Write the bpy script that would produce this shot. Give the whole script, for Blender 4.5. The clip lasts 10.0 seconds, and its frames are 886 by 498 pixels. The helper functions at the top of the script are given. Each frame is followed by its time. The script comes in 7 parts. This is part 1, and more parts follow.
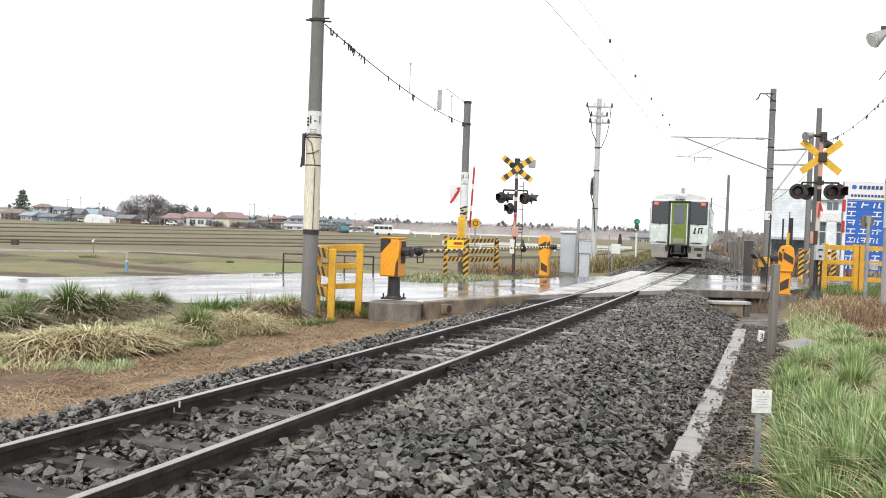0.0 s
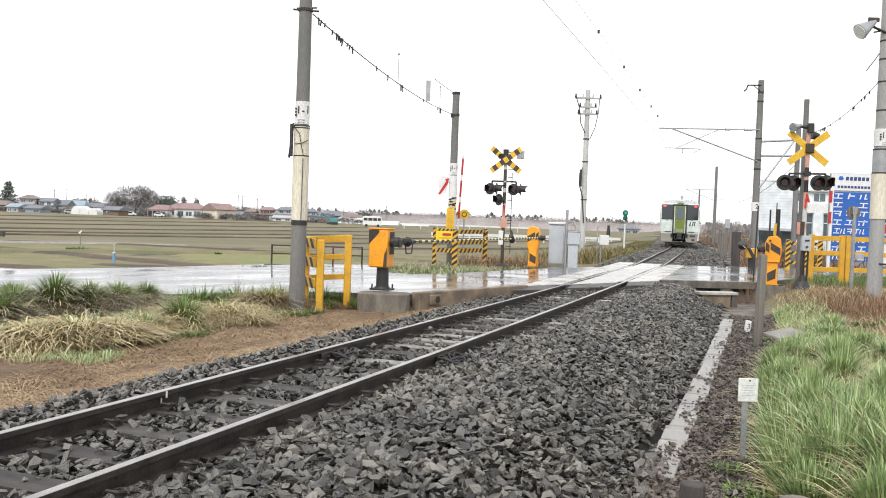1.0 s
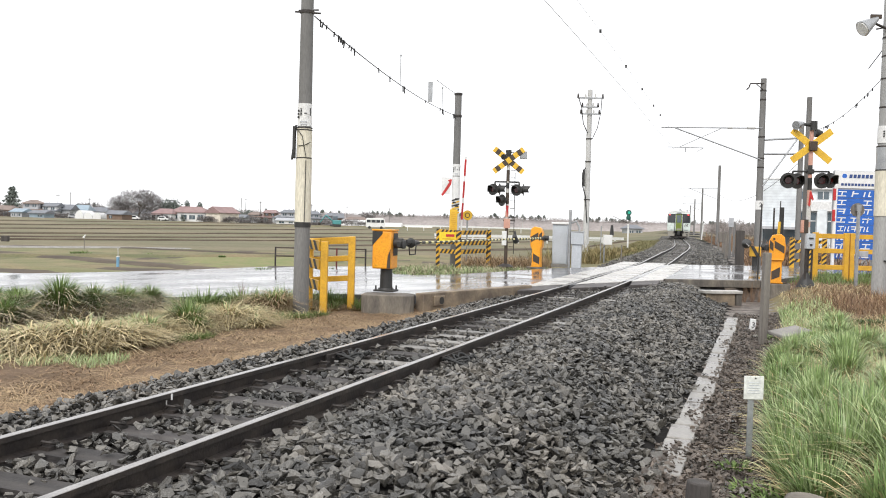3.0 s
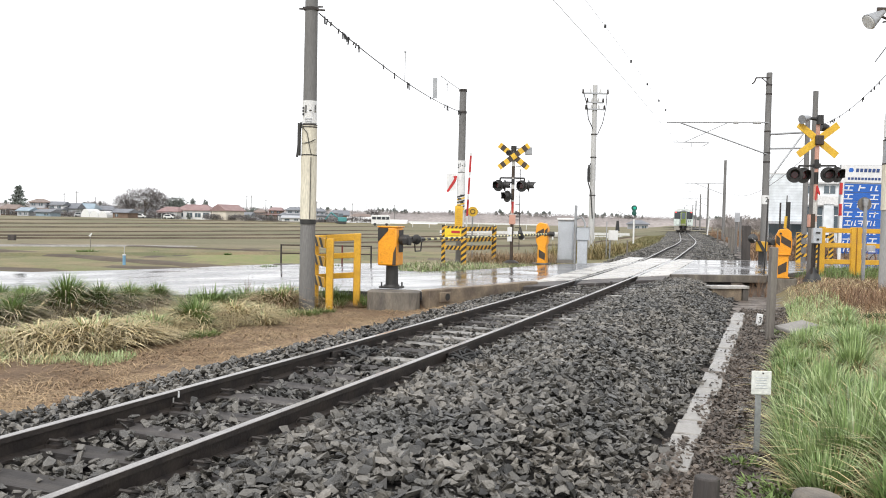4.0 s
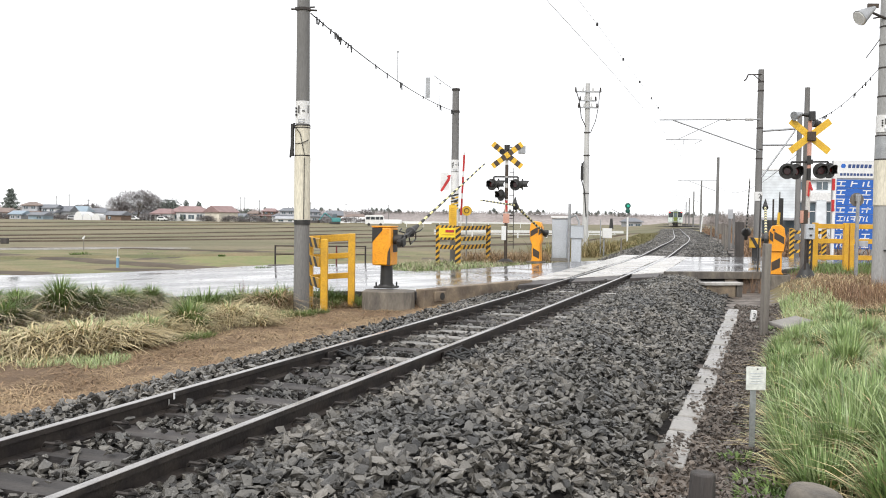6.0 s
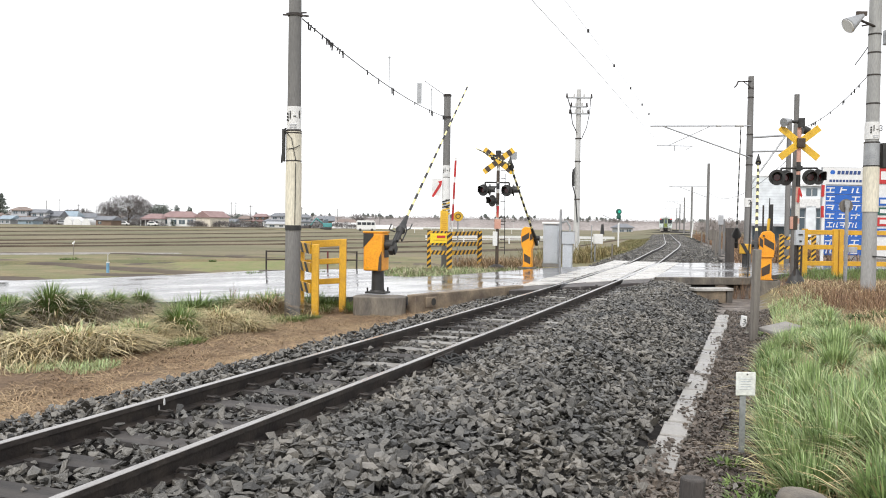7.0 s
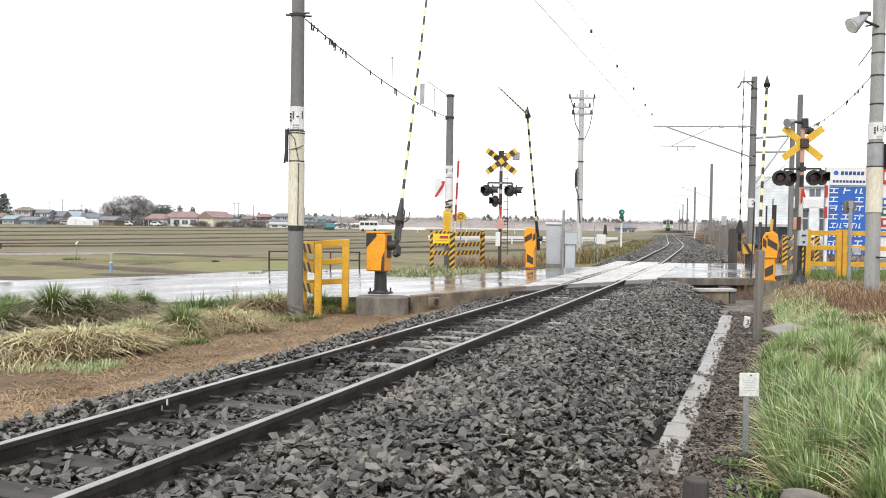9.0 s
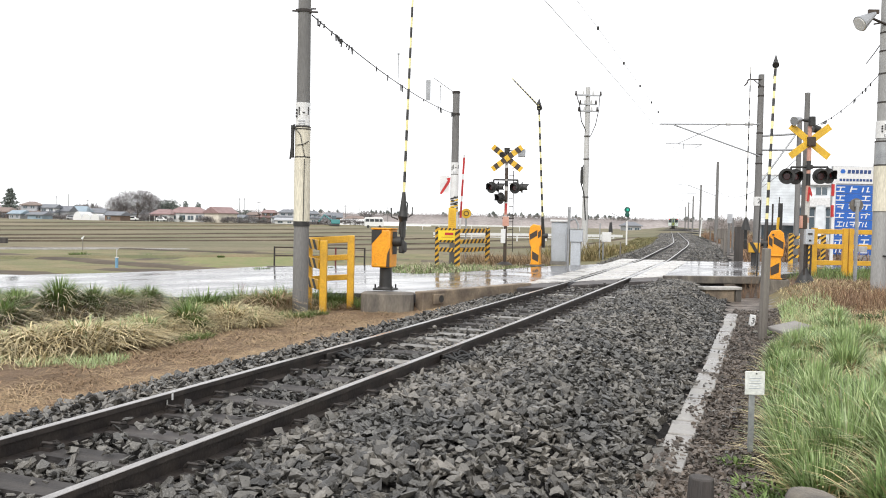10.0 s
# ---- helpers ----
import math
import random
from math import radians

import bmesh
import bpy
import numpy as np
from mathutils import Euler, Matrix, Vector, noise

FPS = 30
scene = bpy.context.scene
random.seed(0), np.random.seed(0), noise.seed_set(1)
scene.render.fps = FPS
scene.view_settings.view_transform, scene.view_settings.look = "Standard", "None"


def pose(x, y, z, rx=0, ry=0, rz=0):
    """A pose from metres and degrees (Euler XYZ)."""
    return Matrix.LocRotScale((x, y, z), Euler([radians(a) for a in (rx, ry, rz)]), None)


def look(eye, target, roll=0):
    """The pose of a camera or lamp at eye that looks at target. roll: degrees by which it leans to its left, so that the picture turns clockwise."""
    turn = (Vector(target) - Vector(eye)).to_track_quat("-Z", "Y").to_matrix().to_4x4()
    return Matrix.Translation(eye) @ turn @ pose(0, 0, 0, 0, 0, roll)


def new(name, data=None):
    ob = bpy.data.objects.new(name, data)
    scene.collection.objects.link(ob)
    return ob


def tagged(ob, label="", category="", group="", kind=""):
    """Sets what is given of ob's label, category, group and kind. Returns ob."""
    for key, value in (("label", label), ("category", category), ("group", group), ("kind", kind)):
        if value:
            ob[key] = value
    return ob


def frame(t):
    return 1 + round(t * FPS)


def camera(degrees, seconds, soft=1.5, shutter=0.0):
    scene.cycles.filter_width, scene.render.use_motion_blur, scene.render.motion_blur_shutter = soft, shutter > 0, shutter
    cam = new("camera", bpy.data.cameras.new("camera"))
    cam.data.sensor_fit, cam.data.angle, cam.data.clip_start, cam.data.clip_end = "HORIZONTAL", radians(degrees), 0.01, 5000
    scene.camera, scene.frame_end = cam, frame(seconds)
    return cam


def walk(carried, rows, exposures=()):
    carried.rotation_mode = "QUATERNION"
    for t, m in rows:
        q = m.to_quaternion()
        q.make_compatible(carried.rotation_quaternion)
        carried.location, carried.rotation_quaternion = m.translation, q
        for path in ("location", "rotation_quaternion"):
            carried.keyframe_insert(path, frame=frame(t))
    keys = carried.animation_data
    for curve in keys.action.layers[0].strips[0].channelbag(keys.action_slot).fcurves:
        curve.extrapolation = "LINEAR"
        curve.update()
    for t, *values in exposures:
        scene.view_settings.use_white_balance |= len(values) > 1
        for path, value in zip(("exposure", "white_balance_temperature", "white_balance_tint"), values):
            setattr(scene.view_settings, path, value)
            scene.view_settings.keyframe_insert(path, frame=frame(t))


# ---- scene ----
cam = camera(55.0, 10.0, soft=1.0)

# seconds, x, y, z, yaw, pitch, roll of the camera held in the hand
PATH = [
    (0, -0.005, -0.012, 1.421, 0.471, -1.179, 2.084),
    (0.5, 0.001, -0.006, 1.411, 0.158, -1.576, 1.961),
    (1, 0.004, -0.006, 1.405, -0.288, -1.719, 2.061),
    (1.5, 0.000, -0.003, 1.401, -0.166, -1.754, 2.012),
    (2, -0.000, -0.009, 1.398, -0.180, -1.537, 1.846),
    (2.5, 0.002, -0.008, 1.396, -0.235, -1.541, 1.734),
    (4, -0.002, 0.008, 1.391, 0.301, -1.874, 1.258),
    (4.5, 0.000, -0.000, 1.390, 0.000, -1.870, 1.100),
    (5, 0.000, -0.003, 1.390, -0.145, -1.856, 0.886),
    (6.5, -0.005, 0.004, 1.388, -0.111, -1.921, 0.672),
    (7, -0.001, -0.006, 1.389, -0.660, -1.525, 0.817),
    (7.5, -0.002, 0.003, 1.388, -0.636, -1.343, 0.867),
    (8, -0.003, -0.003, 1.389, -0.532, -1.222, 0.759),
    (8.5, -0.006, -0.008, 1.388, -0.411, -1.259, 0.664),
    (9, -0.003, -0.000, 1.389, -0.477, -1.504, 0.856),
    (9.5, -0.006, 0.001, 1.389, -0.356, -1.573, 1.044),
    (10, -0.008, 0.005, 1.386, -0.143, -1.726, 1.147),
]


def held(x, y, z, yaw, pitch, roll):
    a, p = radians(yaw), radians(pitch)
    way = Vector((-math.sin(a) * math.cos(p), math.cos(a) * math.cos(p), math.sin(p)))
    eye = Vector((x, y, z))
    return look(eye, eye + way, roll)


walk(cam, [(r[0], held(*r[1:])) for r in PATH])

# ---- light: a bright overcast sky ----
world = bpy.data.worlds.new("overcast")
scene.world = world
world.use_nodes = True
wn = world.node_tree
wn.nodes.clear()
sky = wn.nodes.new("ShaderNodeTexSky")
sky.sky_type, sky.sun_disc = "NISHITA", False
sky.sun_elevation, sky.sun_rotation = radians(48), radians(150)
bw = wn.nodes.new("ShaderNodeRGBToBW")
cloud = wn.nodes.new("ShaderNodeMix")
cloud.data_type = "RGBA"
cloud.inputs[0].default_value = 0.9
grey = wn.nodes.new("ShaderNodeMix")
grey.data_type = "RGBA"
grey.inputs[0].default_value = 0.75
grey.inputs[7].default_value = (11.0, 11.1, 11.4, 1)
back = wn.nodes.new("ShaderNodeBackground")
back.inputs[1].default_value = 0.1
wout = wn.nodes.new("ShaderNodeOutputWorld")
wn.links.new(sky.outputs[0], bw.inputs[0])
wn.links.new(sky.outputs[0], cloud.inputs[6])
wn.links.new(bw.outputs[0], cloud.inputs[7])
wn.links.new(cloud.outputs[2], grey.inputs[6])
wn.links.new(grey.outputs[2], back.inputs[0])
wn.links.new(back.outputs[0], wout.inputs[0])

sun = new("sun", bpy.data.lights.new("sun", "SUN"))
sun.data.energy, sun.data.angle, sun.data.color = 1.5, radians(25), (1.0, 0.97, 0.93)
sun.matrix_world = look((0, 0, 30), (9, 24, 3))
scene.view_settings.exposure = 0.5


# ---- materials ----
def mat(name, a, b=None, scale=6.0, rough=0.7, metal=0.0, bump=0.2, fine=60.0, vary=0.0, island=0.0, spec=0.5, emit=0.0,
        rough2=None, world_space=False, stretch=None):
    """Two colours mixed by a coarse noise, darkened by a fine one, with bump; vary and island change the value from piece to piece."""
    m = bpy.data.materials.new(name)
    m.use_nodes = True
    t = m.node_tree
    N, L = t.nodes, t.links
    p = N["Principled BSDF"]
    b = b or tuple(c * 0.75 for c in a)
    if world_space:
        co = N.new("ShaderNodeNewGeometry").outputs["Position"]
    else:
        co = N.new("ShaderNodeTexCoord").outputs["Object"]
    if stretch:
        mp = N.new("ShaderNodeMapping")
        mp.inputs["Scale"].default_value = stretch
        L.new(co, mp.inputs[0])
        co = mp.outputs[0]
    n1 = N.new("ShaderNodeTexNoise")
    n1.inputs["Scale"].default_value, n1.inputs["Detail"].default_value = scale, 5
    n2 = N.new("ShaderNodeTexNoise")
    n2.inputs["Scale"].default_value, n2.inputs["Detail"].default_value = fine, 3
    for n in (n1, n2):
        L.new(co, n.inputs["Vector"])
    r1 = N.new("ShaderNodeMapRange")
    r1.inputs[1].default_value, r1.inputs[2].default_value = 0.35, 0.65
    L.new(n1.outputs[0], r1.inputs[0])
    mix = N.new("ShaderNodeMix")
    mix.data_type = "RGBA"
    mix.inputs[6].default_value, mix.inputs[7].default_value = (*a, 1), (*b, 1)
    L.new(r1.outputs[0], mix.inputs[0])
    r2 = N.new("ShaderNodeMapRange")
    r2.inputs[1].default_value, r2.inputs[2].default_value = 0.3, 0.7
    r2.inputs[3].default_value, r2.inputs[4].default_value = 0.82, 1.12
    L.new(n2.outputs[0], r2.inputs[0])
    value = r2.outputs[0]
    for amount, node, out in ((vary, "ShaderNodeObjectInfo", "Random"), (island, "ShaderNodeNewGeometry", "Random Per Island")):
        if amount:
            src = N.new(node)
            rr = N.new("ShaderNodeMapRange")
            rr.inputs[3].default_value, rr.inputs[4].default_value = 1 - amount, 1 + amount
            L.new(src.outputs[out], rr.inputs[0])
            mu = N.new("ShaderNodeMath")
            mu.operation = "MULTIPLY"
            L.new(value, mu.inputs[0])
            L.new(rr.outputs[0], mu.inputs[1])
            value = mu.outputs[0]
    sc = N.new("ShaderNodeVectorMath")
    sc.operation = "SCALE"
    L.new(mix.outputs[2], sc.inputs[0])
    L.new(value, sc.inputs["Scale"])
    L.new(sc.outputs[0], p.inputs["Base Color"])
    p.inputs["Metallic"].default_value = metal
    p.inputs["Specular IOR Level"].default_value = spec
    if rough2 is None:
        p.inputs["Roughness"].default_value = rough
    else:
        rg = N.new("ShaderNodeMapRange")
        rg.inputs[3].default_value, rg.inputs[4].default_value = rough, rough2
        L.new(r1.outputs[0], rg.inputs[0])
        L.new(rg.outputs[0], p.inputs["Roughness"])
    if bump:
        bp = N.new("ShaderNodeBump")
        bp.inputs["Strength"].default_value, bp.inputs["Distance"].default_value = bump, 0.02
        L.new(n2.outputs[0], bp.inputs["Height"])
        L.new(bp.outputs[0], p.inputs["Normal"])
    if emit:
        L.new(sc.outputs[0], p.inputs["Emission Color"])
        p.inputs["Emission Strength"].default_value = emit
    return m


def glass(name, tint, rough=0.05):
    m = bpy.data.materials.new(name)
    m.use_nodes = True
    p = m.node_tree.nodes["Principled BSDF"]
    p.inputs["Base Color"].default_value = (*tint, 1)
    p.inputs["Roughness"].default_value = rough
    p.inputs["Specular IOR Level"].default_value = 0.8
    return m


SOIL = mat("soil", (0.070, 0.057, 0.048), (0.15, 0.122, 0.099), 3.0, 0.7, fine=24, bump=0.9, island=0.4, rough2=0.4, world_space=True)
# Near black: the shade in the gaps between stones is in this colour.
BED_IN_SHADE = mat("ballast_bed_in_shade", (0.012, 0.0115, 0.011), (0.024, 0.022, 0.021), 5, 0.95, spec=0.1, fine=22, bump=1.0, world_space=True)
STONE = mat("ballast_stone", (0.062, 0.060, 0.055), (0.142, 0.130, 0.112), 0.9, 0.27, fine=80, bump=0.5, island=0.85, spec=0.6, world_space=True)
STRAW_GROUND = mat("dead_grass_ground", (0.115, 0.075, 0.045), (0.19, 0.125, 0.075), 2.5, 0.95, fine=30, bump=0.8, world_space=True)
FIELD_FAR = mat("field_stubble", (0.12, 0.118, 0.058), (0.20, 0.165, 0.10), 0.05, 0.95, fine=1.5, bump=0.3, world_space=True)
GRASS_GROUND = mat("grass_ground", (0.115, 0.12, 0.05), (0.215, 0.17, 0.092), 0.3, 0.95, fine=5, bump=0.7, world_space=True)
ASPHALT = mat("wet_asphalt", (0.105, 0.105, 0.11), (0.15, 0.15, 0.155), 0.5, 0.04, fine=45, bump=0.02, rough2=0.28, spec=0.7, world_space=True)
SLAB = mat("worn_pale_slab", (0.30, 0.285, 0.26), (0.56, 0.54, 0.51), 1.3, 0.12, fine=22, bump=0.15, rough2=0.5, vary=0.1, world_space=True)
RUBBER = mat("dark_ramp_board", (0.055, 0.048, 0.047), (0.10, 0.088, 0.083), 3, 0.55, fine=30, bump=0.2)
SIDING = mat("pale_blue_siding", (0.74, 0.78, 0.80), (0.69, 0.73, 0.76), 0.3, 0.6, fine=1.5, bump=0)
LID = mat("wet_dirty_lid", (0.13, 0.115, 0.10), (0.36, 0.345, 0.32), 2.2, 0.15, fine=35, bump=0.12, rough2=0.5, vary=0.12, world_space=True)
CONCRETE = mat("weathered_concrete", (0.30, 0.285, 0.265), (0.21, 0.20, 0.185), 2.2, 0.8, fine=40, bump=0.35, vary=0.1)
CONCRETE_DARK = mat("damp_concrete", (0.21, 0.185, 0.15), (0.095, 0.085, 0.075), 3.2, 0.75, fine=30, bump=0.6, stretch=(1, 1, 0.35))
KERB = mat("brown_stained_concrete", (0.29, 0.23, 0.16), (0.13, 0.10, 0.075), 2.4, 0.8, fine=25, bump=0.4)
POLE_GREY = mat("concrete_pole", (0.20, 0.196, 0.19), (0.155, 0.152, 0.148), 3, 0.8, fine=60, bump=0.15, stretch=(1, 1, 0.15))
POLE_MID = mat("damp_concrete_pole", (0.37, 0.37, 0.36), (0.29, 0.29, 0.285), 3, 0.7, fine=60, bump=0.15, stretch=(1, 1, 0.15))
POLE_LIGHT = mat("pale_concrete_pole", (0.55, 0.55, 0.54), (0.45, 0.45, 0.44), 3, 0.75, fine=60, bump=0.15, stretch=(1, 1, 0.15))
CREAM = mat("cream_pole_wrap", (0.70, 0.66, 0.54), (0.60, 0.56, 0.45), 3, 0.6, fine=40, bump=0.08, stretch=(1, 1, 0.2))
WHITE = mat("white_paint", (0.78, 0.78, 0.77), (0.70, 0.70, 0.69), 4, 0.5, fine=40, bump=0.05)
DIRTY_WHITE = mat("dirty_white_paint", (0.62, 0.61, 0.58), (0.48, 0.46, 0.43), 5, 0.6, fine=30, bump=0.1)
BLACK = mat("black_paint", (0.022, 0.022, 0.022), (0.035, 0.034, 0.032), 6, 0.55, fine=50, bump=0.08)
BROWN_BLACK = mat("faded_black_paint", (0.05, 0.035, 0.025), (0.07, 0.05, 0.035), 6, 0.6, fine=50, bump=0.08)
YELLOW = mat("yellow_paint", (0.72, 0.40, 0.03), (0.60, 0.33, 0.03), 4, 0.45, fine=50, bump=0.08)
SIGN_YELLOW = mat("sign_yellow_paint", (0.80, 0.50, 0.04), (0.70, 0.42, 0.04), 4, 0.45, fine=50, bump=0.05)
PALE_YELLOW = mat("pale_yellow_paint", (0.84, 0.79, 0.42), (0.78, 0.70, 0.32), 4, 0.5, fine=50, bump=0.05)
NOTICE_YELLOW = mat("yellow_notice_paint", (0.86, 0.66, 0.03), (0.80, 0.58, 0.03), 3, 0.5, fine=40, bump=0.03)
ORANGE = mat("orange_paint", (0.90, 0.38, 0.02), (0.84, 0.33, 0.02), 3, 0.4, fine=40, bump=0.05)
RED = mat("red_paint", (0.55, 0.03, 0.03), (0.45, 0.03, 0.03), 4, 0.5, fine=40, bump=0.05)
PINK_RED = mat("faded_red_paint", (0.62, 0.36, 0.28), (0.55, 0.28, 0.21), 4, 0.5, fine=40, bump=0.05)
GALV = mat("galvanised_steel", (0.42, 0.43, 0.44), (0.33, 0.34, 0.35), 5, 0.45, metal=0.6, fine=40, bump=0.06)
GREY_BOX = mat("pale_grey_cabinet_paint", (0.50, 0.53, 0.57), (0.44, 0.47, 0.50), 2, 0.45, fine=30, bump=0.04)
RAIL_SIDE = mat("rusty_rail_side", (0.022, 0.018, 0.017), (0.046, 0.037, 0.031), 6, 0.55, metal=0.0, spec=0.3, fine=40, bump=0.25, world_space=True)
RAIL_TOP = mat("polished_rail_top", (0.42, 0.40, 0.38), (0.30, 0.28, 0.265), 4, 0.24, metal=0.9, fine=60, bump=0.03, world_space=True)
SLEEPER = mat("weathered_sleeper", (0.042, 0.038, 0.038), (0.085, 0.076, 0.07), 3, 0.7, fine=40, bump=0.5, vary=0.25, stretch=(0.3, 3, 1))
SLEEPER_PALE = mat("pale_sleeper", (0.27, 0.255, 0.235), (0.17, 0.16, 0.145), 3, 0.4, fine=40, bump=0.3, vary=0.3)
DARK_RED = mat("dark_red_paint", (0.16, 0.03, 0.03), (0.10, 0.025, 0.025), 4, 0.6, fine=40, bump=0.05)
RIB = mat("pale_siding_joint", (0.55, 0.58, 0.62), (0.5, 0.53, 0.57), 2, 0.6, fine=10, bump=0)
STEEL_DARK = mat("dark_greasy_steel", (0.035, 0.032, 0.03), (0.06, 0.05, 0.045), 8, 0.6, metal=0.4, fine=60, bump=0.2)
WOOD_GREY = mat("weathered_grey_wood", (0.22, 0.20, 0.175), (0.15, 0.135, 0.12), 3, 0.85, fine=40, bump=0.5, stretch=(4, 4, 0.3))
WOOD_DARK = mat("dark_sleeper_wood", (0.05, 0.045, 0.042), (0.08, 0.07, 0.065), 3, 0.8, fine=40, bump=0.4, stretch=(4, 4, 0.3))
LENS = mat("dark_red_lens", (0.10, 0.008, 0.008), (0.06, 0.006, 0.006), 4, 0.12, fine=80, bump=0.02)
TAIL_RED = mat("lit_tail_lamp", (1.0, 0.08, 0.08), (0.95, 0.06, 0.06), 4, 0.2, fine=80, bump=0, emit=1.6)
LENS_GREEN = mat("lit_green_lens", (0.02, 0.42, 0.28), (0.02, 0.36, 0.25), 4, 0.2, fine=80, bump=0, emit=0.2)
GREEN_DARK = mat("dark_green_paint", (0.02, 0.12, 0.09), (0.02, 0.09, 0.07), 4, 0.5, fine=80, bump=0.04)
TRAIN_WHITE = mat("train_white_paint", (0.66, 0.73, 0.69), (0.62, 0.69, 0.65), 0.8, 0.35, fine=4, bump=0.02)
TRAIN_GREEN = mat("train_green_paint", (0.19, 0.24, 0.04), (0.15, 0.20, 0.035), 2, 0.35, fine=25, bump=0.02)
TRAIN_ROOF = mat("train_roof", (0.68, 0.70, 0.69), (0.60, 0.62, 0.61), 2, 0.6, fine=25, bump=0.05)
TRAIN_SKIRT = mat("train_dusty_skirt", (0.34, 0.32, 0.28), (0.26, 0.245, 0.21), 3, 0.6, fine=25, bump=0.05)
WINDOW = glass("dark_window", (0.02, 0.025, 0.03))
WINDOW_BLUE = glass("bluish_window", (0.08, 0.11, 0.13))
BLUE = mat("blue_sign_panel", (0.02, 0.13, 0.50), (0.02, 0.11, 0.44), 2, 0.4, fine=30, bump=0.02, vary=0.1)
SIGN_INK = mat("dark_blue_ink", (0.03, 0.07, 0.22), (0.03, 0.06, 0.18), 4, 0.5, fine=30, bump=0)
WALL_WHITE = mat("white_wall", (0.76, 0.76, 0.75), (0.68, 0.68, 0.67), 0.5, 0.7, fine=6, bump=0.05)
WALL_GREY = mat("grey_wall", (0.46, 0.47, 0.49), (0.38, 0.39, 0.41), 0.5, 0.7, fine=6, bump=0.05)
WALL_BROWN = mat("brown_wall", (0.22, 0.15, 0.11), (0.17, 0.12, 0.09), 0.5, 0.8, fine=6, bump=0.05)
ROOF_RED = mat("faded_red_roof", (0.30, 0.20, 0.19), (0.24, 0.155, 0.15), 0.6, 0.6, fine=8, bump=0.1)
ROOF_BROWN = mat("brown_roof", (0.25, 0.19, 0.16), (0.19, 0.145, 0.125), 0.6, 0.6, fine=8, bump=0.1)
ROOF_GREY = mat("grey_roof", (0.20, 0.21, 0.23), (0.15, 0.16, 0.18), 0.6, 0.6, fine=8, bump=0.1)
GRASS_BLADE = mat("green_grass_blades", (0.10, 0.165, 0.045), (0.20, 0.28, 0.085), 2.0, 0.6, fine=20, bump=0, island=0.35, world_space=True)
GRASS_FRESH = mat("fresh_grass_blades", (0.135, 0.215, 0.07), (0.29, 0.39, 0.155), 2.0, 0.42, fine=20, bump=0, island=0.4, world_space=True)
# Dark green of the leafy weeds, also painted shade inside grass tufts.
GRASS_DARK = mat("dark_weeds_and_heart_shade", (0.045, 0.085, 0.022), (0.09, 0.14, 0.04), 2.0, 0.7, fine=20, bump=0, island=0.3, world_space=True)
GRASS_PALE = mat("young_pale_grass", (0.24, 0.335, 0.125), (0.49, 0.57, 0.30), 1.1, 0.42, fine=20, bump=0, island=0.35, world_space=True)
CROP = mat("yellow_green_crop", (0.155, 0.185, 0.055), (0.22, 0.195, 0.085), 1.2, 0.9, fine=7, bump=0.5, island=0.15, world_space=True)
FIELD_GRASS = mat("olive_field_grass", (0.135, 0.145, 0.055), (0.215, 0.175, 0.09), 0.5, 0.9, fine=7, bump=0.5, island=0.15, world_space=True)
STRAW = mat("dry_grass_blades", (0.42, 0.33, 0.17), (0.54, 0.46, 0.27), 2.0, 0.8, fine=20, bump=0, island=0.55, world_space=True)
STRAW_PALE = mat("bleached_straw", (0.56, 0.47, 0.28), (0.64, 0.55, 0.36), 2.0, 0.8, fine=20, bump=0, island=0.3, world_space=True)
STRAW_BROWN = mat("brown_straw", (0.25, 0.165, 0.095), (0.40, 0.29, 0.17), 2.0, 0.9, fine=20, bump=0, island=0.45, world_space=True)
DEAD_GREY = mat("grey_brown_dead_blades", (0.31, 0.26, 0.185), (0.46, 0.40, 0.29), 2.0, 0.9, fine=20, bump=0, island=0.45, world_space=True)
WEED = mat("brown_weeds", (0.19, 0.115, 0.075), (0.28, 0.18, 0.105), 2.0, 0.9, fine=20, bump=0, island=0.4, world_space=True)
REED = mat("ochre_reeds", (0.27, 0.205, 0.10), (0.17, 0.16, 0.065), 2.0, 0.9, fine=20, bump=0, island=0.4, world_space=True)
# Evergreen colour lightened to carry the haze over distant trees.
FOLIAGE_HAZED = mat("haze_paled_foliage", (0.14, 0.165, 0.145), (0.19, 0.21, 0.19), 1, 0.8, fine=6, bump=0, island=0.3)
TWIG = mat("bare_twigs", (0.15, 0.14, 0.14), (0.22, 0.20, 0.195), 1, 0.9, fine=6, bump=0, island=0.25)
BARK = mat("bark", (0.10, 0.08, 0.065), (0.14, 0.11, 0.09), 3, 0.9, fine=20, bump=0.4)
ROOF_SLATE = mat("slate_blue_roof", (0.30, 0.38, 0.44), (0.24, 0.31, 0.37), 0.6, 0.5, fine=8, bump=0.1)
WALL_CREAM = mat("cream_wall", (0.72, 0.66, 0.56), (0.62, 0.57, 0.48), 0.5, 0.7, fine=6, bump=0.05)
RIDGE = mat("dark_field_ridge", (0.065, 0.048, 0.034), (0.105, 0.08, 0.054), 0.3, 0.95, fine=4, bump=0.3, world_space=True)
# Brown wood made paler and greyer: distance haze is put into this colour.
FAR_WOOD_HAZED = mat("far_wood_hazed", (0.28, 0.25, 0.24), (0.35, 0.315, 0.30), 0.06, 0.95, fine=0.5, bump=0, world_space=True)
CABLE = mat("black_cable", (0.02, 0.02, 0.02), (0.03, 0.03, 0.03), 4, 0.6, fine=30, bump=0)
WIRE_GREY = mat("weathered_copper_wire", (0.30, 0.31, 0.32), (0.36, 0.37, 0.38), 4, 0.5, fine=30, bump=0)
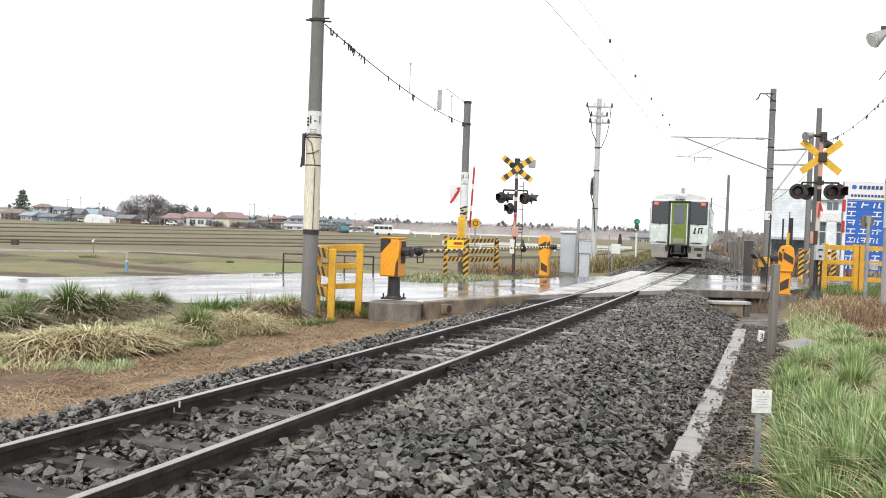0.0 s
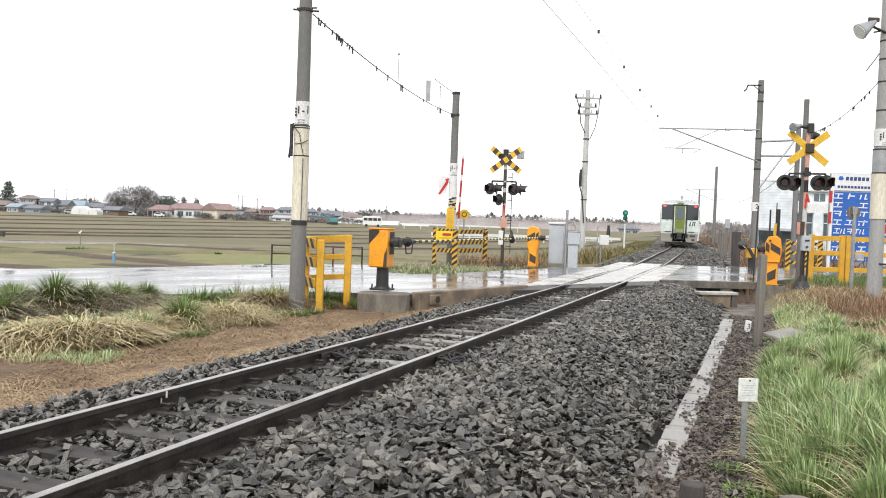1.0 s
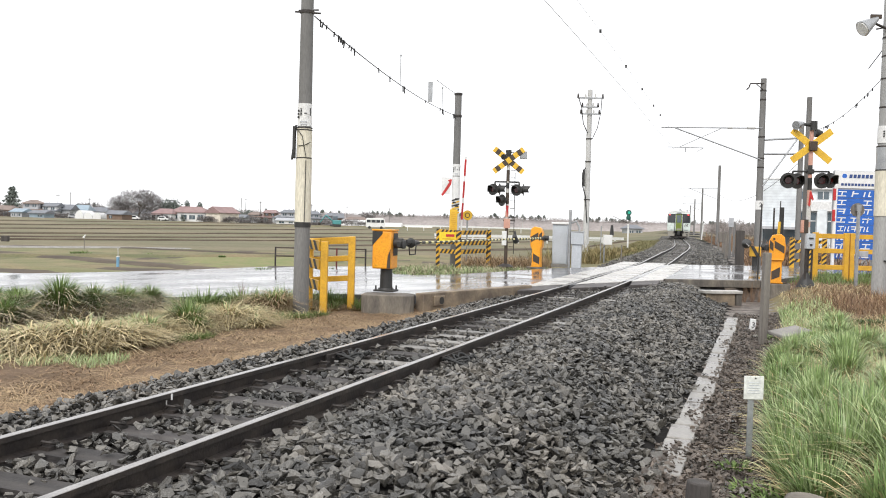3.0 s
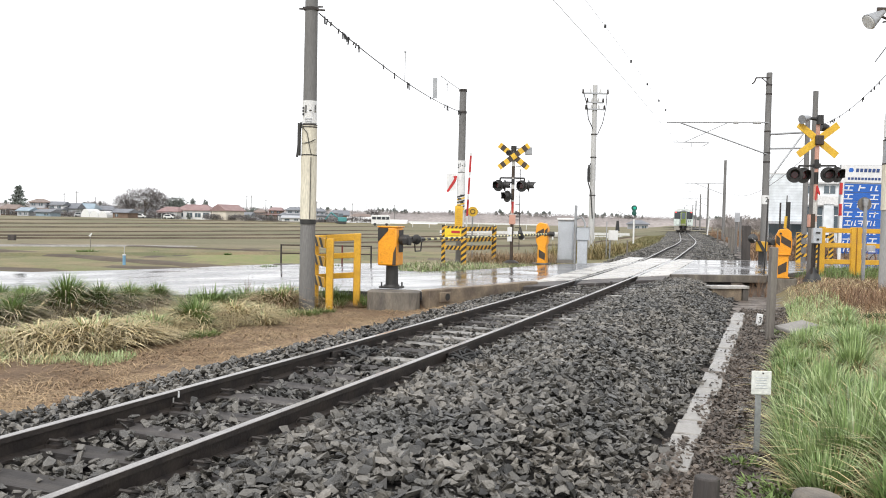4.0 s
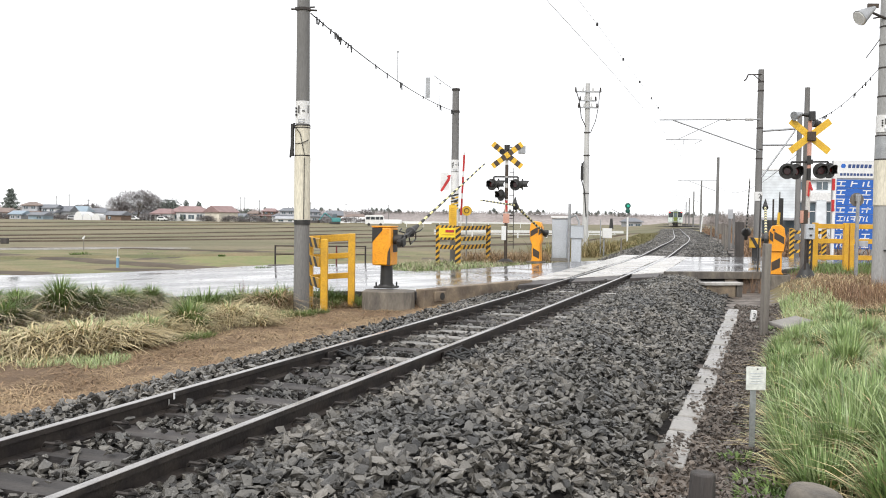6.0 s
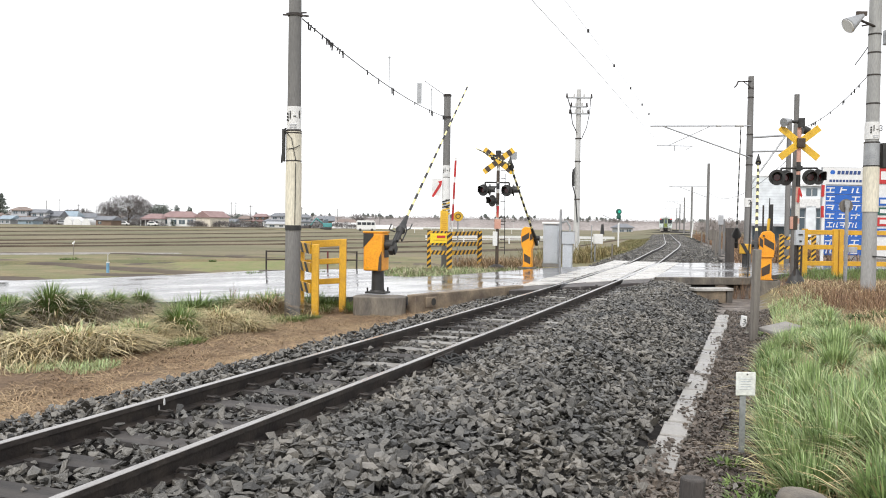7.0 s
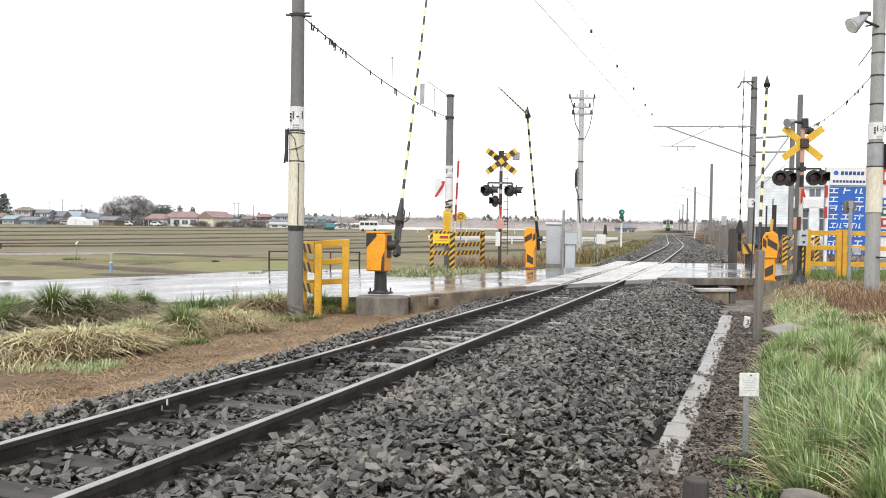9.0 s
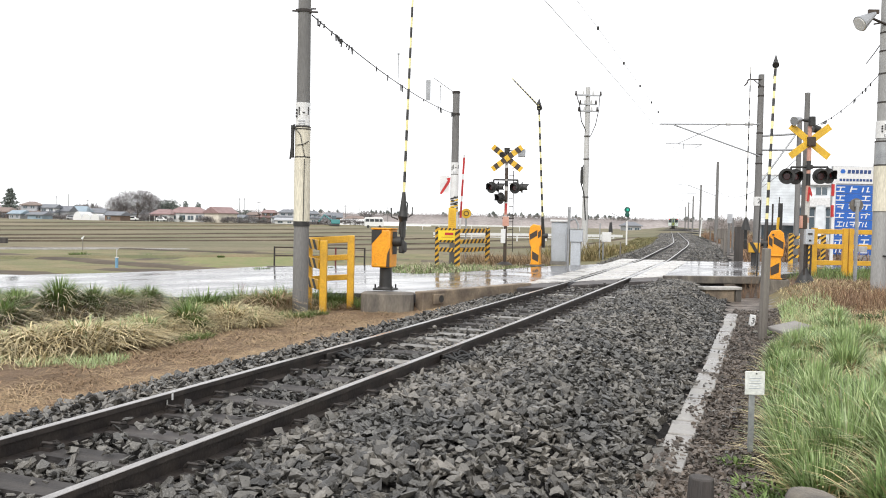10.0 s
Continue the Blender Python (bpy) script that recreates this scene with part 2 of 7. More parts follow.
PAPER = mat("white_sign_plate", (0.74, 0.75, 0.72), (0.66, 0.67, 0.62), 6, 0.4, fine=40, bump=0.02)
TEAL = mat("teal_machine_paint", (0.08, 0.30, 0.30), (0.07, 0.25, 0.26), 2, 0.5, fine=20, bump=0.02)
BLUE_POST = mat("blue_post_paint", (0.15, 0.32, 0.48), (0.2, 0.36, 0.5), 4, 0.5, fine=30, bump=0.02)


# ---- mesh helpers ----
class Form:
    """Gathers boxes, bars and sheets into one mesh."""

    def __init__(self):
        self.v, self.f = [], []

    def add(self, verts, faces):
        o = len(self.v)
        self.v += [tuple(p) for p in verts]
        self.f += [tuple(i + o for i in q) for q in faces]
        return self

    def box(self, c, s, m=None):
        m = m or Matrix.Identity(4)
        x, y, z = (k / 2 for k in s)
        vs = [m @ Vector((c[0] + i * x, c[1] + j * y, c[2] + k * z)) for k in (-1, 1) for i, j in ((-1, -1), (1, -1), (1, 1), (-1, 1))]
        return self.add(vs, [(3, 2, 1, 0), (4, 5, 6, 7), (0, 1, 5, 4), (1, 2, 6, 5), (2, 3, 7, 6), (3, 0, 4, 7)])

    def rod(self, a, b, r, r2=None, n=10):
        a, b = Vector(a), Vector(b)
        r2 = r if r2 is None else r2
        w = (b - a).normalized()
        u = w.orthogonal().normalized()
        t = w.cross(u)
        ring = [(math.cos(2 * math.pi * i / n), math.sin(2 * math.pi * i / n)) for i in range(n)]
        vs = [a + r * (c * u + s * t) for c, s in ring] + [b + r2 * (c * u + s * t) for c, s in ring]
        fs = [(i, (i + 1) % n, n + (i + 1) % n, n + i) for i in range(n)] + [tuple(range(n - 1, -1, -1)), tuple(range(n, 2 * n))]
        return self.add(vs, fs)

    def line(self, pts, r, n=6):
        """One bent round bar through the points."""
        pts = [Vector(p) for p in pts]
        vs, u = [], None
        for i, p in enumerate(pts):
            w = (pts[min(i + 1, len(pts) - 1)] - pts[max(i - 1, 0)]).normalized()
            u = w.orthogonal().normalized() if u is None else (u - w * u.dot(w)).normalized()
            t = w.cross(u)
            vs += [p + r * (math.cos(2 * math.pi * k / n) * u + math.sin(2 * math.pi * k / n) * t) for k in range(n)]
        m = len(pts)
        fs = [(i * n + k, i * n + (k + 1) % n, (i + 1) * n + (k + 1) % n, (i + 1) * n + k) for i in range(m - 1) for k in range(n)]
        return self.add(vs, fs + [tuple(range(n - 1, -1, -1)), tuple(range((m - 1) * n, m * n))])

    def prism(self, outline, lo, hi, axis=1):
        """An outline in the two other axes, pushed from lo to hi along the axis."""
        n = len(outline)

        def at(p, d):
            q = list(p)
            q.insert(axis, d)
            return q
        vs = [at(p, lo) for p in outline] + [at(p, hi) for p in outline]
        return self.add(vs, [(i, (i + 1) % n, n + (i + 1) % n, n + i) for i in range(n)] + [tuple(range(n - 1, -1, -1)), tuple(range(n, 2 * n))])

    def mesh(self, name, material, smooth=False):
        me = bpy.data.meshes.new(name)
        me.from_pydata(self.v, [], self.f)
        bm = bmesh.new()
        bm.from_mesh(me)
        bmesh.ops.recalc_face_normals(bm, faces=bm.faces)
        bm.to_mesh(me)
        bm.free()
        me.materials.append(material)
        if smooth:
            me.shade_smooth()
            me.set_sharp_from_angle(angle=radians(40))
        return me


def part(name, form, material, parent=None, label="", bevel=0.0, smooth=True, m=None):
    ob = new(name, form.mesh(name, material, smooth))
    if parent is not None:
        ob.parent = parent
    if m is not None:
        ob.matrix_basis = m
    if bevel:
        mod = ob.modifiers.new("bevel", "BEVEL")
        mod.width, mod.segments, mod.limit_method = bevel, 2, "ANGLE"
    return tagged(ob, label)


def thing(name, x, y, z, rz, label, category, group=""):
    ob = new(name)
    ob.empty_display_size = 0.2
    ob.matrix_basis = pose(x, y, z, 0, 0, rz)
    return tagged(ob, label, category, group)


def writing(text, size, parent, material, m, name="lettering"):
    cu = bpy.data.curves.new(name, "FONT")
    cu.body, cu.size, cu.align_x, cu.align_y, cu.extrude = text, size, "CENTER", "CENTER", 0.001
    cu.materials.append(material)
    ob = new(name, cu)
    ob.parent = parent
    ob.matrix_basis = m
    return ob


# ---- plan: the line of the track, the ground and the road ----
LINE_Y = np.arange(-60, 700, 0.25)
LINE_H = np.interp(LINE_Y, [5, 15, 25, 37, 48, 60, 72], [20.9, 20.2, 19.6, 19.1, 18.15, 16.7, 15.05])
LINE_X = np.concatenate([[0], np.cumsum(np.tan(np.radians(LINE_H[:-1])) * 0.25)])
LINE_X += -0.5 - np.interp(9.5, LINE_Y, LINE_X)
LINE_S = np.concatenate([[0], np.cumsum(np.hypot(np.diff(LINE_X), 0.25))])


def climb(y):
    """The track rises gently beyond the crossing."""
    return np.interp(y, [35, 40, 46, 60, 150, 260, 700], [0, 0.10, 0.20, 0.27, 0.52, 0.95, 2.0])


def line_at(y, n=0.0, z=0.0):
    """The point n metres to the right of the track's middle, at a height over the rails."""
    z = z + float(climb(y))
    x, hd = np.interp(y, LINE_Y, LINE_X), np.radians(np.interp(y, LINE_Y, LINE_H))
    return Vector((x + n * math.cos(hd), y - n * math.sin(hd), z))


def heading(y):
    return float(np.interp(y, LINE_Y, LINE_H))


def offset(x, y):
    """How far right of the track's middle a place lies."""
    return (x - np.interp(y, LINE_Y, LINE_X)) * np.cos(np.radians(np.interp(y, LINE_Y, LINE_H)))


ROAD = [(-45, 21), (-9.4, 18.4), (-5.5, 17.9), (-2.6, 18.2), (-0.5, 16.75), (2.0, 20.1), (3.4, 21.2), (4.5, 22.55), (5.25, 23.35), (6.4, 24.5), (9.1, 24.8), (10.2, 26.0),
        (11.6, 27.7), (13.6, 30.6), (20, 32.8), (60, 43), (60, 53), (13.3, 36.3), (10.2, 35.6), (7.4, 33.0), (2.9, 28.7), (1.4, 27.4), (0.2, 26.9), (-0.8, 27.0), (-1.5, 28.0), (-1.9, 31.0),
        (-2.6, 34.9), (-7.1, 35.5), (-8.6, 34.1), (-10.15, 32.5), (-11.7, 30.6), (-14, 28.6), (-45, 33)]


def inside(x, y, outline):
    hit = np.zeros(np.shape(x), bool)
    for (ax, ay), (bx, by) in zip(outline, outline[1:] + outline[:1]):
        if ay != by:
            hit ^= ((ay > y) != (by > y)) & (x < (bx - ax) * (y - ay) / (by - ay) + ax)
    return hit


def road_z(x, y):
    n = offset(x, y)
    return np.interp(n, [-60, -17, -6, -3, 0, 4, 30], [-0.8, -0.62, -0.22, -0.02, 0, 0, 0.1])


def ground_z(x, y):
    n = offset(x, y)
    near = np.interp(n, [-60, -22, -11, -8, -6, -4, -2.4, -1.5, -1.1, -0.9, 0.72, 0.95, 1.5, 1.85, 2.15, 2.9, 3.5, 4.0, 4.6, 6.2, 8.0, 16, 60],
                     [-1.3, -1.15, -0.66, -0.46, -0.40, -0.38, -0.36, -0.22, -0.21, -0.235, -0.205, -0.165, -0.14, -0.14, -0.20, -0.52, -0.55, -0.53, -0.36, -0.22, 0.0, 0.1, 0.2])
    far = np.interp(n, [-60, -12, -6, -3, -1.5, 1.5, 3, 5, 12, 60], [-1.3, -1.2, -0.55, -0.4, -0.2, -0.2, -0.4, -0.4, 0.0, 0.2])
    k = np.clip((y - 26) / 8, 0, 1)
    z = near * (1 - k) + far * k
    isle = np.exp(-((((x - 2.0) / 4.6) ** 2 + ((y - 30.2) / 3.4) ** 2) ** 3))
    z = np.where(n < -3, z * (1 - isle) - 0.22 * isle, z)
    corner = np.clip((y - 17.5) / 4, 0, 1) * np.clip((n - 4.3) / 0.9, 0, 1) * np.clip((36 - y) / 6, 0, 1)
    z = z * (1 - corner) - 0.05 * corner
    d = np.hypot(x, y)
    rise = np.clip((d - 110) / 130, 0, 1)
    z = z * (1 - rise) + np.where(n < 0, 0.1, 0.3) * rise
    z = z + climb(y) * np.interp(np.abs(n), [5, 14], [1, 0])
    return np.where(inside(x, y, ROAD), road_z(x, y) - 0.1, z)


def steps(stops):
    out = [stops[0][0]]
    for (a, _), (b, st) in zip(stops, stops[1:]):
        k = max(1, round((b - a) / st))
        out += [a + (b - a) * (i + 1) / k for i in range(k)]
    return np.array(out)


GX = steps([(-3500, 0), (-600, 500), (-150, 50), (-40, 10), (-16, 1.0), (16, 0.3), (40, 1.5), (150, 10), (600, 50), (3500, 500)])
GY = steps([(-900, 0), (-60, 120), (-6, 6), (2, 0.5), (40, 0.3), (90, 1.5), (300, 10), (700, 50), (4500, 500)])
gx, gy = np.meshgrid(GX, GY)
gz = ground_z(gx, gy)
wob = np.array([[noise.noise((x * 0.7, y * 0.7, 0)) * 0.05 if abs(x) < 40 and y < 90 else 0 for x in GX] for y in GY])
gn = offset(gx, gy)
gz = gz + wob * (np.abs(gn - 1) > 3.2) * ~inside(gx, gy, ROAD)
me = bpy.data.meshes.new("ground")
nx, ny = len(GX), len(GY)
quads = [(j * nx + i, j * nx + i + 1, (j + 1) * nx + i + 1, (j + 1) * nx + i) for j in range(ny - 1) for i in range(nx - 1)]
me.from_pydata(np.stack([gx.ravel(), gy.ravel(), gz.ravel()], 1).tolist(), [], quads)
for m_ in (SOIL, BED_IN_SHADE, STRAW_GROUND, GRASS_GROUND, FIELD_FAR, CROP, RIDGE, FIELD_GRASS):
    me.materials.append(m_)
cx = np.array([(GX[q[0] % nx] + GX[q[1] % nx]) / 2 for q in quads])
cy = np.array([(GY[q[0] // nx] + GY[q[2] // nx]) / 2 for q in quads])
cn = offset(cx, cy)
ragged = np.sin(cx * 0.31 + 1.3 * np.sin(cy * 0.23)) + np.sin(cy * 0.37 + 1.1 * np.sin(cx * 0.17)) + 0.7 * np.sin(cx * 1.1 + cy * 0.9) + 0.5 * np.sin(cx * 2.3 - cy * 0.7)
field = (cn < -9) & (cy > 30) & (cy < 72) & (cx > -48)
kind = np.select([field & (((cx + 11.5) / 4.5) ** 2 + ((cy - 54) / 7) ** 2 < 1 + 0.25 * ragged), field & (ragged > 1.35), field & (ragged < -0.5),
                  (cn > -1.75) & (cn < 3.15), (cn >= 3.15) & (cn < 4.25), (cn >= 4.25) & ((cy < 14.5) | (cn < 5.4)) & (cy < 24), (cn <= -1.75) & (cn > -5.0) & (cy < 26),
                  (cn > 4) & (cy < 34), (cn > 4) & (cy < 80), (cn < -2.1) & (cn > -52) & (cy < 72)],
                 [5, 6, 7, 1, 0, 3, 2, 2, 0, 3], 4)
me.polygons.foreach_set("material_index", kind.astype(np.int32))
me.shade_smooth()
tagged(new("ground", me), "flat farmland with stubble fields and a railway embankment", "", "", "structure")

# road deck with its drop at the edges
rf = Form()
n_ = len(ROAD)
EDGE = []
for (ax, ay), (bx, by) in zip(ROAD, ROAD[1:] + ROAD[:1]):
    k = max(1, int(math.hypot(bx - ax, by - ay) / 1.5))
    EDGE += [(ax + (bx - ax) * i / k, ay + (by - ay) * i / k) for i in range(k)]
bm = bmesh.new()
top = [bm.verts.new((x, y, float(road_z(x, y)))) for x, y in EDGE]
low = [bm.verts.new((x, y, float(road_z(x, y)) - 0.16)) for x, y in EDGE]
face = bm.faces.new(top)
for i in range(len(top)):
    bm.faces.new((top[i], low[i], low[(i + 1) % len(top)], top[(i + 1) % len(top)]))
bmesh.ops.triangulate(bm, faces=[face])
bmesh.ops.recalc_face_normals(bm, faces=bm.faces)
me = bpy.data.meshes.new("road")
bm.to_mesh(me)
bm.free()
me.materials.append(ASPHALT)
tagged(new("road", me), "wet grey asphalt road over a level crossing", "", "", "structure")

# ---- the railway track ----
track = thing("railway_track", 0, 0, 0, 0, "single railway track with rusty rails on grey ballast", "railway track")
HEAD = [(-0.032, -0.002), (-0.026, 0.0), (0.026, 0.0), (0.032, -0.002)]
PROFILE = [(-0.034, -0.004), (-0.036, -0.036), (-0.010, -0.046), (-0.009, -0.122), (-0.062, -0.140), (-0.064, -0.153),
           (0.064, -0.153), (0.062, -0.140), (0.009, -0.122), (0.010, -0.046), (0.036, -0.036), (0.034, -0.004)]


def swept(profile, n, ys, z=0.0):
    f = Form()
    k = len(profile)
    for i, y in enumerate(ys):
        f.v += [tuple(line_at(y, n + a, z + b)) for a, b in profile]
        if i:
            o = (i - 1) * k
            f.f += [(o + j, o + (j + 1) % k, o + k + (j + 1) % k, o + k + j) for j in range(k)]
    return f


RAIL_Y = steps([(-12, 0), (90, 1.0), (400, 6)])
for side in (-0.565, 0.565):
    rail = part("rail", swept(PROFILE, side, RAIL_Y), RAIL_SIDE, track, "rusty steel rail with a shiny top", smooth=False)
    part("rail_head", swept(HEAD, side, RAIL_Y), RAIL_TOP, rail, "polished running surface", smooth=False)

sl = {m_: Form().box((0, 0, -0.075), (2.0, 0.23, 0.15)).mesh("sleeper", m_) for m_ in (SLEEPER, SLEEPER_PALE)}
rng = random.Random(4)
SLEEPER_S = np.interp(9.5, LINE_Y, LINE_S) - 0.13 - 0.617 * 28
for i in range(165):
    y = float(np.interp(SLEEPER_S + 0.617 * i, LINE_S, LINE_Y))
    if not (21.6 < y < 35.8):
        pale = rng.random() < 0.5 and 8.3 < y
        ob = new("sleeper", sl[SLEEPER_PALE if pale else SLEEPER])
        ob.parent = track
        p = line_at(y, rng.uniform(-0.03, 0.03), -0.138 + rng.uniform(-0.006, 0.006))
        ob.matrix_basis = pose(*p, 0, 0, -heading(y) + rng.uniform(-1, 1))


def joint_set(y, side):
    """Fishplates with their bolts on a rail joint."""
    h = -heading(y)
    for s in (-1, 1):
        p = line_at(y, side + s * 0.028, -0.085)
        pl = part("fishplate", Form().box((0, 0, 0), (0.04, 0.60, 0.095)), STEEL_DARK, track, "greasy bolted fishplate", 0.006, m=pose(*p, 0, 0, h))
        for k in (-0.18, -0.06, 0.06, 0.18):
            part("bolt", Form().rod((s * 0.012, k, 0), (s * 0.05, k, 0), 0.016, n=6), STEEL_DARK, pl)


for side in (-0.565, 0.565):
    joint_set(9.2 + 0.5 * (side > 0), side)
    f = Form()
    for k, (dy, r_) in enumerate(((0.08, 0.15), (0.18, 0.14), (0.30, 0.12), (0.40, 0.10))):
        c = line_at(9.08 + dy + 0.3 * (side > 0), side + 0.19, -0.08)
        f.line([(c.x + r_ * math.cos(a), c.y + 0.6 * r_ * math.sin(a), c.z + 0.035 * math.sin(2 * a + k)) for a in [0.52 * j for j in range(12)]], 0.014)
    part("bond_cable", f, CABLE, track, "loops of black bonding cable")
    c = line_at(9.5 + 0.3 * (side > 0), side + 0.16, -0.125)
    part("tie_plate", Form().box((0, 0, 0), (0.26, 0.2, 0.03)), STEEL_DARK, track, "", 0.006, m=pose(*c, 0, 0, -20))
clip = Form().box((-0.015, 0, 0), (0.10, 0.11, 0.028)).line([(-0.055, -0.04, 0.022), (-0.03, -0.045, 0.045), (0.03, -0.03, 0.04), (0.04, 0.02, 0.03), (-0.01, 0.045, 0.035), (-0.05, 0.03, 0.022)], 0.012).mesh("rail_clip", STEEL_DARK)
for i in range(50):
    y = float(np.interp(SLEEPER_S + 0.617 * i, LINE_S, LINE_Y))
    if not 2.0 < y < 21.6:
        continue
    for side in (-0.565, 0.565):
        for s in (-1, 1):
            ob = new("rail_clip", clip)
            ob.parent = track
            ob.matrix_basis = pose(*line_at(y, side + s * 0.10, -0.128), 0, 0, -heading(y) + (180 if s < 0 else 0))
part("rail_mark", Form().box((0, 0, 0), (0.006, 0.016, 0.05)), WHITE, track, "white paint mark on the rail",
     m=pose(*line_at(6.53, -0.565 + 0.042, -0.03), 0, 0, -20))
part("paint_streak", Form().box((0, 0, 0), (0.006, 0.012, 0.075)).box((0.03, 0, -0.045), (0.06, 0.02, 0.008)), DIRTY_WHITE, track, "faded paint streak on the rail web", m=pose(*line_at(6.50, -0.565 + 0.016, -0.09), 0, 0, -20))

# slabs of the level crossing
crossing = tagged(thing("level_crossing", 0, 0, 0, 0, "level crossing deck of wet pale concrete slabs", "level crossing"), kind="structure")
def skew(v, n):
    """Along the track, from the slanting near edge of the crossing (v = 0) to its far edge (v = 1)."""
    return (22.0 + 1.85 * n) * (1 - v) + 36.2 * v


for row_ in range(12):
    for lo, hi in ((-1.35, -0.66), (-0.44, 0.44), (0.66, 1.35)):
        f = Form()
        v0, v1 = row_ / 12 + 0.001, (row_ + 1) / 12 - 0.001
        corners = [line_at(skew(v0, lo), lo), line_at(skew(v0, hi), hi), line_at(skew(v1, hi), hi), line_at(skew(v1, lo), lo)]
        f.prism([(c.x, c.y) for c in corners], -0.16, 0.014 + 0.009 * math.sin(row_ * 7 + lo * 5), 2)
        part("slab", f, SLAB, crossing, bevel=0.014)
for lo, hi in ((-1.3, -0.7), (-0.42, 0.42), (0.7, 1.3)):
    f = Form()
    a, b, c, d = line_at(skew(0, lo) - 0.75, lo, -0.05), line_at(skew(0, hi) - 0.95, hi, -0.06), line_at(skew(0, hi) - 0.06, hi, -0.01), line_at(skew(0, lo) - 0.06, lo, -0.005)
    f.add([a, b, c, d, a - Vector((0, 0, 0.1)), b - Vector((0, 0, 0.1)), c - Vector((0, 0, 0.2)), d - Vector((0, 0, 0.2))],
          [(0, 1, 2, 3), (7, 6, 5, 4), (0, 4, 5, 1), (1, 5, 6, 2), (2, 6, 7, 3), (3, 7, 4, 0)])
    part("ramp", f, RUBBER, crossing, "dark sloping end block", 0.01)

# concrete edges of the road beside the track
def wall_run(name, a, b, top, bottom, thick, material, label):
    a, b = Vector((*a, 0)), Vector((*b, 0))
    w = (b - a).normalized()
    ob = part(name, Form().box(((b - a).length / 2, 0, (top + bottom) / 2), ((b - a).length, thick, top - bottom)), material, bevel=0.015,
              m=Matrix.Translation(a) @ Matrix.Rotation(math.atan2(w.y, w.x), 4, "Z"))
    return tagged(ob, label, "", "", "structure")


wall_run("kerb_wall", (-0.42, 16.72), (2.05, 20.0), 0.03, -0.6, 0.22, KERB, "stained concrete edge of the road")
hole = part("drain_outlet", Form().box((0, 0, 0), (0.34, 0.04, 0.20)), KERB, None, "", 0.01, m=pose(-0.03, 17.02, -0.13, 0, 0, 53))
# Solid black disc painted as the shade inside the outlet; no hole is cut.
part("mouth_shade_disc", Form().rod((0.06, -0.026, 0), (0.06, 0.0, 0), 0.075, n=14), BLACK, hole)
tagged(hole, "square drain outlet in the stained road edge", "drain outlet")
# The lip's dark colour stands in for the shaded recess below the deck.
wall_run("deck_edge", (6.4, 24.42), (9.3, 24.86), 0.015, -0.2, 0.16, CONCRETE_DARK, "wet concrete lip of the crossing deck, coloured dark as the shaded recess")
culvert = thing("culvert_head", 6.95, 22.5, -0.75, 12, "low concrete drain head below the crossing deck", "drain")
part("headwall", Form().box((0.45, 0, 0.26), (0.85, 0.22, 0.52)), KERB, culvert, bevel=0.015)
part("cap", Form().box((0.5, 0, 0.56), (1.12, 0.34, 0.08)), SLAB, culvert, bevel=0.012)
part("pier", Form().box((0.98, 0.02, 0.26), (0.16, 0.3, 0.52)), CONCRETE_DARK, culvert, bevel=0.012)

# drain channel with its lids
drain = tagged(thing("drain_channel", 0, 0, 0, 0, "row of wet pale concrete drain lids beside the ballast", "drain"), kind="structure")
rng = random.Random(11)
y = 7.65
while y < 19.7:
    l = 0.56
    a, b = line_at(y + 0.01, 0), line_at(y + l, 0)
    p = line_at(y + l / 2, float(np.interp(y, [8, 19], [3.17, 3.33])) + rng.uniform(-0.012, 0.012), -0.52 + rng.uniform(-0.008, 0.008))
    part("lid", Form().box((0, 0, 0), (rng.uniform(0.225, 0.25), l / math.cos(radians(20)) - 0.02, 0.07)), LID, drain, bevel=0.012,
         m=pose(*p, rng.uniform(-1, 1), rng.uniform(-2, 2), -heading(y) + rng.uniform(-1.2, 1.2)))
    y += l


# ---- poles ----
def concrete_pole(name, x, y, z, h, r0, r1, material, label):
    ob = thing(name, x, y, z, 0, label, "utility pole")
    part("shaft", Form().rod((0, 0, -0.4), (0, 0, h), r0, r1, 20), material, ob)
    return ob


def band(ob, z, h, r, material, name="band", label=""):
    return part(name, Form().rod((0, 0, z), (0, 0, z + h), r, n=20), material, ob, label)


def number_plate_on(ob, z, r, text):
    pl = part("number_plate", Form().rod((0, 0, z), (0, 0, z + 0.42), r + 0.006, n=20), WHITE, ob, "white number plate wrapped round the pole")
    writing(text, 0.21, pl, BLACK, pose(0.035, -r - 0.012, z + 0.25, 90, 0, 0))
    for i, (dz, w) in enumerate(((0.30, 0.05), (0.24, 0.045), (0.18, 0.05))):
        part("small_print", Form().box((-0.105, -r + 0.02, z + dz - 0.02), (0.03, 0.03, 0.035)), BLACK, pl)
    for dz, w in ((0.075, 0.13), (0.03, 0.12)):
        part("small_print", Form().box((0.0, -r - 0.004, z + dz), (w, 0.008, 0.022)), WALL_GREY, pl)


pa = concrete_pole("utility_pole", -2.635, 16.0, -0.42, 6.65, 0.152, 0.112, POLE_GREY, "grey concrete line pole with cream wrap and number plate")
band(pa, 1.78, 1.18, 0.150, CREAM, "wrap", "cream plastic wrap")
band(pa, 2.94, 0.62, 0.143, CREAM, "cable_sleeve", "cream sleeve with cables")
number_plate_on(pa, 3.58, 0.130, "1-1")
band(pa, 5.68, 0.05, 0.135, STEEL_DARK, "clamp")
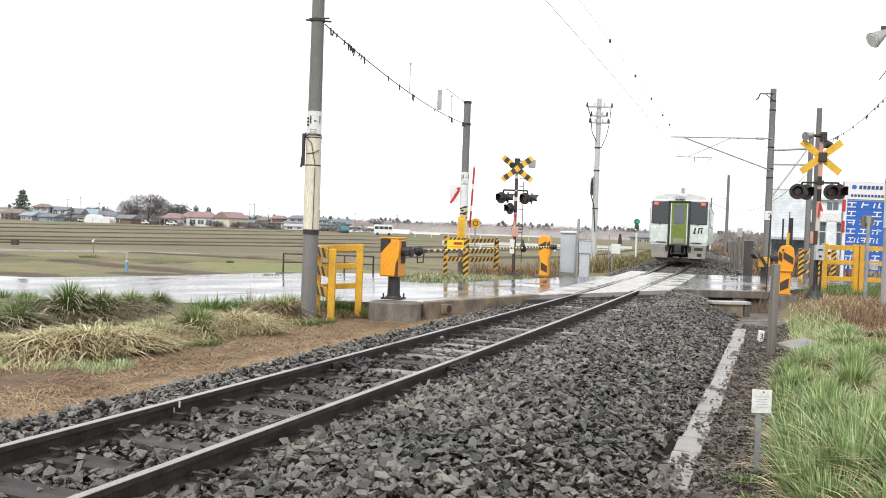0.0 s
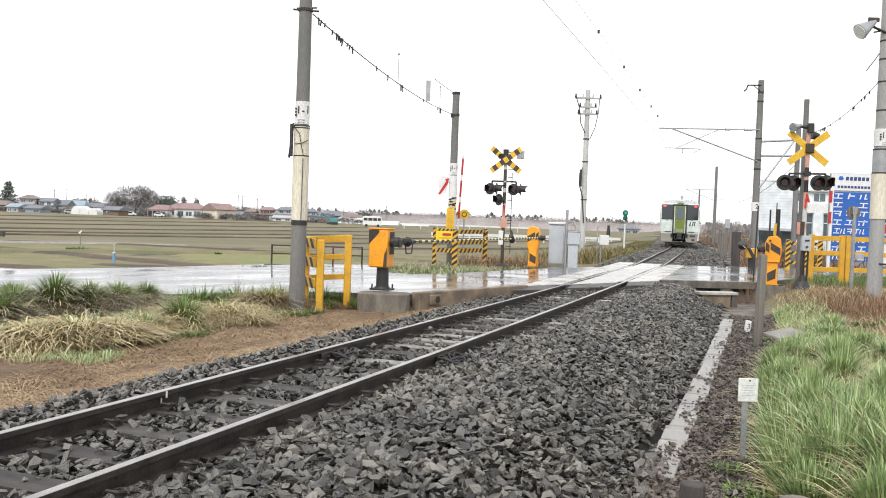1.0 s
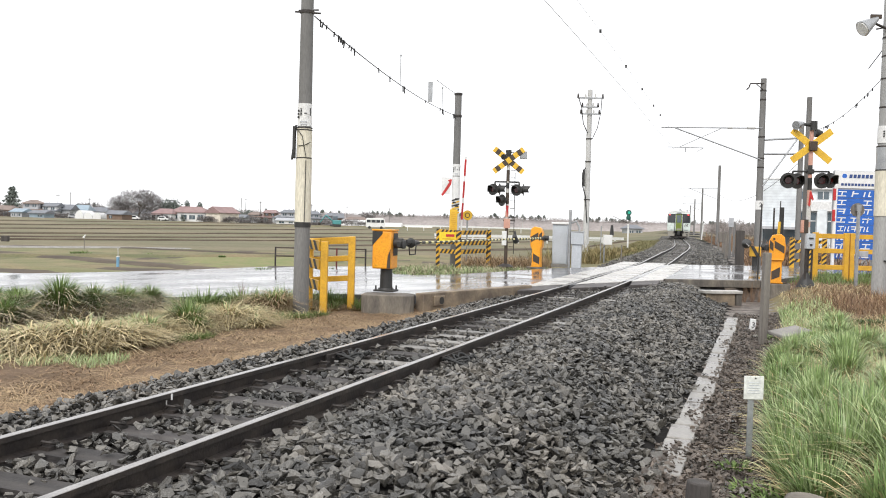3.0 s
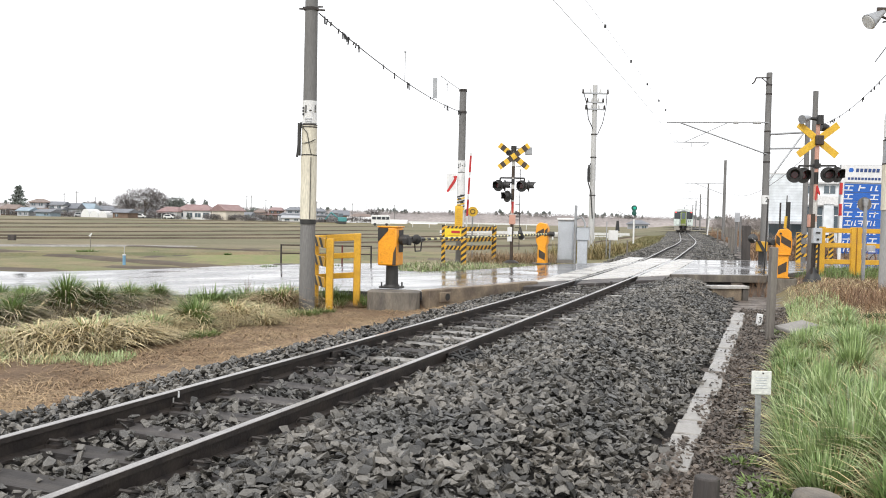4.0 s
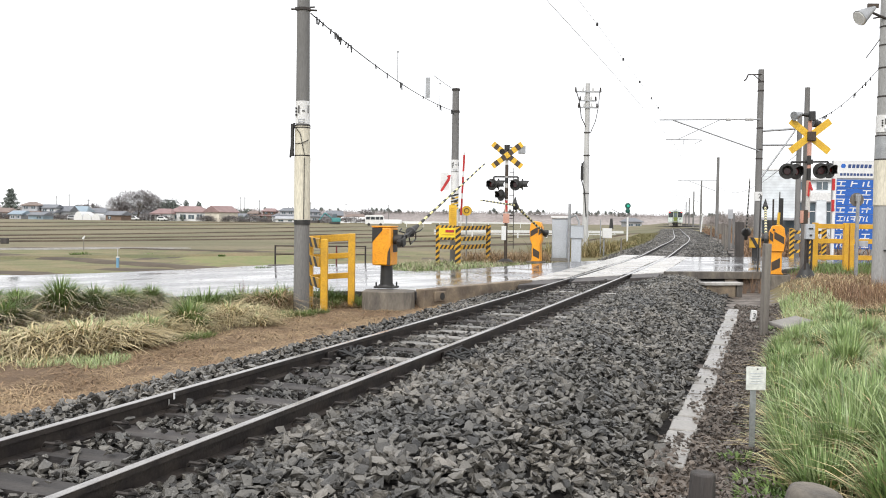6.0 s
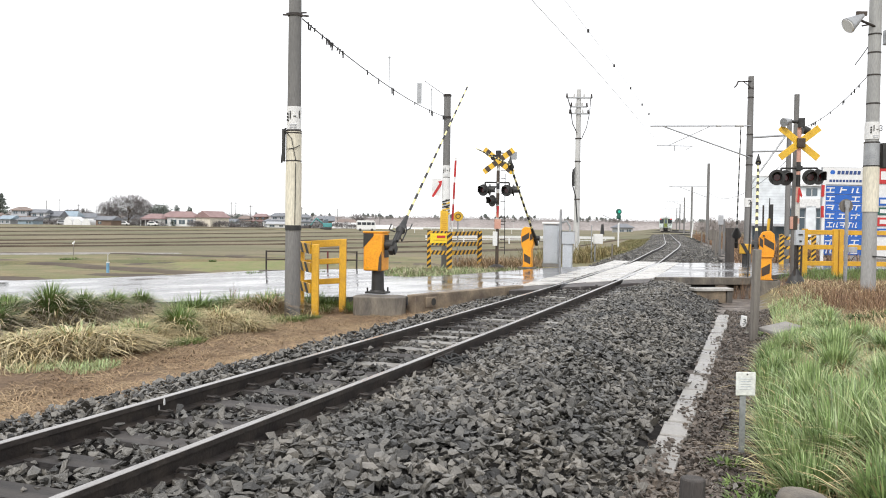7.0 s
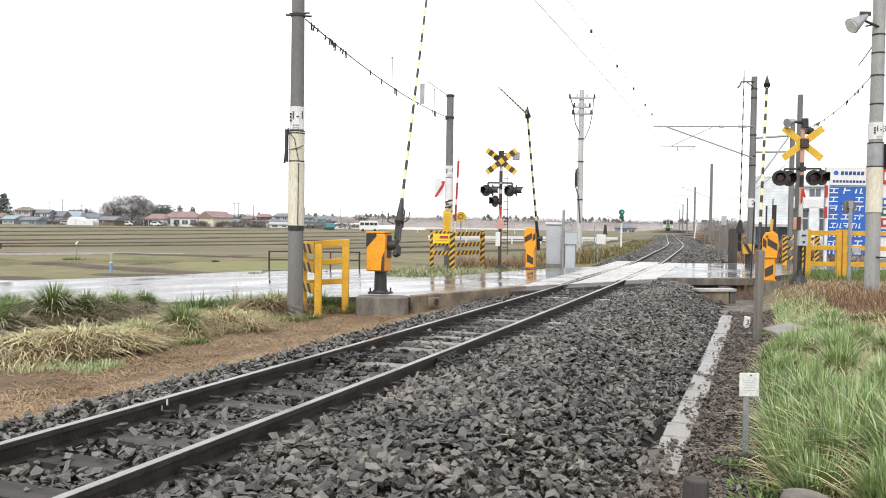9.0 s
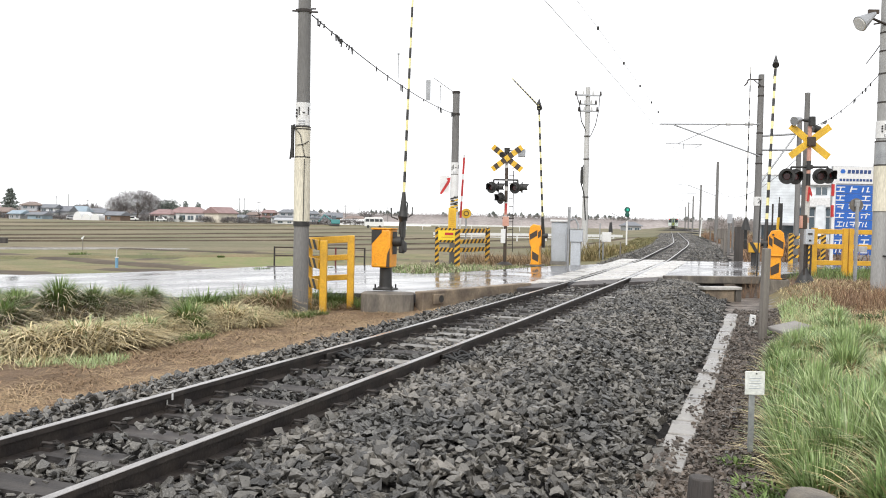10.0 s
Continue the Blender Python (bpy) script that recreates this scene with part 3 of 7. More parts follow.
part("clamp_arm", Form().rod((-0.22, -0.05, 5.70), (0.26, -0.05, 5.68), 0.018).rod((-0.18, 0.1, 5.76), (0.2, 0.1, 5.78), 0.015), STEEL_DARK, pa)
part("cable_box", Form().box((-0.185, -0.03, 3.28), (0.05, 0.12, 0.60)).rod((-0.22, -0.05, 2.95), (-0.15, -0.05, 3.6), 0.02), BLACK, pa, "slim black cable box", 0.01)
for pts in ([(-0.15, -0.12, 3.55), (-0.02, -0.16, 3.40), (0.02, -0.16, 3.2), (0.06, -0.15, 3.0)], [(-0.12, -0.13, 3.2), (0.03, -0.16, 3.22), (0.13, -0.1, 3.28)],
            [(0.06, -0.152, 2.95), (0.055, -0.157, 1.8)]):
    part("cable", Form().line(pts, 0.007), CABLE, pa)
for z in (2.98, 3.5, 3.54):
    band(pa, z, 0.02, 0.148, STEEL_DARK, "strap")
band(pa, 1.70, 0.09, 0.1535, BLACK, "strap")

pb = concrete_pole("utility_pole", 0.44, 31.0, -0.15, 6.33, 0.15, 0.125, POLE_GREY, "grey concrete line pole behind striped fence")
band(pb, 1.3, 2.0, 0.152, WHITE, "wrap", "white wrap with warning marks")
number_plate_on(pb, 3.33, 0.143, "1-1")
for z in (5.46, 6.25):
    band(pb, z, 0.07, 0.15, STEEL_DARK, "clamp")
pl = part("arrow_plate", Form().box((-0.36, -0.17, 2.95), (0.34, 0.02, 0.62)), WHITE, pb, "white plate with a red diagonal arrow")
part("arrow", Form().prism([(-0.53, 2.62), (-0.46, 2.58), (-0.17, 3.02), (-0.15, 3.2), (-0.30, 3.16), (-0.25, 3.09)], -0.19, -0.182), RED, pl)
for i in range(4):
    part("print_bar", Form().box((-0.05 + 0.09 * (i % 2), -0.165, 2.1 + 0.13 * i), (0.12, 0.02, 0.05)), BLACK, pb)
for i in range(6):
    part("hazard_stripe", Form().prism([(-0.14, 1.9 + i * 0.1), (0.14, 1.98 + i * 0.1), (0.14, 2.03 + i * 0.1), (-0.14, 1.95 + i * 0.1)], -0.162, -0.15), BLACK if i % 2 else SIGN_YELLOW, pb)
yp = part("yellow_plate", Form().box((-0.06, -0.18, 1.72), (0.28, 0.03, 0.78)), SIGN_YELLOW, pb, "yellow notice plate")
for i in range(9):
    part("print_bar", Form().box((-0.06, -0.20, 1.43 + i * 0.07), (0.2 - 0.04 * (i % 3), 0.01, 0.025)), YELLOW, yp)

# striped fences and posts round the crossing's far corner
def striped_board(parent, a, b, width, name="board", step=0.21, thick=0.04, base=YELLOW, slope=1):
    """A yellow board from a to b with slanting black bands laid on its two faces."""
    a, b = Vector(a), Vector(b)
    w = (b - a)
    L = w.length
    w.normalize()
    side = Vector((0, 0, 1)) if abs(w.z) < 0.7 else Vector((1, 0, 0))
    out = w.cross(side).normalized()
    m = Matrix((w, side, out)).transposed().to_4x4()
    m.translation = a
    bd = part(name, Form().box((L / 2, 0, 0), (L, width, thick), m), base, parent, "yellow board with black hazard stripes", 0.006)
    k, x = width * 0.8 * slope, step * 0.3
    f = Form()
    while x < L:
        for s in (-1, 1):
            q = [(x, -width / 2), (x + step / 2, -width / 2), (x + step / 2 + k, width / 2), (x + k, width / 2)]
            q = [(min(max(u, 0), L), v) for u, v in q]
            f.add([m @ Vector((u, v, s * (thick / 2 + 0.004))) for u, v in q], [(0, 1, 2, 3)])
        x += step
    part("stripes", f, BLACK, bd, "black slanting stripes")
    return bd


sf = thing("striped_fence", 0.57, 30.0, -0.17, 0, "yellow and black striped crash fence on grass verge", "fence")
striped_board(sf, (0, 0, 0), (0, 0, 1.38), 0.19)
striped_board(sf, (1.15, 1.6, 0), (1.15, 1.6, 1.42), 0.17)
striped_board(sf, (-0.72, 0.7, 0), (-0.72, 0.7, 1.42), 0.14)
for z in (1.30, 0.92, 0.62):
    striped_board(sf, (0.1, 0.1, z), (1.1, 1.55, z + 0.02), 0.15, step=0.26)
for z in (1.32, 0.95, 0.62):
    striped_board(sf, (-0.68, 0.66, z), (-0.08, 0.06, z), 0.15, step=0.2)
yp = part("notice_board", Form().box((-0.38, 0.04, 1.14), (0.60, 0.03, 0.34)), NOTICE_YELLOW, sf, "yellow notice board with red print")
part("print_bar", Form().box((-0.30, 0.02, 1.19), (0.30, 0.01, 0.09)), RED, yp)
part("print_bar", Form().box((-0.36, 0.02, 1.07), (0.44, 0.01, 0.03)), YELLOW, yp)

hb = thing("height_gauge_pole", 0.62, 31.2, -0.15, 0, "leaning red and white striped pole beside the line pole", "pole")
part("pole", Form().rod((0, 0, 0), (0.16, 0, 4.05), 0.035), WHITE, hb)
for z in (1.75, 2.55, 3.35):
    part("red_band", Form().rod((0.16 * z / 4.05, 0, z), (0.16 * (z + 0.6) / 4.05, 0, z + 0.6), 0.039), RED, hb)
ys = thing("round_sign", 0.93, 32.5, -0.2, 0, "round yellow sign on a thin grey post", "sign")
part("post", Form().rod((0, 0, 0), (0, 0, 2.0), 0.03), GALV, ys)
disc = part("disc", Form().rod((0, -0.05, 1.98), (0, -0.03, 1.98), 0.19, n=24), SIGN_YELLOW, ys)
part("ring", Form().rod((0, -0.056, 1.98), (0, -0.052, 1.98), 0.10, n=20), BLACK, disc)
part("dot", Form().rod((0, -0.062, 1.98), (0, -0.058, 1.98), 0.07, n=20), SIGN_YELLOW, disc)


# ---- crossing signal masts ----
def lamp_head(parent, c, r, face_deg):
    """A round black lamp with backboard, red lens and visor, facing along -y turned by face_deg."""
    m = pose(*c, 0, 0, face_deg)
    head = part("lamp_head", Form().rod((0, 0.0, 0), (0, 0.16, 0), r * 0.75, r * 0.45, 18).rod((0, -0.015, 0), (0, 0.012, 0), r, r, 24), BLACK, parent, "round black lamp head", m=m)
    part("lens", Form().rod((0, -0.03, 0), (0, -0.016, 0), r * 0.40, r * 0.46, 20), LENS, head, "red glass lens")
    f = Form()
    n = 14
    for i in range(n + 1):
        a = math.pi * (-0.22 + 1.44 * i / n)
        for rr, yy in ((r * 0.68, -0.016), (r * 0.66, -0.26 + 0.10 * abs(math.sin(a - math.pi / 2)) ** 2), (r * 0.64, -0.26 + 0.10 * abs(math.sin(a - math.pi / 2)) ** 2), (r * 0.66, -0.016)):
            f.v.append((rr * math.cos(a), yy, rr * math.sin(a)))
        if i:
            o = (i - 1) * 4
            f.f += [(o + j, o + (j + 1) % 4, o + 4 + (j + 1) % 4, o + 4 + j) for j in range(4)]
    part("visor", f, BLACK, head, "black visor")
    return head


def crossbuck(parent, z, size, width, striped, y=-0.1):
    for a in (38, -38):
        m = pose(0, y + (0.014 if a > 0 else -0.014), z, 0, a, 0)
        bd = part("crossbuck_board", Form().box((0, 0, 0), (size, 0.02, width)), SIGN_YELLOW, parent, "yellow cross board", 0.004, m=m)
        if striped:
            for i in range(4):
                u = (-0.36 + 0.24 * i) * size
                part("black_band", Form().box((u, 0, 0), (size * 0.115, 0.028, width * 1.01)), BROWN_BLACK, bd)


def mast_bands(parent, rows, r):
    for lo, hi, m_ in rows:
        part("mast_band", Form().rod((0, 0, lo), (0, 0, hi), r + 0.004, n=14), m_, parent)


# far mast
mf = thing("crossing_signal", 2.25, 30.0, -0.02, 0, "level crossing signal mast with striped cross and red lamps", "crossing signal", "crossing signals")
part("base", Form().rod((0, 0, 0), (0, 0, 0.10), 0.30, 0.12, 12), STEEL_DARK, mf)
part("mast", Form().rod((0, 0, 0), (0, 0, 3.98), 0.055, n=14), DIRTY_WHITE, mf)
mast_bands(mf, [(0.05, 1.35, BROWN_BLACK), (2.75, 2.95, BLACK), (3.0, 3.4, BROWN_BLACK), (1.75, 1.95, PINK_RED), (2.2, 2.6, BROWN_BLACK)], 0.055)
crossbuck(mf, 3.73, 1.30, 0.20, True)
part("bell", Form().rod((0, 0, 3.9), (0, 0, 4.1), 0.09, 0.10, 14).rod((-0.18, 0.0, 3.88), (-0.18, -0.12, 3.84), 0.10, n=12), BLACK, mf, "black bell")
part("speaker", Form().rod((0.1, 0, 4.02), (0.42, 0, 4.0), 0.03).box((0.52, 0, 3.93), (0.24, 0.2, 0.26), pose(0, 0, 0, 0, 0, 0)), GALV, mf, "grey horn speaker", 0.02)
part("lamp_bar", Form().rod((-0.45, 0, 2.98), (0.40, 0, 2.98), 0.03).rod((-0.45, 0, 2.98), (-0.45, 0, 2.75), 0.03).rod((0.40, 0, 2.98), (0.40, 0, 2.75), 0.03), BLACK, mf)
for c, ang in (((-0.52, -0.12, 2.70), -38), ((-0.28, 0.05, 2.72), 80), ((0.30, -0.12, 2.70), -30), ((0.56, 0.05, 2.72), 80), ((-0.2, -0.12, 2.33), -55)):
    lamp_head(mf, c, 0.205, ang)
part("arrow_sign", Form().box((0, -0.08, 1.52), (0.22, 0.04, 0.34)), PINK_RED, mf, "small faded red indicator box", 0.008)
part("arrow_stem", Form().prism([(-0.05, 2.15), (0.05, 2.15), (0.0, 1.72)], -0.08, -0.065), RED, mf)
part("control_box", Form().box((-0.08, -0.06, 1.0), (0.16, 0.12, 0.5)), WHITE, mf, "small white control box", 0.01)
for i in range(11):
    part("rung", Form().rod((0.1, 0.05, 0.7 + 0.27 * i), (0.27, 0.05, 0.7 + 0.27 * i), 0.011, n=6), STEEL_DARK, mf)
part("ladder_rail", Form().rod((0.27, 0.05, 0.45), (0.25, 0.05, 3.3), 0.013, n=6), STEEL_DARK, mf)
part("crossbar", Form().box((0.08, 0, 1.62), (0.42, 0.03, 0.04)).box((0.1, 0, 1.74), (0.42, 0.03, 0.03)), STEEL_DARK, mf)

# near mast
mn = thing("crossing_signal", 10.04, 23.4, 0.0, 0, "level crossing signal mast with plain yellow cross and lamps", "crossing signal", "crossing signals")
part("base", Form().rod((0, 0, -0.05), (0, 0, 0.35), 0.27, 0.06, 12), BLACK, mn)
part("mast", Form().rod((0, 0, 0), (0, 0, 4.25), 0.055, n=14), PINK_RED, mn)
mast_bands(mn, [(0.2, 1.15, STEEL_DARK), (1.75, 2.2, DIRTY_WHITE), (2.2, 2.6, PINK_RED), (2.62, 2.95, BLACK), (3.05, 3.3, BLACK), (3.3, 3.62, PINK_RED), (1.35, 1.6, DIRTY_WHITE)], 0.055)
crossbuck(mn, 3.83, 1.36, 0.19, False, -0.02)
part("hub", Form().box((0.02, -0.08, 3.82), (0.22, 0.1, 0.26)), BROWN_BLACK, mn, "", 0.02)
part("bell", Form().rod((0.03, -0.05, 4.25), (0.03, -0.05, 4.5), 0.10, 0.09, 12).rod((0, 0, 4.4), (-0.3, 0, 4.42), 0.06, 0.03), BLACK, mn, "black bell")
part("speaker", Form().rod((-0.28, -0.02, 4.42), (-0.50, -0.14, 4.36), 0.07, 0.125, 16), GALV, mn, "grey horn speaker")
part("bell_small", Form().rod((0.12, 0.06, 4.2), (0.3, 0.06, 4.16), 0.12, 0.09, 12), BLACK, mn)
part("lamp_bar", Form().rod((-0.48, 0, 3.12), (0.52, 0, 3.14), 0.028).rod((-0.48, 0, 3.12), (-0.48, 0, 2.95), 0.028).rod((0.52, 0, 3.14), (0.52, 0, 2.95), 0.028).box((0, 0, 3.13), (0.16, 0.16, 0.12)), BLACK, mn)
for c, ang in (((-0.64, -0.12, 2.86), -20), ((-0.36, 0.0, 2.86), 10), ((0.28, -0.12, 2.88), -8), ((0.56, 0.02, 2.90), 20)):
    lamp_head(mn, c, 0.215, ang)
part("arrow_sign", Form().prism([(-0.05, 2.2), (-0.01, 2.17), (0.0, 2.42), (0.07, 2.32), (0.09, 2.37), (0.02, 2.58), (-0.02, 2.58)], -0.09, -0.07), RED, mn, "red arrow plate")
part("indicator_box", Form().box((-0.12, -0.04, 1.62), (0.16, 0.18, 0.38)), BROWN_BLACK, mn, "small dark indicator box", 0.01)
part("indicator_face", Form().box((-0.20, -0.10, 1.62), (0.06, 0.1, 0.34)), PINK_RED, mn, "", 0.008)
part("control_box", Form().box((0.02, -0.12, 1.22), (0.24, 0.14, 0.42)), GREY_BOX, mn, "pale grey control box with handles", 0.012)
part("box_catch", Form().box((0.02, -0.2, 1.3), (0.12, 0.02, 0.04)).box((0.02, -0.2, 1.12), (0.06, 0.03, 0.05)), BLACK, mn)
part("conduit", Form().rod((-0.06, -0.1, 1.0), (-0.08, -0.1, 0.1), 0.03).rod((0.1, -0.1, 1.0), (0.09, -0.1, 0.1), 0.025), STEEL_DARK, mn)
gp = concrete_pole("slim_pole", 10.33, 24.3, 0.0, 5.3, 0.085, 0.072, POLE_GREY, "slim grey concrete pole behind the signal mast")


# ---- barrier gates ----
def arm_bar(arm, y0, y1, r0, r1, paint, step=0.30, dark=BLACK):
    part("bar", Form().rod((0, y0, 0), (0, y1, 0), r0, r1, 12), paint, arm, "yellow striped barrier bar")
    y = y0 + step * 0.6
    while y + step / 2 < y1:
        ra, rb = (r0 + (r1 - r0) * (v - y0) / (y1 - y0) + 0.003 for v in (y, y + step * 0.5))
        part("black_band", Form().rod((0, y, 0), (0, y + step * 0.5, 0), ra, rb, 12), dark, arm)
        y += step


# near left gate: box on a post, long thin bar
HN = 17.0
gn_ = thing("barrier_gate", -1.11, 17.15, 0.02, -HN, "orange barrier gate machine on a concrete block", "barrier gate", "barrier gates")
part("base_plate", Form().box((0, 0, 0.02), (0.42, 0.34, 0.04)), BLACK, gn_, "", 0.008)
part("post", Form().rod((0, 0, 0.03), (0, 0, 0.46), 0.13, 0.12, 16).rod((0, 0, 0.03), (0, 0, 0.07), 0.17, 0.15, 16), BLACK, gn_)
for sx in (-1, 1):
    for sy in (-1, 1):
        part("anchor_bolt", Form().rod((sx * 0.17, sy * 0.13, 0.03), (sx * 0.17, sy * 0.13, 0.12), 0.018, n=6), BLACK, gn_)
body = part("housing", Form().box((-0.04, 0, 0.84), (0.40, 0.42, 0.76)), ORANGE, gn_, "orange steel housing", 0.03)
part("lid", Form().box((-0.04, 0, 1.235), (0.42, 0.44, 0.03)), ORANGE, body, "", 0.008)
part("black_corner", Form().prism([(-0.235, 1.21), (-0.02, 1.21), (-0.02, 1.16), (-0.235, 0.92)], -0.216, -0.212), BLACK, body)
part("black_stripe", Form().prism([(0.08, 0.47), (0.155, 0.47), (0.155, 0.86), (0.10, 0.72)], -0.216, -0.212), BROWN_BLACK, body)
part("black_side", Form().box((0.162, 0.05, 0.95), (0.006, 0.25, 0.45)), BLACK, body)
part("latch", Form().box((-0.13, -0.216, 0.53), (0.05, 0.012, 0.02)), YELLOW, body)
part("bearing", Form().rod((0.14, 0, 0.98), (0.34, 0, 0.98), 0.10, n=16), BLACK, gn_, "black arm bearing", 0.01)
arm_n = new("arm")
arm_n.parent = gn_
tagged(arm_n, "long thin yellow and black barrier arm")
part("counterweight", Form().box((0, -0.10, -0.02), (0.10, 0.26, 0.13)).box((0.06, -0.1, -0.02), (0.04, 0.2, 0.17)), BLACK, arm_n, "black counterweight", 0.02)
part("arm_socket", Form().rod((0, 0, 0), (0, 0.5, 0), 0.045, 0.04, 12).rod((0, 0.40, 0), (0, 0.50, 0), 0.05, 0.105, 14).rod((0, 0.50, 0), (0, 0.62, 0), 0.105, 0.075, 14).rod((0, 0.62, 0), (0, 1.0, 0), 0.075, 0.034, 14).box((0.06, 0.25, 0.04), (0.035, 0.34, 0.06)).box((-0.06, 0.3, -0.03), (0.035, 0.3, 0.06)), BLACK, arm_n, "black folding arm socket")
part("guard_wire", Form().line([(-0.1, 0.45, 0.0), (-0.24, 0.5, 0.02), (-0.25, 0.68, 0.02)], 0.016).line([(0.0, 0.4, -0.08), (0.0, 0.45, -0.24), (0.0, 0.8, -0.24), (0.0, 0.85, -0.04)], 0.014).line([(0.12, 0.5, 0.0), (0.2, 0.55, 0.02), (0.2, 0.7, 0.02)], 0.012), BLACK, arm_n)
arm_bar(arm_n, 0.95, 6.9, 0.027, 0.016, PALE_YELLOW, 0.42)
ARM_N = (0.33, 0.0, 0.98)


def tall_gate(x, y, z, rz, label, flip):
    """Orange curved gate machine with black stripes; its arm is hinged on one side."""
    g = thing("barrier_gate", x, y, z, rz, label, "barrier gate", "barrier gates")
    outline = [(-0.22, 0.0), (0.22, 0.0), (0.19, 0.60), (0.26, 0.74), (0.27, 1.20), (0.17, 1.38), (-0.08, 1.42), (-0.21, 1.33), (-0.25, 1.05), (-0.22, 0.74), (-0.15, 0.60), (-0.15, 0.05)]
    body = part("housing", Form().prism([(a * flip * 0.86, b) for a, b in outline], -0.17, 0.17), ORANGE, g, "orange curved steel housing", 0.02)
    for q in ([(-0.09, 0.20), (0.16, 0.10), (0.17, 0.34), (-0.10, 0.48)], [(-0.21, 0.86), (0.10, 1.02), (0.10, 1.22), (-0.21, 1.06)], [(0.13, 0.92), (0.25, 1.0), (0.25, 1.24), (0.13, 1.14)]):
        for s in (-1, 1):
            part("black_stripe", Form().prism([(a * flip * 0.86, b) for a, b in q], s * 0.172, s * 0.176), BROWN_BLACK, body)
    part("ledge", Form().box((0, -0.19, 0.68), (0.36, 0.06, 0.035)), ORANGE, body, "", 0.008)
    part("knob", Form().rod((0.1 * flip, -0.17, 1.27), (0.1 * flip, -0.22, 1.27), 0.03), BROWN_BLACK, body)
    part("foot", Form().box((0, 0, -0.03), (0.62, 0.5, 0.06)), CONCRETE_DARK, g, "low concrete foot", 0.012)
    part("bearing", Form().rod((0.2 * flip, 0, 1.02), (0.42 * flip, 0, 1.02), 0.09, n=14), BLACK, g)
    arm = new("arm")
    arm.parent = g
    tagged(arm, "yellow and black barrier arm with a hinged tip")
    part("counterweight", Form().box((0, -0.2, 0), (0.10, 0.42, 0.17)), BLACK, arm, "black counterweight", 0.02)
    part("arm_socket", Form().rod((0, 0, 0), (0, 0.7, 0), 0.07, 0.045, 12), BLACK, arm)
    return g, arm


def hinged_tip(g, length):
    tip = new("arm_tip")
    tip.parent = g
    tagged(tip, "hinged end of the barrier arm")
    part("knuckle", Form().rod((0, -0.12, -0.06), (0, 0.1, 0.1), 0.10, 0.06, 10).rod((0, 0.0, 0.05), (0, 0.02, 0.26), 0.07, 0.012, 10), BLACK, tip, "black folding knuckle")
    arm_bar(tip, 0.1, length, 0.026, 0.014, PALE_YELLOW, 0.36)
    return tip


gf, arm_f = tall_gate(3.33, 30.0, 0.0, 180 - 18, "orange striped barrier gate beside the far signal mast", -1)
arm_bar(arm_f, 0.6, 4.5, 0.036, 0.032, PALE_YELLOW, 0.42)
tip_f = hinged_tip(gf, 4.0)
gr, arm_r = tall_gate(9.58, 24.3, -0.02, -20, "orange striped barrier gate beside the near signal mast", -1)
arm_bar(arm_r, 0.6, 5.4, 0.042, 0.036, PALE_YELLOW, 0.46)
tip_r = hinged_tip(gr, 2.6)
tagged(part("foundation_block", Form().box((0, 0, -0.35), (0.72, 0.62, 0.66)), CONCRETE_DARK, bevel=0.02, m=pose(9.58, 24.3, 0.0, 0, 0, -20)), "weathered concrete foundation block under the striped gate", "concrete block")
ARM_T = (-0.30, 0.0, 1.02)
ARM_F = (-0.26, 0.0, 1.02)

# far right gate, like the near left one
g2 = thing("barrier_gate", 13.25, 36.0, 0.0, 180 - 19, "yellow barrier gate machine at the far road edge", "barrier gate", "barrier gates")
part("post", Form().rod((0, 0, 0), (0, 0, 0.45), 0.12), BLACK, g2)
body = part("housing", Form().box((0, 0, 0.62), (0.46, 0.36, 0.42)), YELLOW, g2, "yellow steel housing", 0.03)
part("black_stripe", Form().prism([(-0.2, 0.4), (-0.05, 0.4), (0.2, 0.85), (0.05, 0.85)], 0.212, 0.217), BLACK, body)
arm_2 = new("arm")
arm_2.parent = g2
tagged(arm_2, "long thin white and black barrier arm")
part("counterweight", Form().box((0, -0.18, -0.02), (0.14, 0.42, 0.2)), BLACK, arm_2, "black counterweight", 0.02)
part("arm_socket", Form().rod((0, 0, 0), (0, 0.5, 0), 0.08, 0.07, 12).rod((0, 0.42, 0), (0, 0.95, 0), 0.2, 0.05, 14), BLACK, arm_2, "black folding arm socket")
arm_bar(arm_2, 0.9, 7.2, 0.030, 0.018, DIRTY_WHITE, 0.5)
ARM_2 = (0.36, 0.0, 0.95)

block = tagged(part("concrete_block", Form().prism([(-0.51, -0.2), (-0.47, -0.31), (-0.36, -0.36), (0.36, -0.36), (0.47, -0.31), (0.51, -0.2), (0.51, 0.2), (0.36, 0.36), (-0.36, 0.36), (-0.51, 0.2)], -0.46, 0.0, 2), CONCRETE_DARK, bevel=0.015, m=pose(-1.03, 16.75, 0.0, 0, 0, -4)),
               "weathered concrete foundation block under the gate", "concrete block")

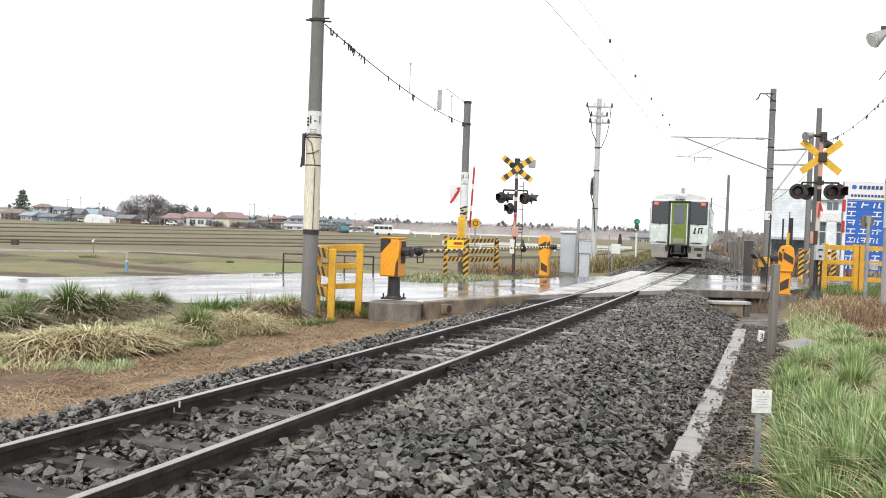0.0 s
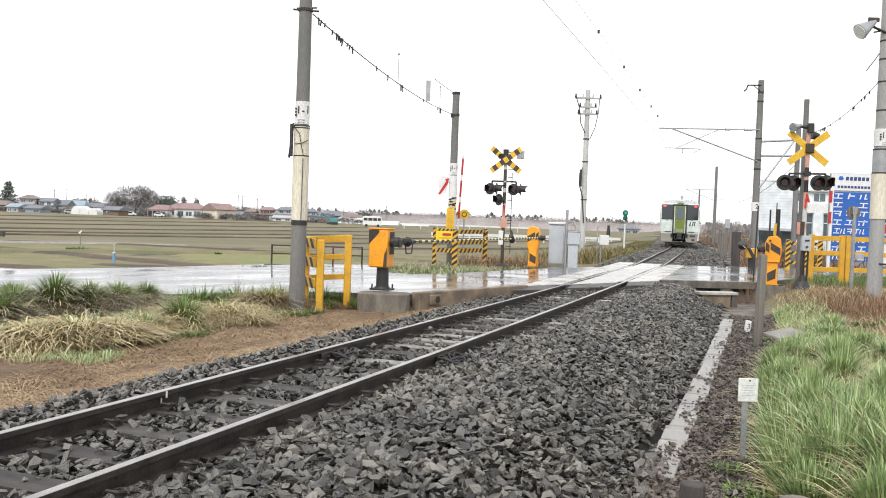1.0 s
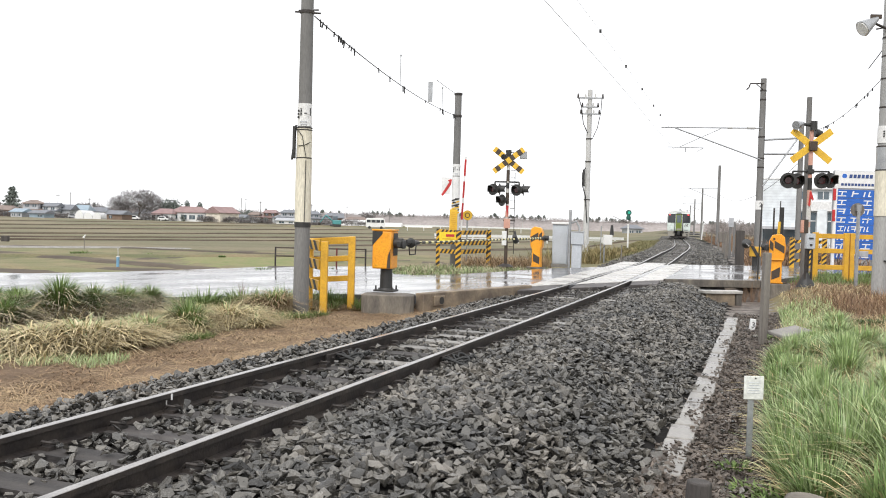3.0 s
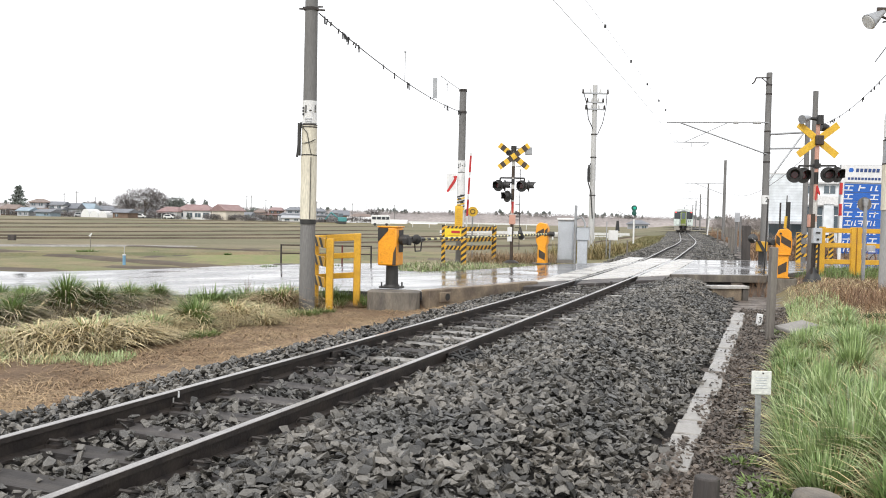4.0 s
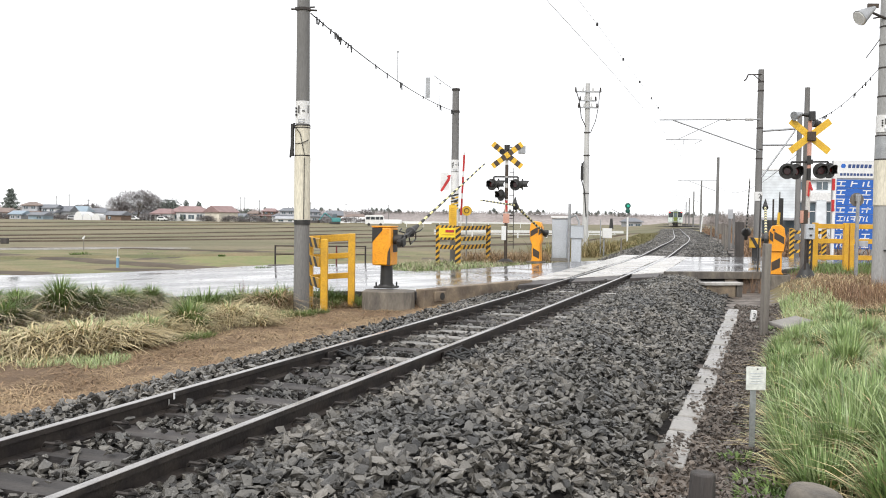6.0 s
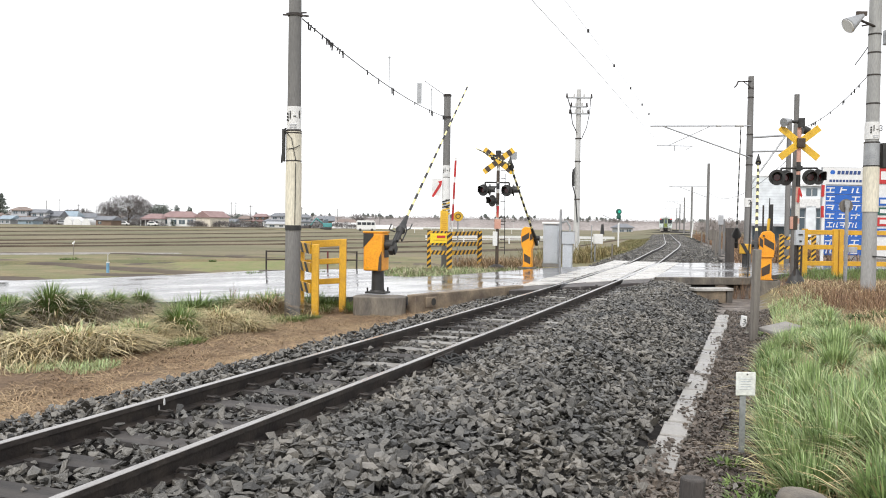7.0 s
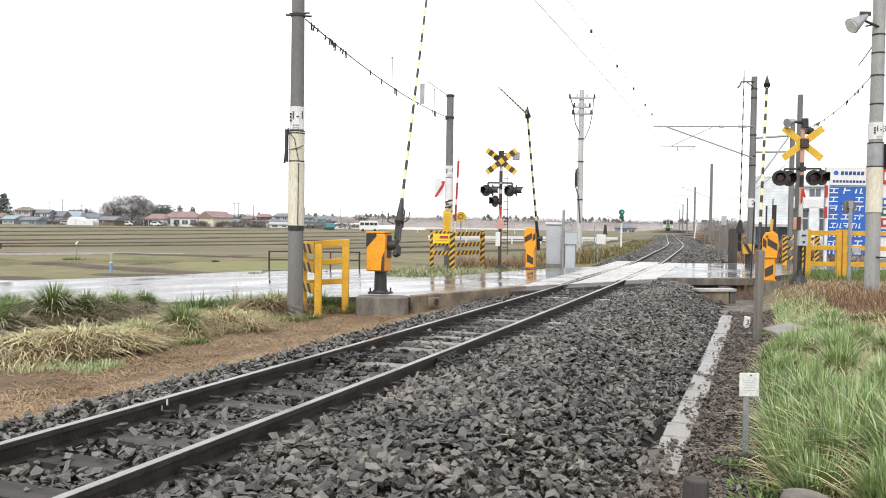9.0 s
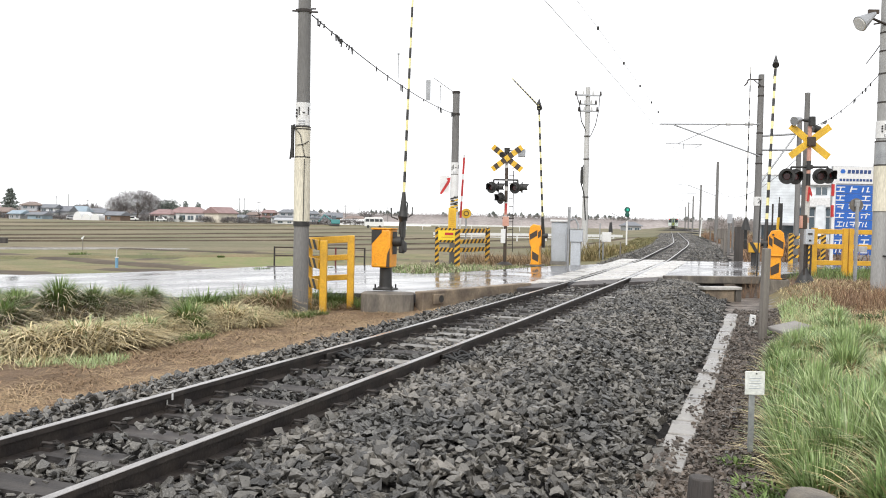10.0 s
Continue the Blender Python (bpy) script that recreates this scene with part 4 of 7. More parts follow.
# ---- yellow fences ----
fl = thing("yellow_fence", -2.22, 16.9, -0.32, 0, "yellow steel crash fence with one striped side", "fence", "yellow fences")
PA, PB, PC = Vector((-0.42, 0.12, -0.06)), Vector((0.42, 0.10, 0.0)), Vector((-0.03, -0.60, -0.1))
for p in (PA, PB, PC):
    part("post", Form().box((p.x, p.y, p.z + (0.70 if p is PB else 0.64)), (0.135, 0.135, 1.46 if p is PB else 1.58)), YELLOW, fl, "", 0.012)
for z, h_ in ((1.36, 0.14), (1.0, 0.11), (0.60, 0.11)):
    a, w = PA + Vector((0, 0, z)), PB - PA
    part("rail", Form().prism([(0, a.z - h_ / 2), (0, a.z + h_ / 2), (w.x, a.z + w.z + h_ / 2), (w.x, a.z + w.z - h_ / 2)], -0.035, 0.035), YELLOW, fl, "", 0.01,
         m=Matrix.Translation((PA.x, PA.y, 0)) @ Matrix.Rotation(math.atan2(w.y, w.x), 4, "Z"))
    striped_board(fl, PA + Vector((-0.085, -0.04, z - 0.02)), PC + Vector((-0.085, -0.02, z - 0.02)), 0.185, step=0.27, slope=-1)
f = Form()
for i in range(6):
    z = PC.z + 0.08 + 0.24 * i
    f.add([(PC.x - 0.0715, PC.y + 0.06, z), (PC.x - 0.0715, PC.y - 0.06, z + 0.1), (PC.x - 0.0715, PC.y - 0.06, z + 0.22), (PC.x - 0.0715, PC.y + 0.06, z + 0.12)], [(0, 1, 2, 3)])
part("stripes", f, BLACK, fl, "black slanting stripes on the post")
fr = thing("yellow_fence", 11.84, 27.0, 0.1, 0, "yellow steel crash fence on dry grass", "fence", "yellow fences")
for x, w in ((0, 0.16), (0.98, 0.15), (1.16, 0.14), (2.0, 0.16), (2.9, 0.16)):
    part("post", Form().box((x, 0, 0.55), (w, 0.13, 1.66)), YELLOW, fr, "", 0.012)
for z in (1.27, 0.80, 0.28):
    for a, b in ((0, 0.98), (1.16, 2.0), (2.0, 2.9)):
        part("rail", Form().box(((a + b) / 2, 0, z), (b - a, 0.07, 0.15)), YELLOW, fr, "", 0.01)
sr = thing("striped_fence", 14.85, 35.5, 0.0, 0, "yellow and black striped crash fence across the road", "fence")
for x in (-0.25, 0.55, 1.1):
    striped_board(sr, (x, 0, 0), (x, 0, 1.25), 0.2)
for z in (1.1, 0.7, 0.3):
    striped_board(sr, (-0.25, 0.05, z), (1.15, 0.05, z), 0.14, step=0.24)
br = thing("bridge_railing", -6.95, 35.0, -0.75, 8, "low dark red pipe railing beside the field", "railing")
part("sill", Form().box((0.65, 0, 0.1), (1.7, 0.3, 0.3)), CONCRETE_DARK, br, "", 0.02)
for x in (0.1, 1.35, 2.6, 3.8):
    part("post", Form().rod((x, 0, 0), (x, 0, 1.05), 0.035), STEEL_DARK if x < 1 or x > 3 else DARK_RED, br)
for z in (1.02, 0.68):
    part("rail", Form().rod((0.1, 0, z), (3.8, 0, z), 0.03), BROWN_BLACK, br)

# ---- cabinets behind the far gate ----
cb = thing("relay_cabinet", 4.34, 31.2, -0.02, -14, "pale grey steel relay cabinet on the verge", "cabinet")
part("body", Form().box((0, 0, 0.80), (0.56, 0.5, 1.5)), GREY_BOX, cb, "", 0.02)
part("door", Form().box((0, -0.262, 0.80), (0.50, 0.02, 1.38)), GREY_BOX, cb, "", 0.01)
part("hood", Form().box((0, -0.02, 1.58), (0.64, 0.6, 0.08)), WHITE, cb, "", 0.02)
part("plinth", Form().box((0, 0, 0.04), (0.6, 0.54, 0.12)), CONCRETE, cb, "", 0.01)
c2 = thing("meter_cabinet", 4.78, 30.6, -0.02, -14, "small grey meter cabinet on a pedestal with a post", "cabinet")
part("pedestal", Form().box((0.06, 0, 0.42), (0.34, 0.3, 0.86)), GREY_BOX, c2, "", 0.012)
part("body", Form().box((0.08, -0.03, 1.06), (0.44, 0.34, 0.44)), GREY_BOX, c2, "", 0.012)
part("top", Form().box((0.08, -0.03, 1.30), (0.48, 0.38, 0.03)), GALV, c2, "", 0.008)
part("post", Form().rod((-0.2, -0.1, 0), (-0.19, -0.1, 2.08), 0.05), GALV, c2, "grey conduit post")
part("conduit", Form().line([(-0.16, -0.05, 1.6), (0.02, -0.05, 1.66), (0.14, -0.05, 1.45), (0.14, -0.05, 1.3)], 0.035), GALV, c2)
pc = concrete_pole("utility_pole", 7.57, 45.0, -0.5, 9.2, 0.17, 0.12, POLE_LIGHT, "pale concrete utility pole with insulator crossarms")
for z, w in ((8.75, 1.35), (8.28, 0.85), (7.92, 1.0)):
    ca = part("crossarm", Form().box((0, -0.12, z), (w, 0.08, 0.08)), GALV, pc, "steel crossarm")
    for s in (-0.5, -0.2, 0.2, 0.5):
        part("insulator", Form().rod((s * w * 0.96, -0.12, z), (s * w * 0.96, -0.12, z + 0.22), 0.06, 0.035, 8), POLE_LIGHT if abs(s) < 0.4 else STEEL_DARK, ca)
part("cable_drop", Form().line([(-0.62, -0.15, 8.75), (-0.45, -0.2, 8.2), (-0.35, -0.2, 7.4), (-0.1, -0.2, 6.9)], 0.025).line([(0.6, -0.15, 8.75), (0.55, -0.2, 8.0), (0.4, -0.2, 7.2), (0.15, -0.2, 6.6)], 0.02), CABLE, pc)
part("cable_loop", Form().line([(-0.15, -0.2, 5.1), (-0.3, -0.2, 4.8), (-0.3, -0.2, 4.2), (-0.12, -0.2, 3.6), (0.0, -0.2, 2.2)], 0.03).box((-0.24, -0.2, 4.55), (0.1, 0.12, 0.9)), CABLE, pc, "black coiled cable")
for z in (6.6, 5.4, 3.4):
    band(pc, z, 0.05, 0.17, STEEL_DARK, "strap")

# ---- overhead line poles right of the track ----
pd = concrete_pole("catenary_pole", 14.08, 38.0, -0.3, 8.57, 0.17, 0.125, POLE_GREY, "grey concrete catenary pole with a cantilever arm")
part("bracket", Form().rod((0, -0.1, 8.34), (-0.62, -0.1, 8.32), 0.03).rod((0, -0.1, 8.02), (-0.36, -0.1, 8.31), 0.02).line([(-0.62, -0.1, 8.32), (-0.68, -0.1, 8.15), (-0.78, -0.1, 8.05)], 0.03), STEEL_DARK, pd, "steel bracket")
part("cantilever", Form().rod((0, -0.12, 6.36), (-4.5, -0.12, 6.28), 0.03).rod((0, -0.12, 4.95), (-3.9, -0.12, 6.27), 0.032), GALV, pd, "grey tube cantilever arm")
part("steady_arm", Form().rod((-1.85, -0.12, 6.30), (-3.7, -0.12, 5.42), 0.018).rod((-2.6, -0.12, 5.42), (-4.2, -0.12, 5.42), 0.02).rod((-3.4, -0.12, 5.2), (-3.4, -0.12, 5.45), 0.02).rod((-2.6, -0.12, 5.42), (-2.9, -0.12, 5.25), 0.015), GALV, pd, "thin steady arm")
for x in (-0.35, -0.5, -1.35):
    part("insulator", Form().rod((x - 0.2, -0.12, 6.355 + x * 0.018), (x, -0.12, 6.36 + x * 0.018), 0.06, n=8), POLE_LIGHT, pd)
for z in (5.95, 5.0, 4.6, 8.0, 7.6):
    band(pd, z, 0.06, 0.182 - 0.0053 * z, STEEL_DARK, "clamp")
pl = part("number_plate", Form().rod((0, 0, 2.75), (0, 0, 3.15), 0.185, n=16), WHITE, pd, "white number plate")
writing("2", 0.3, pl, BLACK, pose(0, -0.192, 2.95, 90, 0, 0))
pe = concrete_pole("catenary_pole", 15.85, 38.0, 0.0, 6.4, 0.12, 0.105, POLE_GREY, "grey concrete pole braced to the catenary pole")
part("brace", Form().rod((-1.68, -0.1, 5.55), (0.5, -0.1, 5.72), 0.05).rod((-1.68, -0.1, 4.92), (0.4, -0.1, 4.98), 0.045).rod((-1.68, -0.1, 3.5), (-0.2, -0.1, 5.65), 0.04), GALV, pe, "grey steel brace")
band(pe, 4.9, 0.16, 0.17, GALV, "clamp")
for y in (93.0, 143.0, 190.0, 236.0, 285.0):
    p = line_at(y, 3.9)
    q = concrete_pole("catenary_pole", p.x, p.y, -0.3, 8.9, 0.19, 0.14, POLE_GREY, "far grey catenary pole beside the track")
    part("cantilever", Form().rod((0, 0, 6.4), (-4.3, 0, 6.35), 0.03).rod((0, 0, 5.2), (-3.2, 0, 6.35), 0.03).rod((-2.2, 0, 5.45), (-3.9, 0, 5.45), 0.02), GALV, q, "thin cantilever arm")

# contact and carrier wires over the track
wires = thing("overhead_wires", 0, 0, 0, 0, "thin overhead contact wire and carrier above the track", "overhead wire")
ys_ = [6 + 2 * i for i in range(140)]
part("contact_wire", Form().line([tuple(line_at(v, 0, 5.5)) for v in ys_], 0.006, 5), WIRE_GREY, wires)
part("carrier_wire", Form().line([tuple(line_at(v, 0, 6.24)) for v in ys_], 0.004, 5), WIRE_GREY, wires)
for v in (17.0, 21.0, 25.4, 29.4, 33.2, 36.0):
    p = line_at(v, 0, 6.2)
    part("hanger_clamp", Form().rod(p, p + Vector((0, 0, 0.08)), 0.03, n=8), CABLE, wires)

def sagging(a, b, sag, k=16):
    a, b = Vector(a), Vector(b)
    return [a.lerp(b, i / k) - Vector((0, 0, sag * 4 * (i / k) * (1 - i / k))) for i in range(k + 1)]


cab = thing("aerial_cable", 0, 0, 0, 0, "thin dark aerial cable with hanging tags between poles", "cable")
pts = sagging((-2.5, 16.0, 5.22), (0.42, 30.9, 5.33), 0.23)
part("wire", Form().line([tuple(p) for p in pts], 0.011, 6), CABLE, cab)
rng = random.Random(3)
for i in range(26):
    u = rng.choice([rng.uniform(0.02, 0.2), rng.uniform(0.45, 1.0), rng.uniform(0.0, 1.0)]) * 15.9
    p = pts[int(u)].lerp(pts[int(u) + 1], u - int(u))
    part("tag", Form().rod(p + Vector((0, 0, 0.03)), p - Vector((rng.uniform(-0.03, 0.03), 0, rng.uniform(0.04, 0.16))), 0.016, n=6), CABLE, cab)
up = sagging((-2.5, 16.0, 6.1), (0.4, 30.9, 6.1), 0.15)
part("upper_wire", Form().line([tuple(p) for p in up[12:]], 0.009, 6), CABLE, cab)
for i, hgt in ((7, 0.75), (13, 0.7)):
    part("hanger", Form().rod(pts[i], pts[i] + Vector((0, 0, hgt)), 0.010, n=6).rod(pts[i] + Vector((0, 0, hgt)), pts[i] + Vector((0, 0, hgt + 0.04)), 0.03, n=6), WIRE_GREY, cab)
p = pts[11]
part("warning_plate", Form().box((p.x, p.y, p.z + 0.36), (0.14, 0.02, 0.62)), GALV, cab, "thin grey plate hung on the wire")
cab2 = thing("aerial_cable", 0, 0, 0, 0, "thin dark aerial cable with hanging tags", "cable")
pts2 = sagging((10.75, 21.0, 5.35), (15.6, 37.9, 6.0), 0.5)
part("wire", Form().line([tuple(p) for p in pts2[:11]], 0.009, 6), CABLE, cab2)
for i in range(16):
    u = rng.uniform(0.0, 9.9)
    p = pts2[int(u)].lerp(pts2[int(u) + 1], u - int(u))
    part("tag", Form().rod(p + Vector((0, 0, 0.02)), p - Vector((0, 0, rng.uniform(0.04, 0.13))), 0.016, n=6), CABLE, cab2)
part("stay", Form().line([tuple(p) for p in sagging((10.75, 21, 6.1), (12, 26, 5.6), 0.1, 6)][:3], 0.012, 6), CABLE, cab2)
cab3 = thing("aerial_cable", 0, 0, 0, 0, "thin dark service cable sagging beyond the poles", "cable")
part("wire", Form().line([tuple(p) for p in sagging((15.85, 37.85, 4.7), tuple(line_at(93, 3.9, 5.2)), 1.25, 16)], 0.014, 6), CABLE, cab3)

# ---- pole with the floodlight ----
pr_ = concrete_pole("utility_pole", 10.82, 21.0, 0.05, 7.6, 0.178, 0.14, POLE_MID, "pale concrete line pole with floodlight and number plate")
band(pr_, 1.85, 1.12, 0.188, CREAM, "wrap", "cream plastic wrap")
band(pr_, 2.98, 0.56, 0.186, GALV, "sleeve", "grey metal sleeve")
number_plate_on(pr_, 3.64, 0.170, "1-3")
for z in (2.96, 3.54, 4.5, 5.2, 5.75, 6.2):
    band(pr_, z, 0.035, 0.189 if z < 3.6 else 0.186 - 0.005 * z, STEEL_DARK, "strap")
part("side_box", Form().box((0.3, -0.02, 3.24), (0.16, 0.2, 0.62)), BLACK, pr_, "black cable box", 0.015)
part("top_box", Form().box((0.3, -0.02, 6.15), (0.14, 0.2, 0.36)), GALV, pr_, "", 0.015)
part("stay_wire", Form().rod((0, -0.18, 0.75), (0.9, -0.3, 0.7), 0.02), CABLE, pr_)
part("lamp_arm", Form().rod((0, -0.1, 6.37), (-0.45, -0.15, 6.53), 0.03).rod((-0.15, -0.1, 6.45), (-0.4, -0.15, 6.39), 0.02), STEEL_DARK, pr_)
fld = part("floodlight", Form().rod((-0.38, -0.15, 6.65), (-0.78, -0.22, 6.37), 0.05, 0.20, 16), GALV, pr_, "grey floodlight with a bowl reflector")
part("reflector", Form().rod((-0.775, -0.22, 6.37), (-0.80, -0.225, 6.355), 0.185, 0.17, 16), WHITE, fld)
part("bracket", Form().box((-0.42, -0.15, 6.69), (0.26, 0.06, 0.10), pose(0, 0, 0, 0, 0, 0)), BROWN_BLACK, fld)

# round mirror back and its post
mr = thing("traffic_sign", 12.0, 24.6, 0.1, 0, "round sign seen from behind on a grey post", "sign")
part("post", Form().rod((0, 0, -0.2), (0, 0, 2.15), 0.05), GALV, mr)
part("disc", Form().rod((0, 0.06, 2.05), (0, 0.08, 2.05), 0.2, n=24), WOOD_GREY, mr, "dull grey back of the sign")
part("bracket", Form().box((0, 0.02, 2.1), (0.14, 0.1, 0.2)), GALV, mr, "", 0.01)
part("lower_bracket", Form().box((0.2, 0.02, 0.78), (0.26, 0.06, 0.16)), WALL_GREY, mr, "", 0.01)

# ---- car dealer's sign and building ----
sg = thing("advertising_sign", 20.25, 42.0, 0.0, 0, "tall blue advertising sign with white panels and lettering bars", "sign")
part("frame", Form().box((0, 0.12, 2.4), (2.02, 0.16, 4.4)).rod((1.04, 0.1, -0.2), (1.04, 0.1, 4.62), 0.06).rod((-0.7, 0.2, -0.2), (-0.7, 0.2, 4.4), 0.06), GALV, sg)
pn = part("header_panel", Form().box((0, 0.02, 4.16), (2.0, 0.05, 0.84)), WHITE, sg, "white header panel with blue marks")
for i in range(6):
    part("mark", Form().prism([(-0.30 + 0.2 * i, 4.24), (-0.15 + 0.2 * i, 4.24), (-0.13 + 0.2 * i, 4.42), (-0.28 + 0.2 * i, 4.42)], -0.012, -0.006), SIGN_INK, pn)
part("mark", Form().prism([(-0.62, 4.24), (-0.45, 4.24), (-0.40, 4.33), (-0.45, 4.44), (-0.60, 4.44), (-0.65, 4.33)], -0.012, -0.006), BLUE, pn)
for i in range(10):
    part("mark", Form().box((-0.62 + 0.165 * i, -0.01, 3.92), (0.12, 0.01, 0.12)), SIGN_INK, pn)
rng = random.Random(8)
for r_ in range(8):
    z = 3.46 - 0.43 * r_
    pn = part("panel", Form().box((0, 0.02, z), (2.0, 0.05, 0.41)), BLUE, sg, "blue panel with white lettering bars")
    cells = [3, 2, 3, 3, 5, 4, 2, 4][r_]
    for i in range(cells):
        c = -0.62 + 1.26 * i / max(cells - 1, 1)
        w = min(0.46, 1.5 / cells)
        bars = [[(-0.5, 0.5, 0.08, 0.13), (0.05, 0.2, -0.13, 0.08), (-0.4, -0.22, -0.1, 0.03)], [(-0.44, 0.44, 0.08, 0.13), (-0.07, 0.07, -0.09, 0.08), (-0.5, 0.5, -0.13, -0.08)],
                [(-0.3, -0.14, -0.14, 0.14), (-0.14, 0.4, -0.01, 0.05)], [(-0.40, -0.25, -0.13, 0.10), (0.1, 0.25, -0.13, 0.13), (0.25, 0.45, -0.13, -0.08)],
                [(-0.5, 0.5, 0.04, 0.09), (0.06, 0.2, -0.14, 0.14), (-0.4, -0.25, -0.13, -0.03)], [(-0.5, 0.4, 0.08, 0.13), (0.22, 0.38, -0.13, 0.08), (-0.3, 0.2, -0.04, 0.01)]]
        for a0, a1, b0, b1 in bars[rng.randrange(6)]:
            part("letter_bar", Form().prism([(c + a0 * w + b0 * 0.25, z + b0), (c + a1 * w + b0 * 0.25, z + b0), (c + a1 * w + b1 * 0.25, z + b1), (c + a0 * w + b1 * 0.25, z + b1)], -0.012, -0.006), WHITE, pn)
s2 = thing("advertising_sign", 23.6, 44.0, 0.0, 0, "tall white advertising sign with coloured rows", "sign")
part("frame", Form().box((0.2, 0.1, 2.5), (3.0, 0.14, 4.9)), WHITE, s2)
for z, h_, m_ in ((4.35, 0.85, RED), (3.0, 0.42, BLUE), (2.5, 0.4, GREEN_DARK), (1.95, 0.45, RED), (1.4, 0.4, BLUE)):
    pn = part("panel", Form().box((0.2, 0.01, z), (2.9, 0.05, h_)), m_, s2)
    for i in range(4):
        part("letter_bar", Form().box((-0.9 + 0.7 * i, -0.02, z), (0.45, 0.012, h_ * 0.5)), WHITE, pn)

bd = thing("office_building", 26.9, 72.0, 0.0, -20, "white two storey building with dark window bands", "building")
part("tall_block", Form().box((1.42, 3, 3.0), (2.84, 6, 6.0)), SIDING, bd, "pale ribbed wall")
for i in range(24):
    part("wall_rib", Form().box((1.42, -0.006, 0.3 + 0.235 * i), (2.84, 0.012, 0.018)), RIB, bd)
part("parapet", Form().box((1.42, 3, 6.03), (2.94, 6.1, 0.1)), WALL_WHITE, bd)
part("wall", Form().box((7.4, 3.2, 2.6), (9.1, 6, 5.2)), SIDING, bd)
part("roof_edge", Form().box((7.4, 3.1, 5.24), (9.2, 6.4, 0.14)), WALL_WHITE, bd)
part("fascia", Form().box((7.4, 0.05, 3.75), (9.1, 0.4, 0.75)), WALL_WHITE, bd, "white band over the windows")
for x in (3.25, 4.75, 6.1, 7.6, 9.2):
    w = part("upper_window", Form().box((x, 0.18, 4.68), (0.85, 0.06, 0.62)), WINDOW_BLUE, bd, "small dark upper window")
    part("frame", Form().box((x, 0.13, 4.68), (0.05, 0.05, 0.62)), WHITE, w)
for x in (3.5, 5.9, 8.4, 10.7):
    w = part("window", Form().box((x, 0.16, 2.2), (1.5, 0.08, 2.1)), WINDOW_BLUE, bd, "bluish shop window")
    part("frame", Form().box((x, 0.10, 2.2), (0.07, 0.06, 2.1)).box((x, 0.10, 2.55), (1.5, 0.06, 0.07)), WHITE, w)
for x in (4.7, 7.15, 9.6):
    part("pillar", Form().box((x, 0.0, 1.75), (0.75, 0.3, 3.5)), SIDING, bd)
part("canopy", Form().box((1.42, -0.5, 1.9), (2.9, 1.0, 0.22)), WALL_GREY, bd, "grey canopy over the entrance")
part("entrance", Form().box((1.42, -0.02, 0.95), (2.5, 0.06, 1.7)), WINDOW_BLUE, bd, "dark glazed entrance")
rw = thing("striped_pole", 16.75, 36.5, 0.0, 0, "red and white striped pole near the road", "pole")
part("pole", Form().rod((0, 0, 0), (0.05, 0, 3.5), 0.07), WHITE, rw)
for z in (2.0, 2.9):
    part("red_band", Form().rod((0, 0, z), (0.0, 0, z + 0.5), 0.075), RED, rw)
for x, y, h_, m_ in ((15.35, 38.6, 2.6, BLACK), (13.6, 35.0, 2.45, STEEL_DARK)):
    q = thing("marker_post", x, y, 0, 0, "dark slim marker post beside the road", "post")
    part("post", Form().rod((0, 0, 0), (0, 0, h_), 0.10 if m_ is BLACK else 0.035), m_, q)
ft = thing("whip_pole", 9.75, 24.7, 0.0, 0, "thin rod with yellow base behind the gate", "pole")
part("rod", Form().rod((0, 0, 0), (0.03, 0, 2.35), 0.014), CABLE, ft)
part("sleeve", Form().rod((0.0, 0, 1.4), (0.02, 0, 1.75), 0.04), SIGN_YELLOW, ft)
f2 = thing("whip_pole", 9.3, 25.0, 0.0, 0, "thin dark rod behind the gate", "pole")
part("rod", Form().rod((0, 0, 0), (0.05, 0, 2.25), 0.02), CABLE, f2)

# ---- posts, stones and small signs by the track ----
wp = thing("wooden_post", 5.52, 14.5, -0.5, 0, "weathered grey wooden post among the grass", "post")
part("post", Form().box((0, 0, 0.78), (0.115, 0.12, 1.58)), WOOD_GREY, wp, "", 0.015, m=pose(0, 0, 0, 0, 1, 8))
for x, y, h_, w in ((13.29, 38.0, 1.55, 0.35),):
    q = thing("sleeper_post", x, y, -0.05, 0, "dark upright sleeper post beside the track", "post")
    part("post", Form().box((0, 0, h_ / 2), (w, 0.2, h_)), WOOD_DARK, q, "", 0.015)
rng = random.Random(21)
for y in (50.5, 56, 61, 66, 72, 79):
    p = line_at(y, 2.9 + rng.uniform(-0.2, 0.3))
    q = thing("fence_post", p.x, p.y, -0.5, 0, "weathered grey post in a row beside the track", "post", "track side posts")
    h_ = rng.uniform(1.5, 2.1)
    part("post", Form().box((0, 0, h_ / 2), (0.11, 0.11, h_)), WOOD_GREY, q, "", 0.012)
kp = thing("kilometre_post", 38.0, 125.0, -0.1, 0, "leaning white marker post beside the track", "post")
part("post", Form().box((0, 0, 1.6), (0.15, 0.1, 3.2)).box((0, 0, 2.9), (0.45, 0.1, 0.22)), WHITE, kp, m=pose(0, 0, 0, 0, 5, 0))
for x, y, top in ((16.9, 50.0, 2.25), (18.5, 54.0, 2.1)):
    q = thing("sign_post", x, y, -0.3, 0, "slim grey post with a white plate", "post", "track side posts")
    part("post", Form().rod((0, 0, 0), (0, 0, top + 0.3), 0.07), POLE_GREY, q)
    if x < 17:
        part("plate", Form().box((0, -0.09, top + 0.05), (0.3, 0.04, 0.55)), WALL_GREY, q)
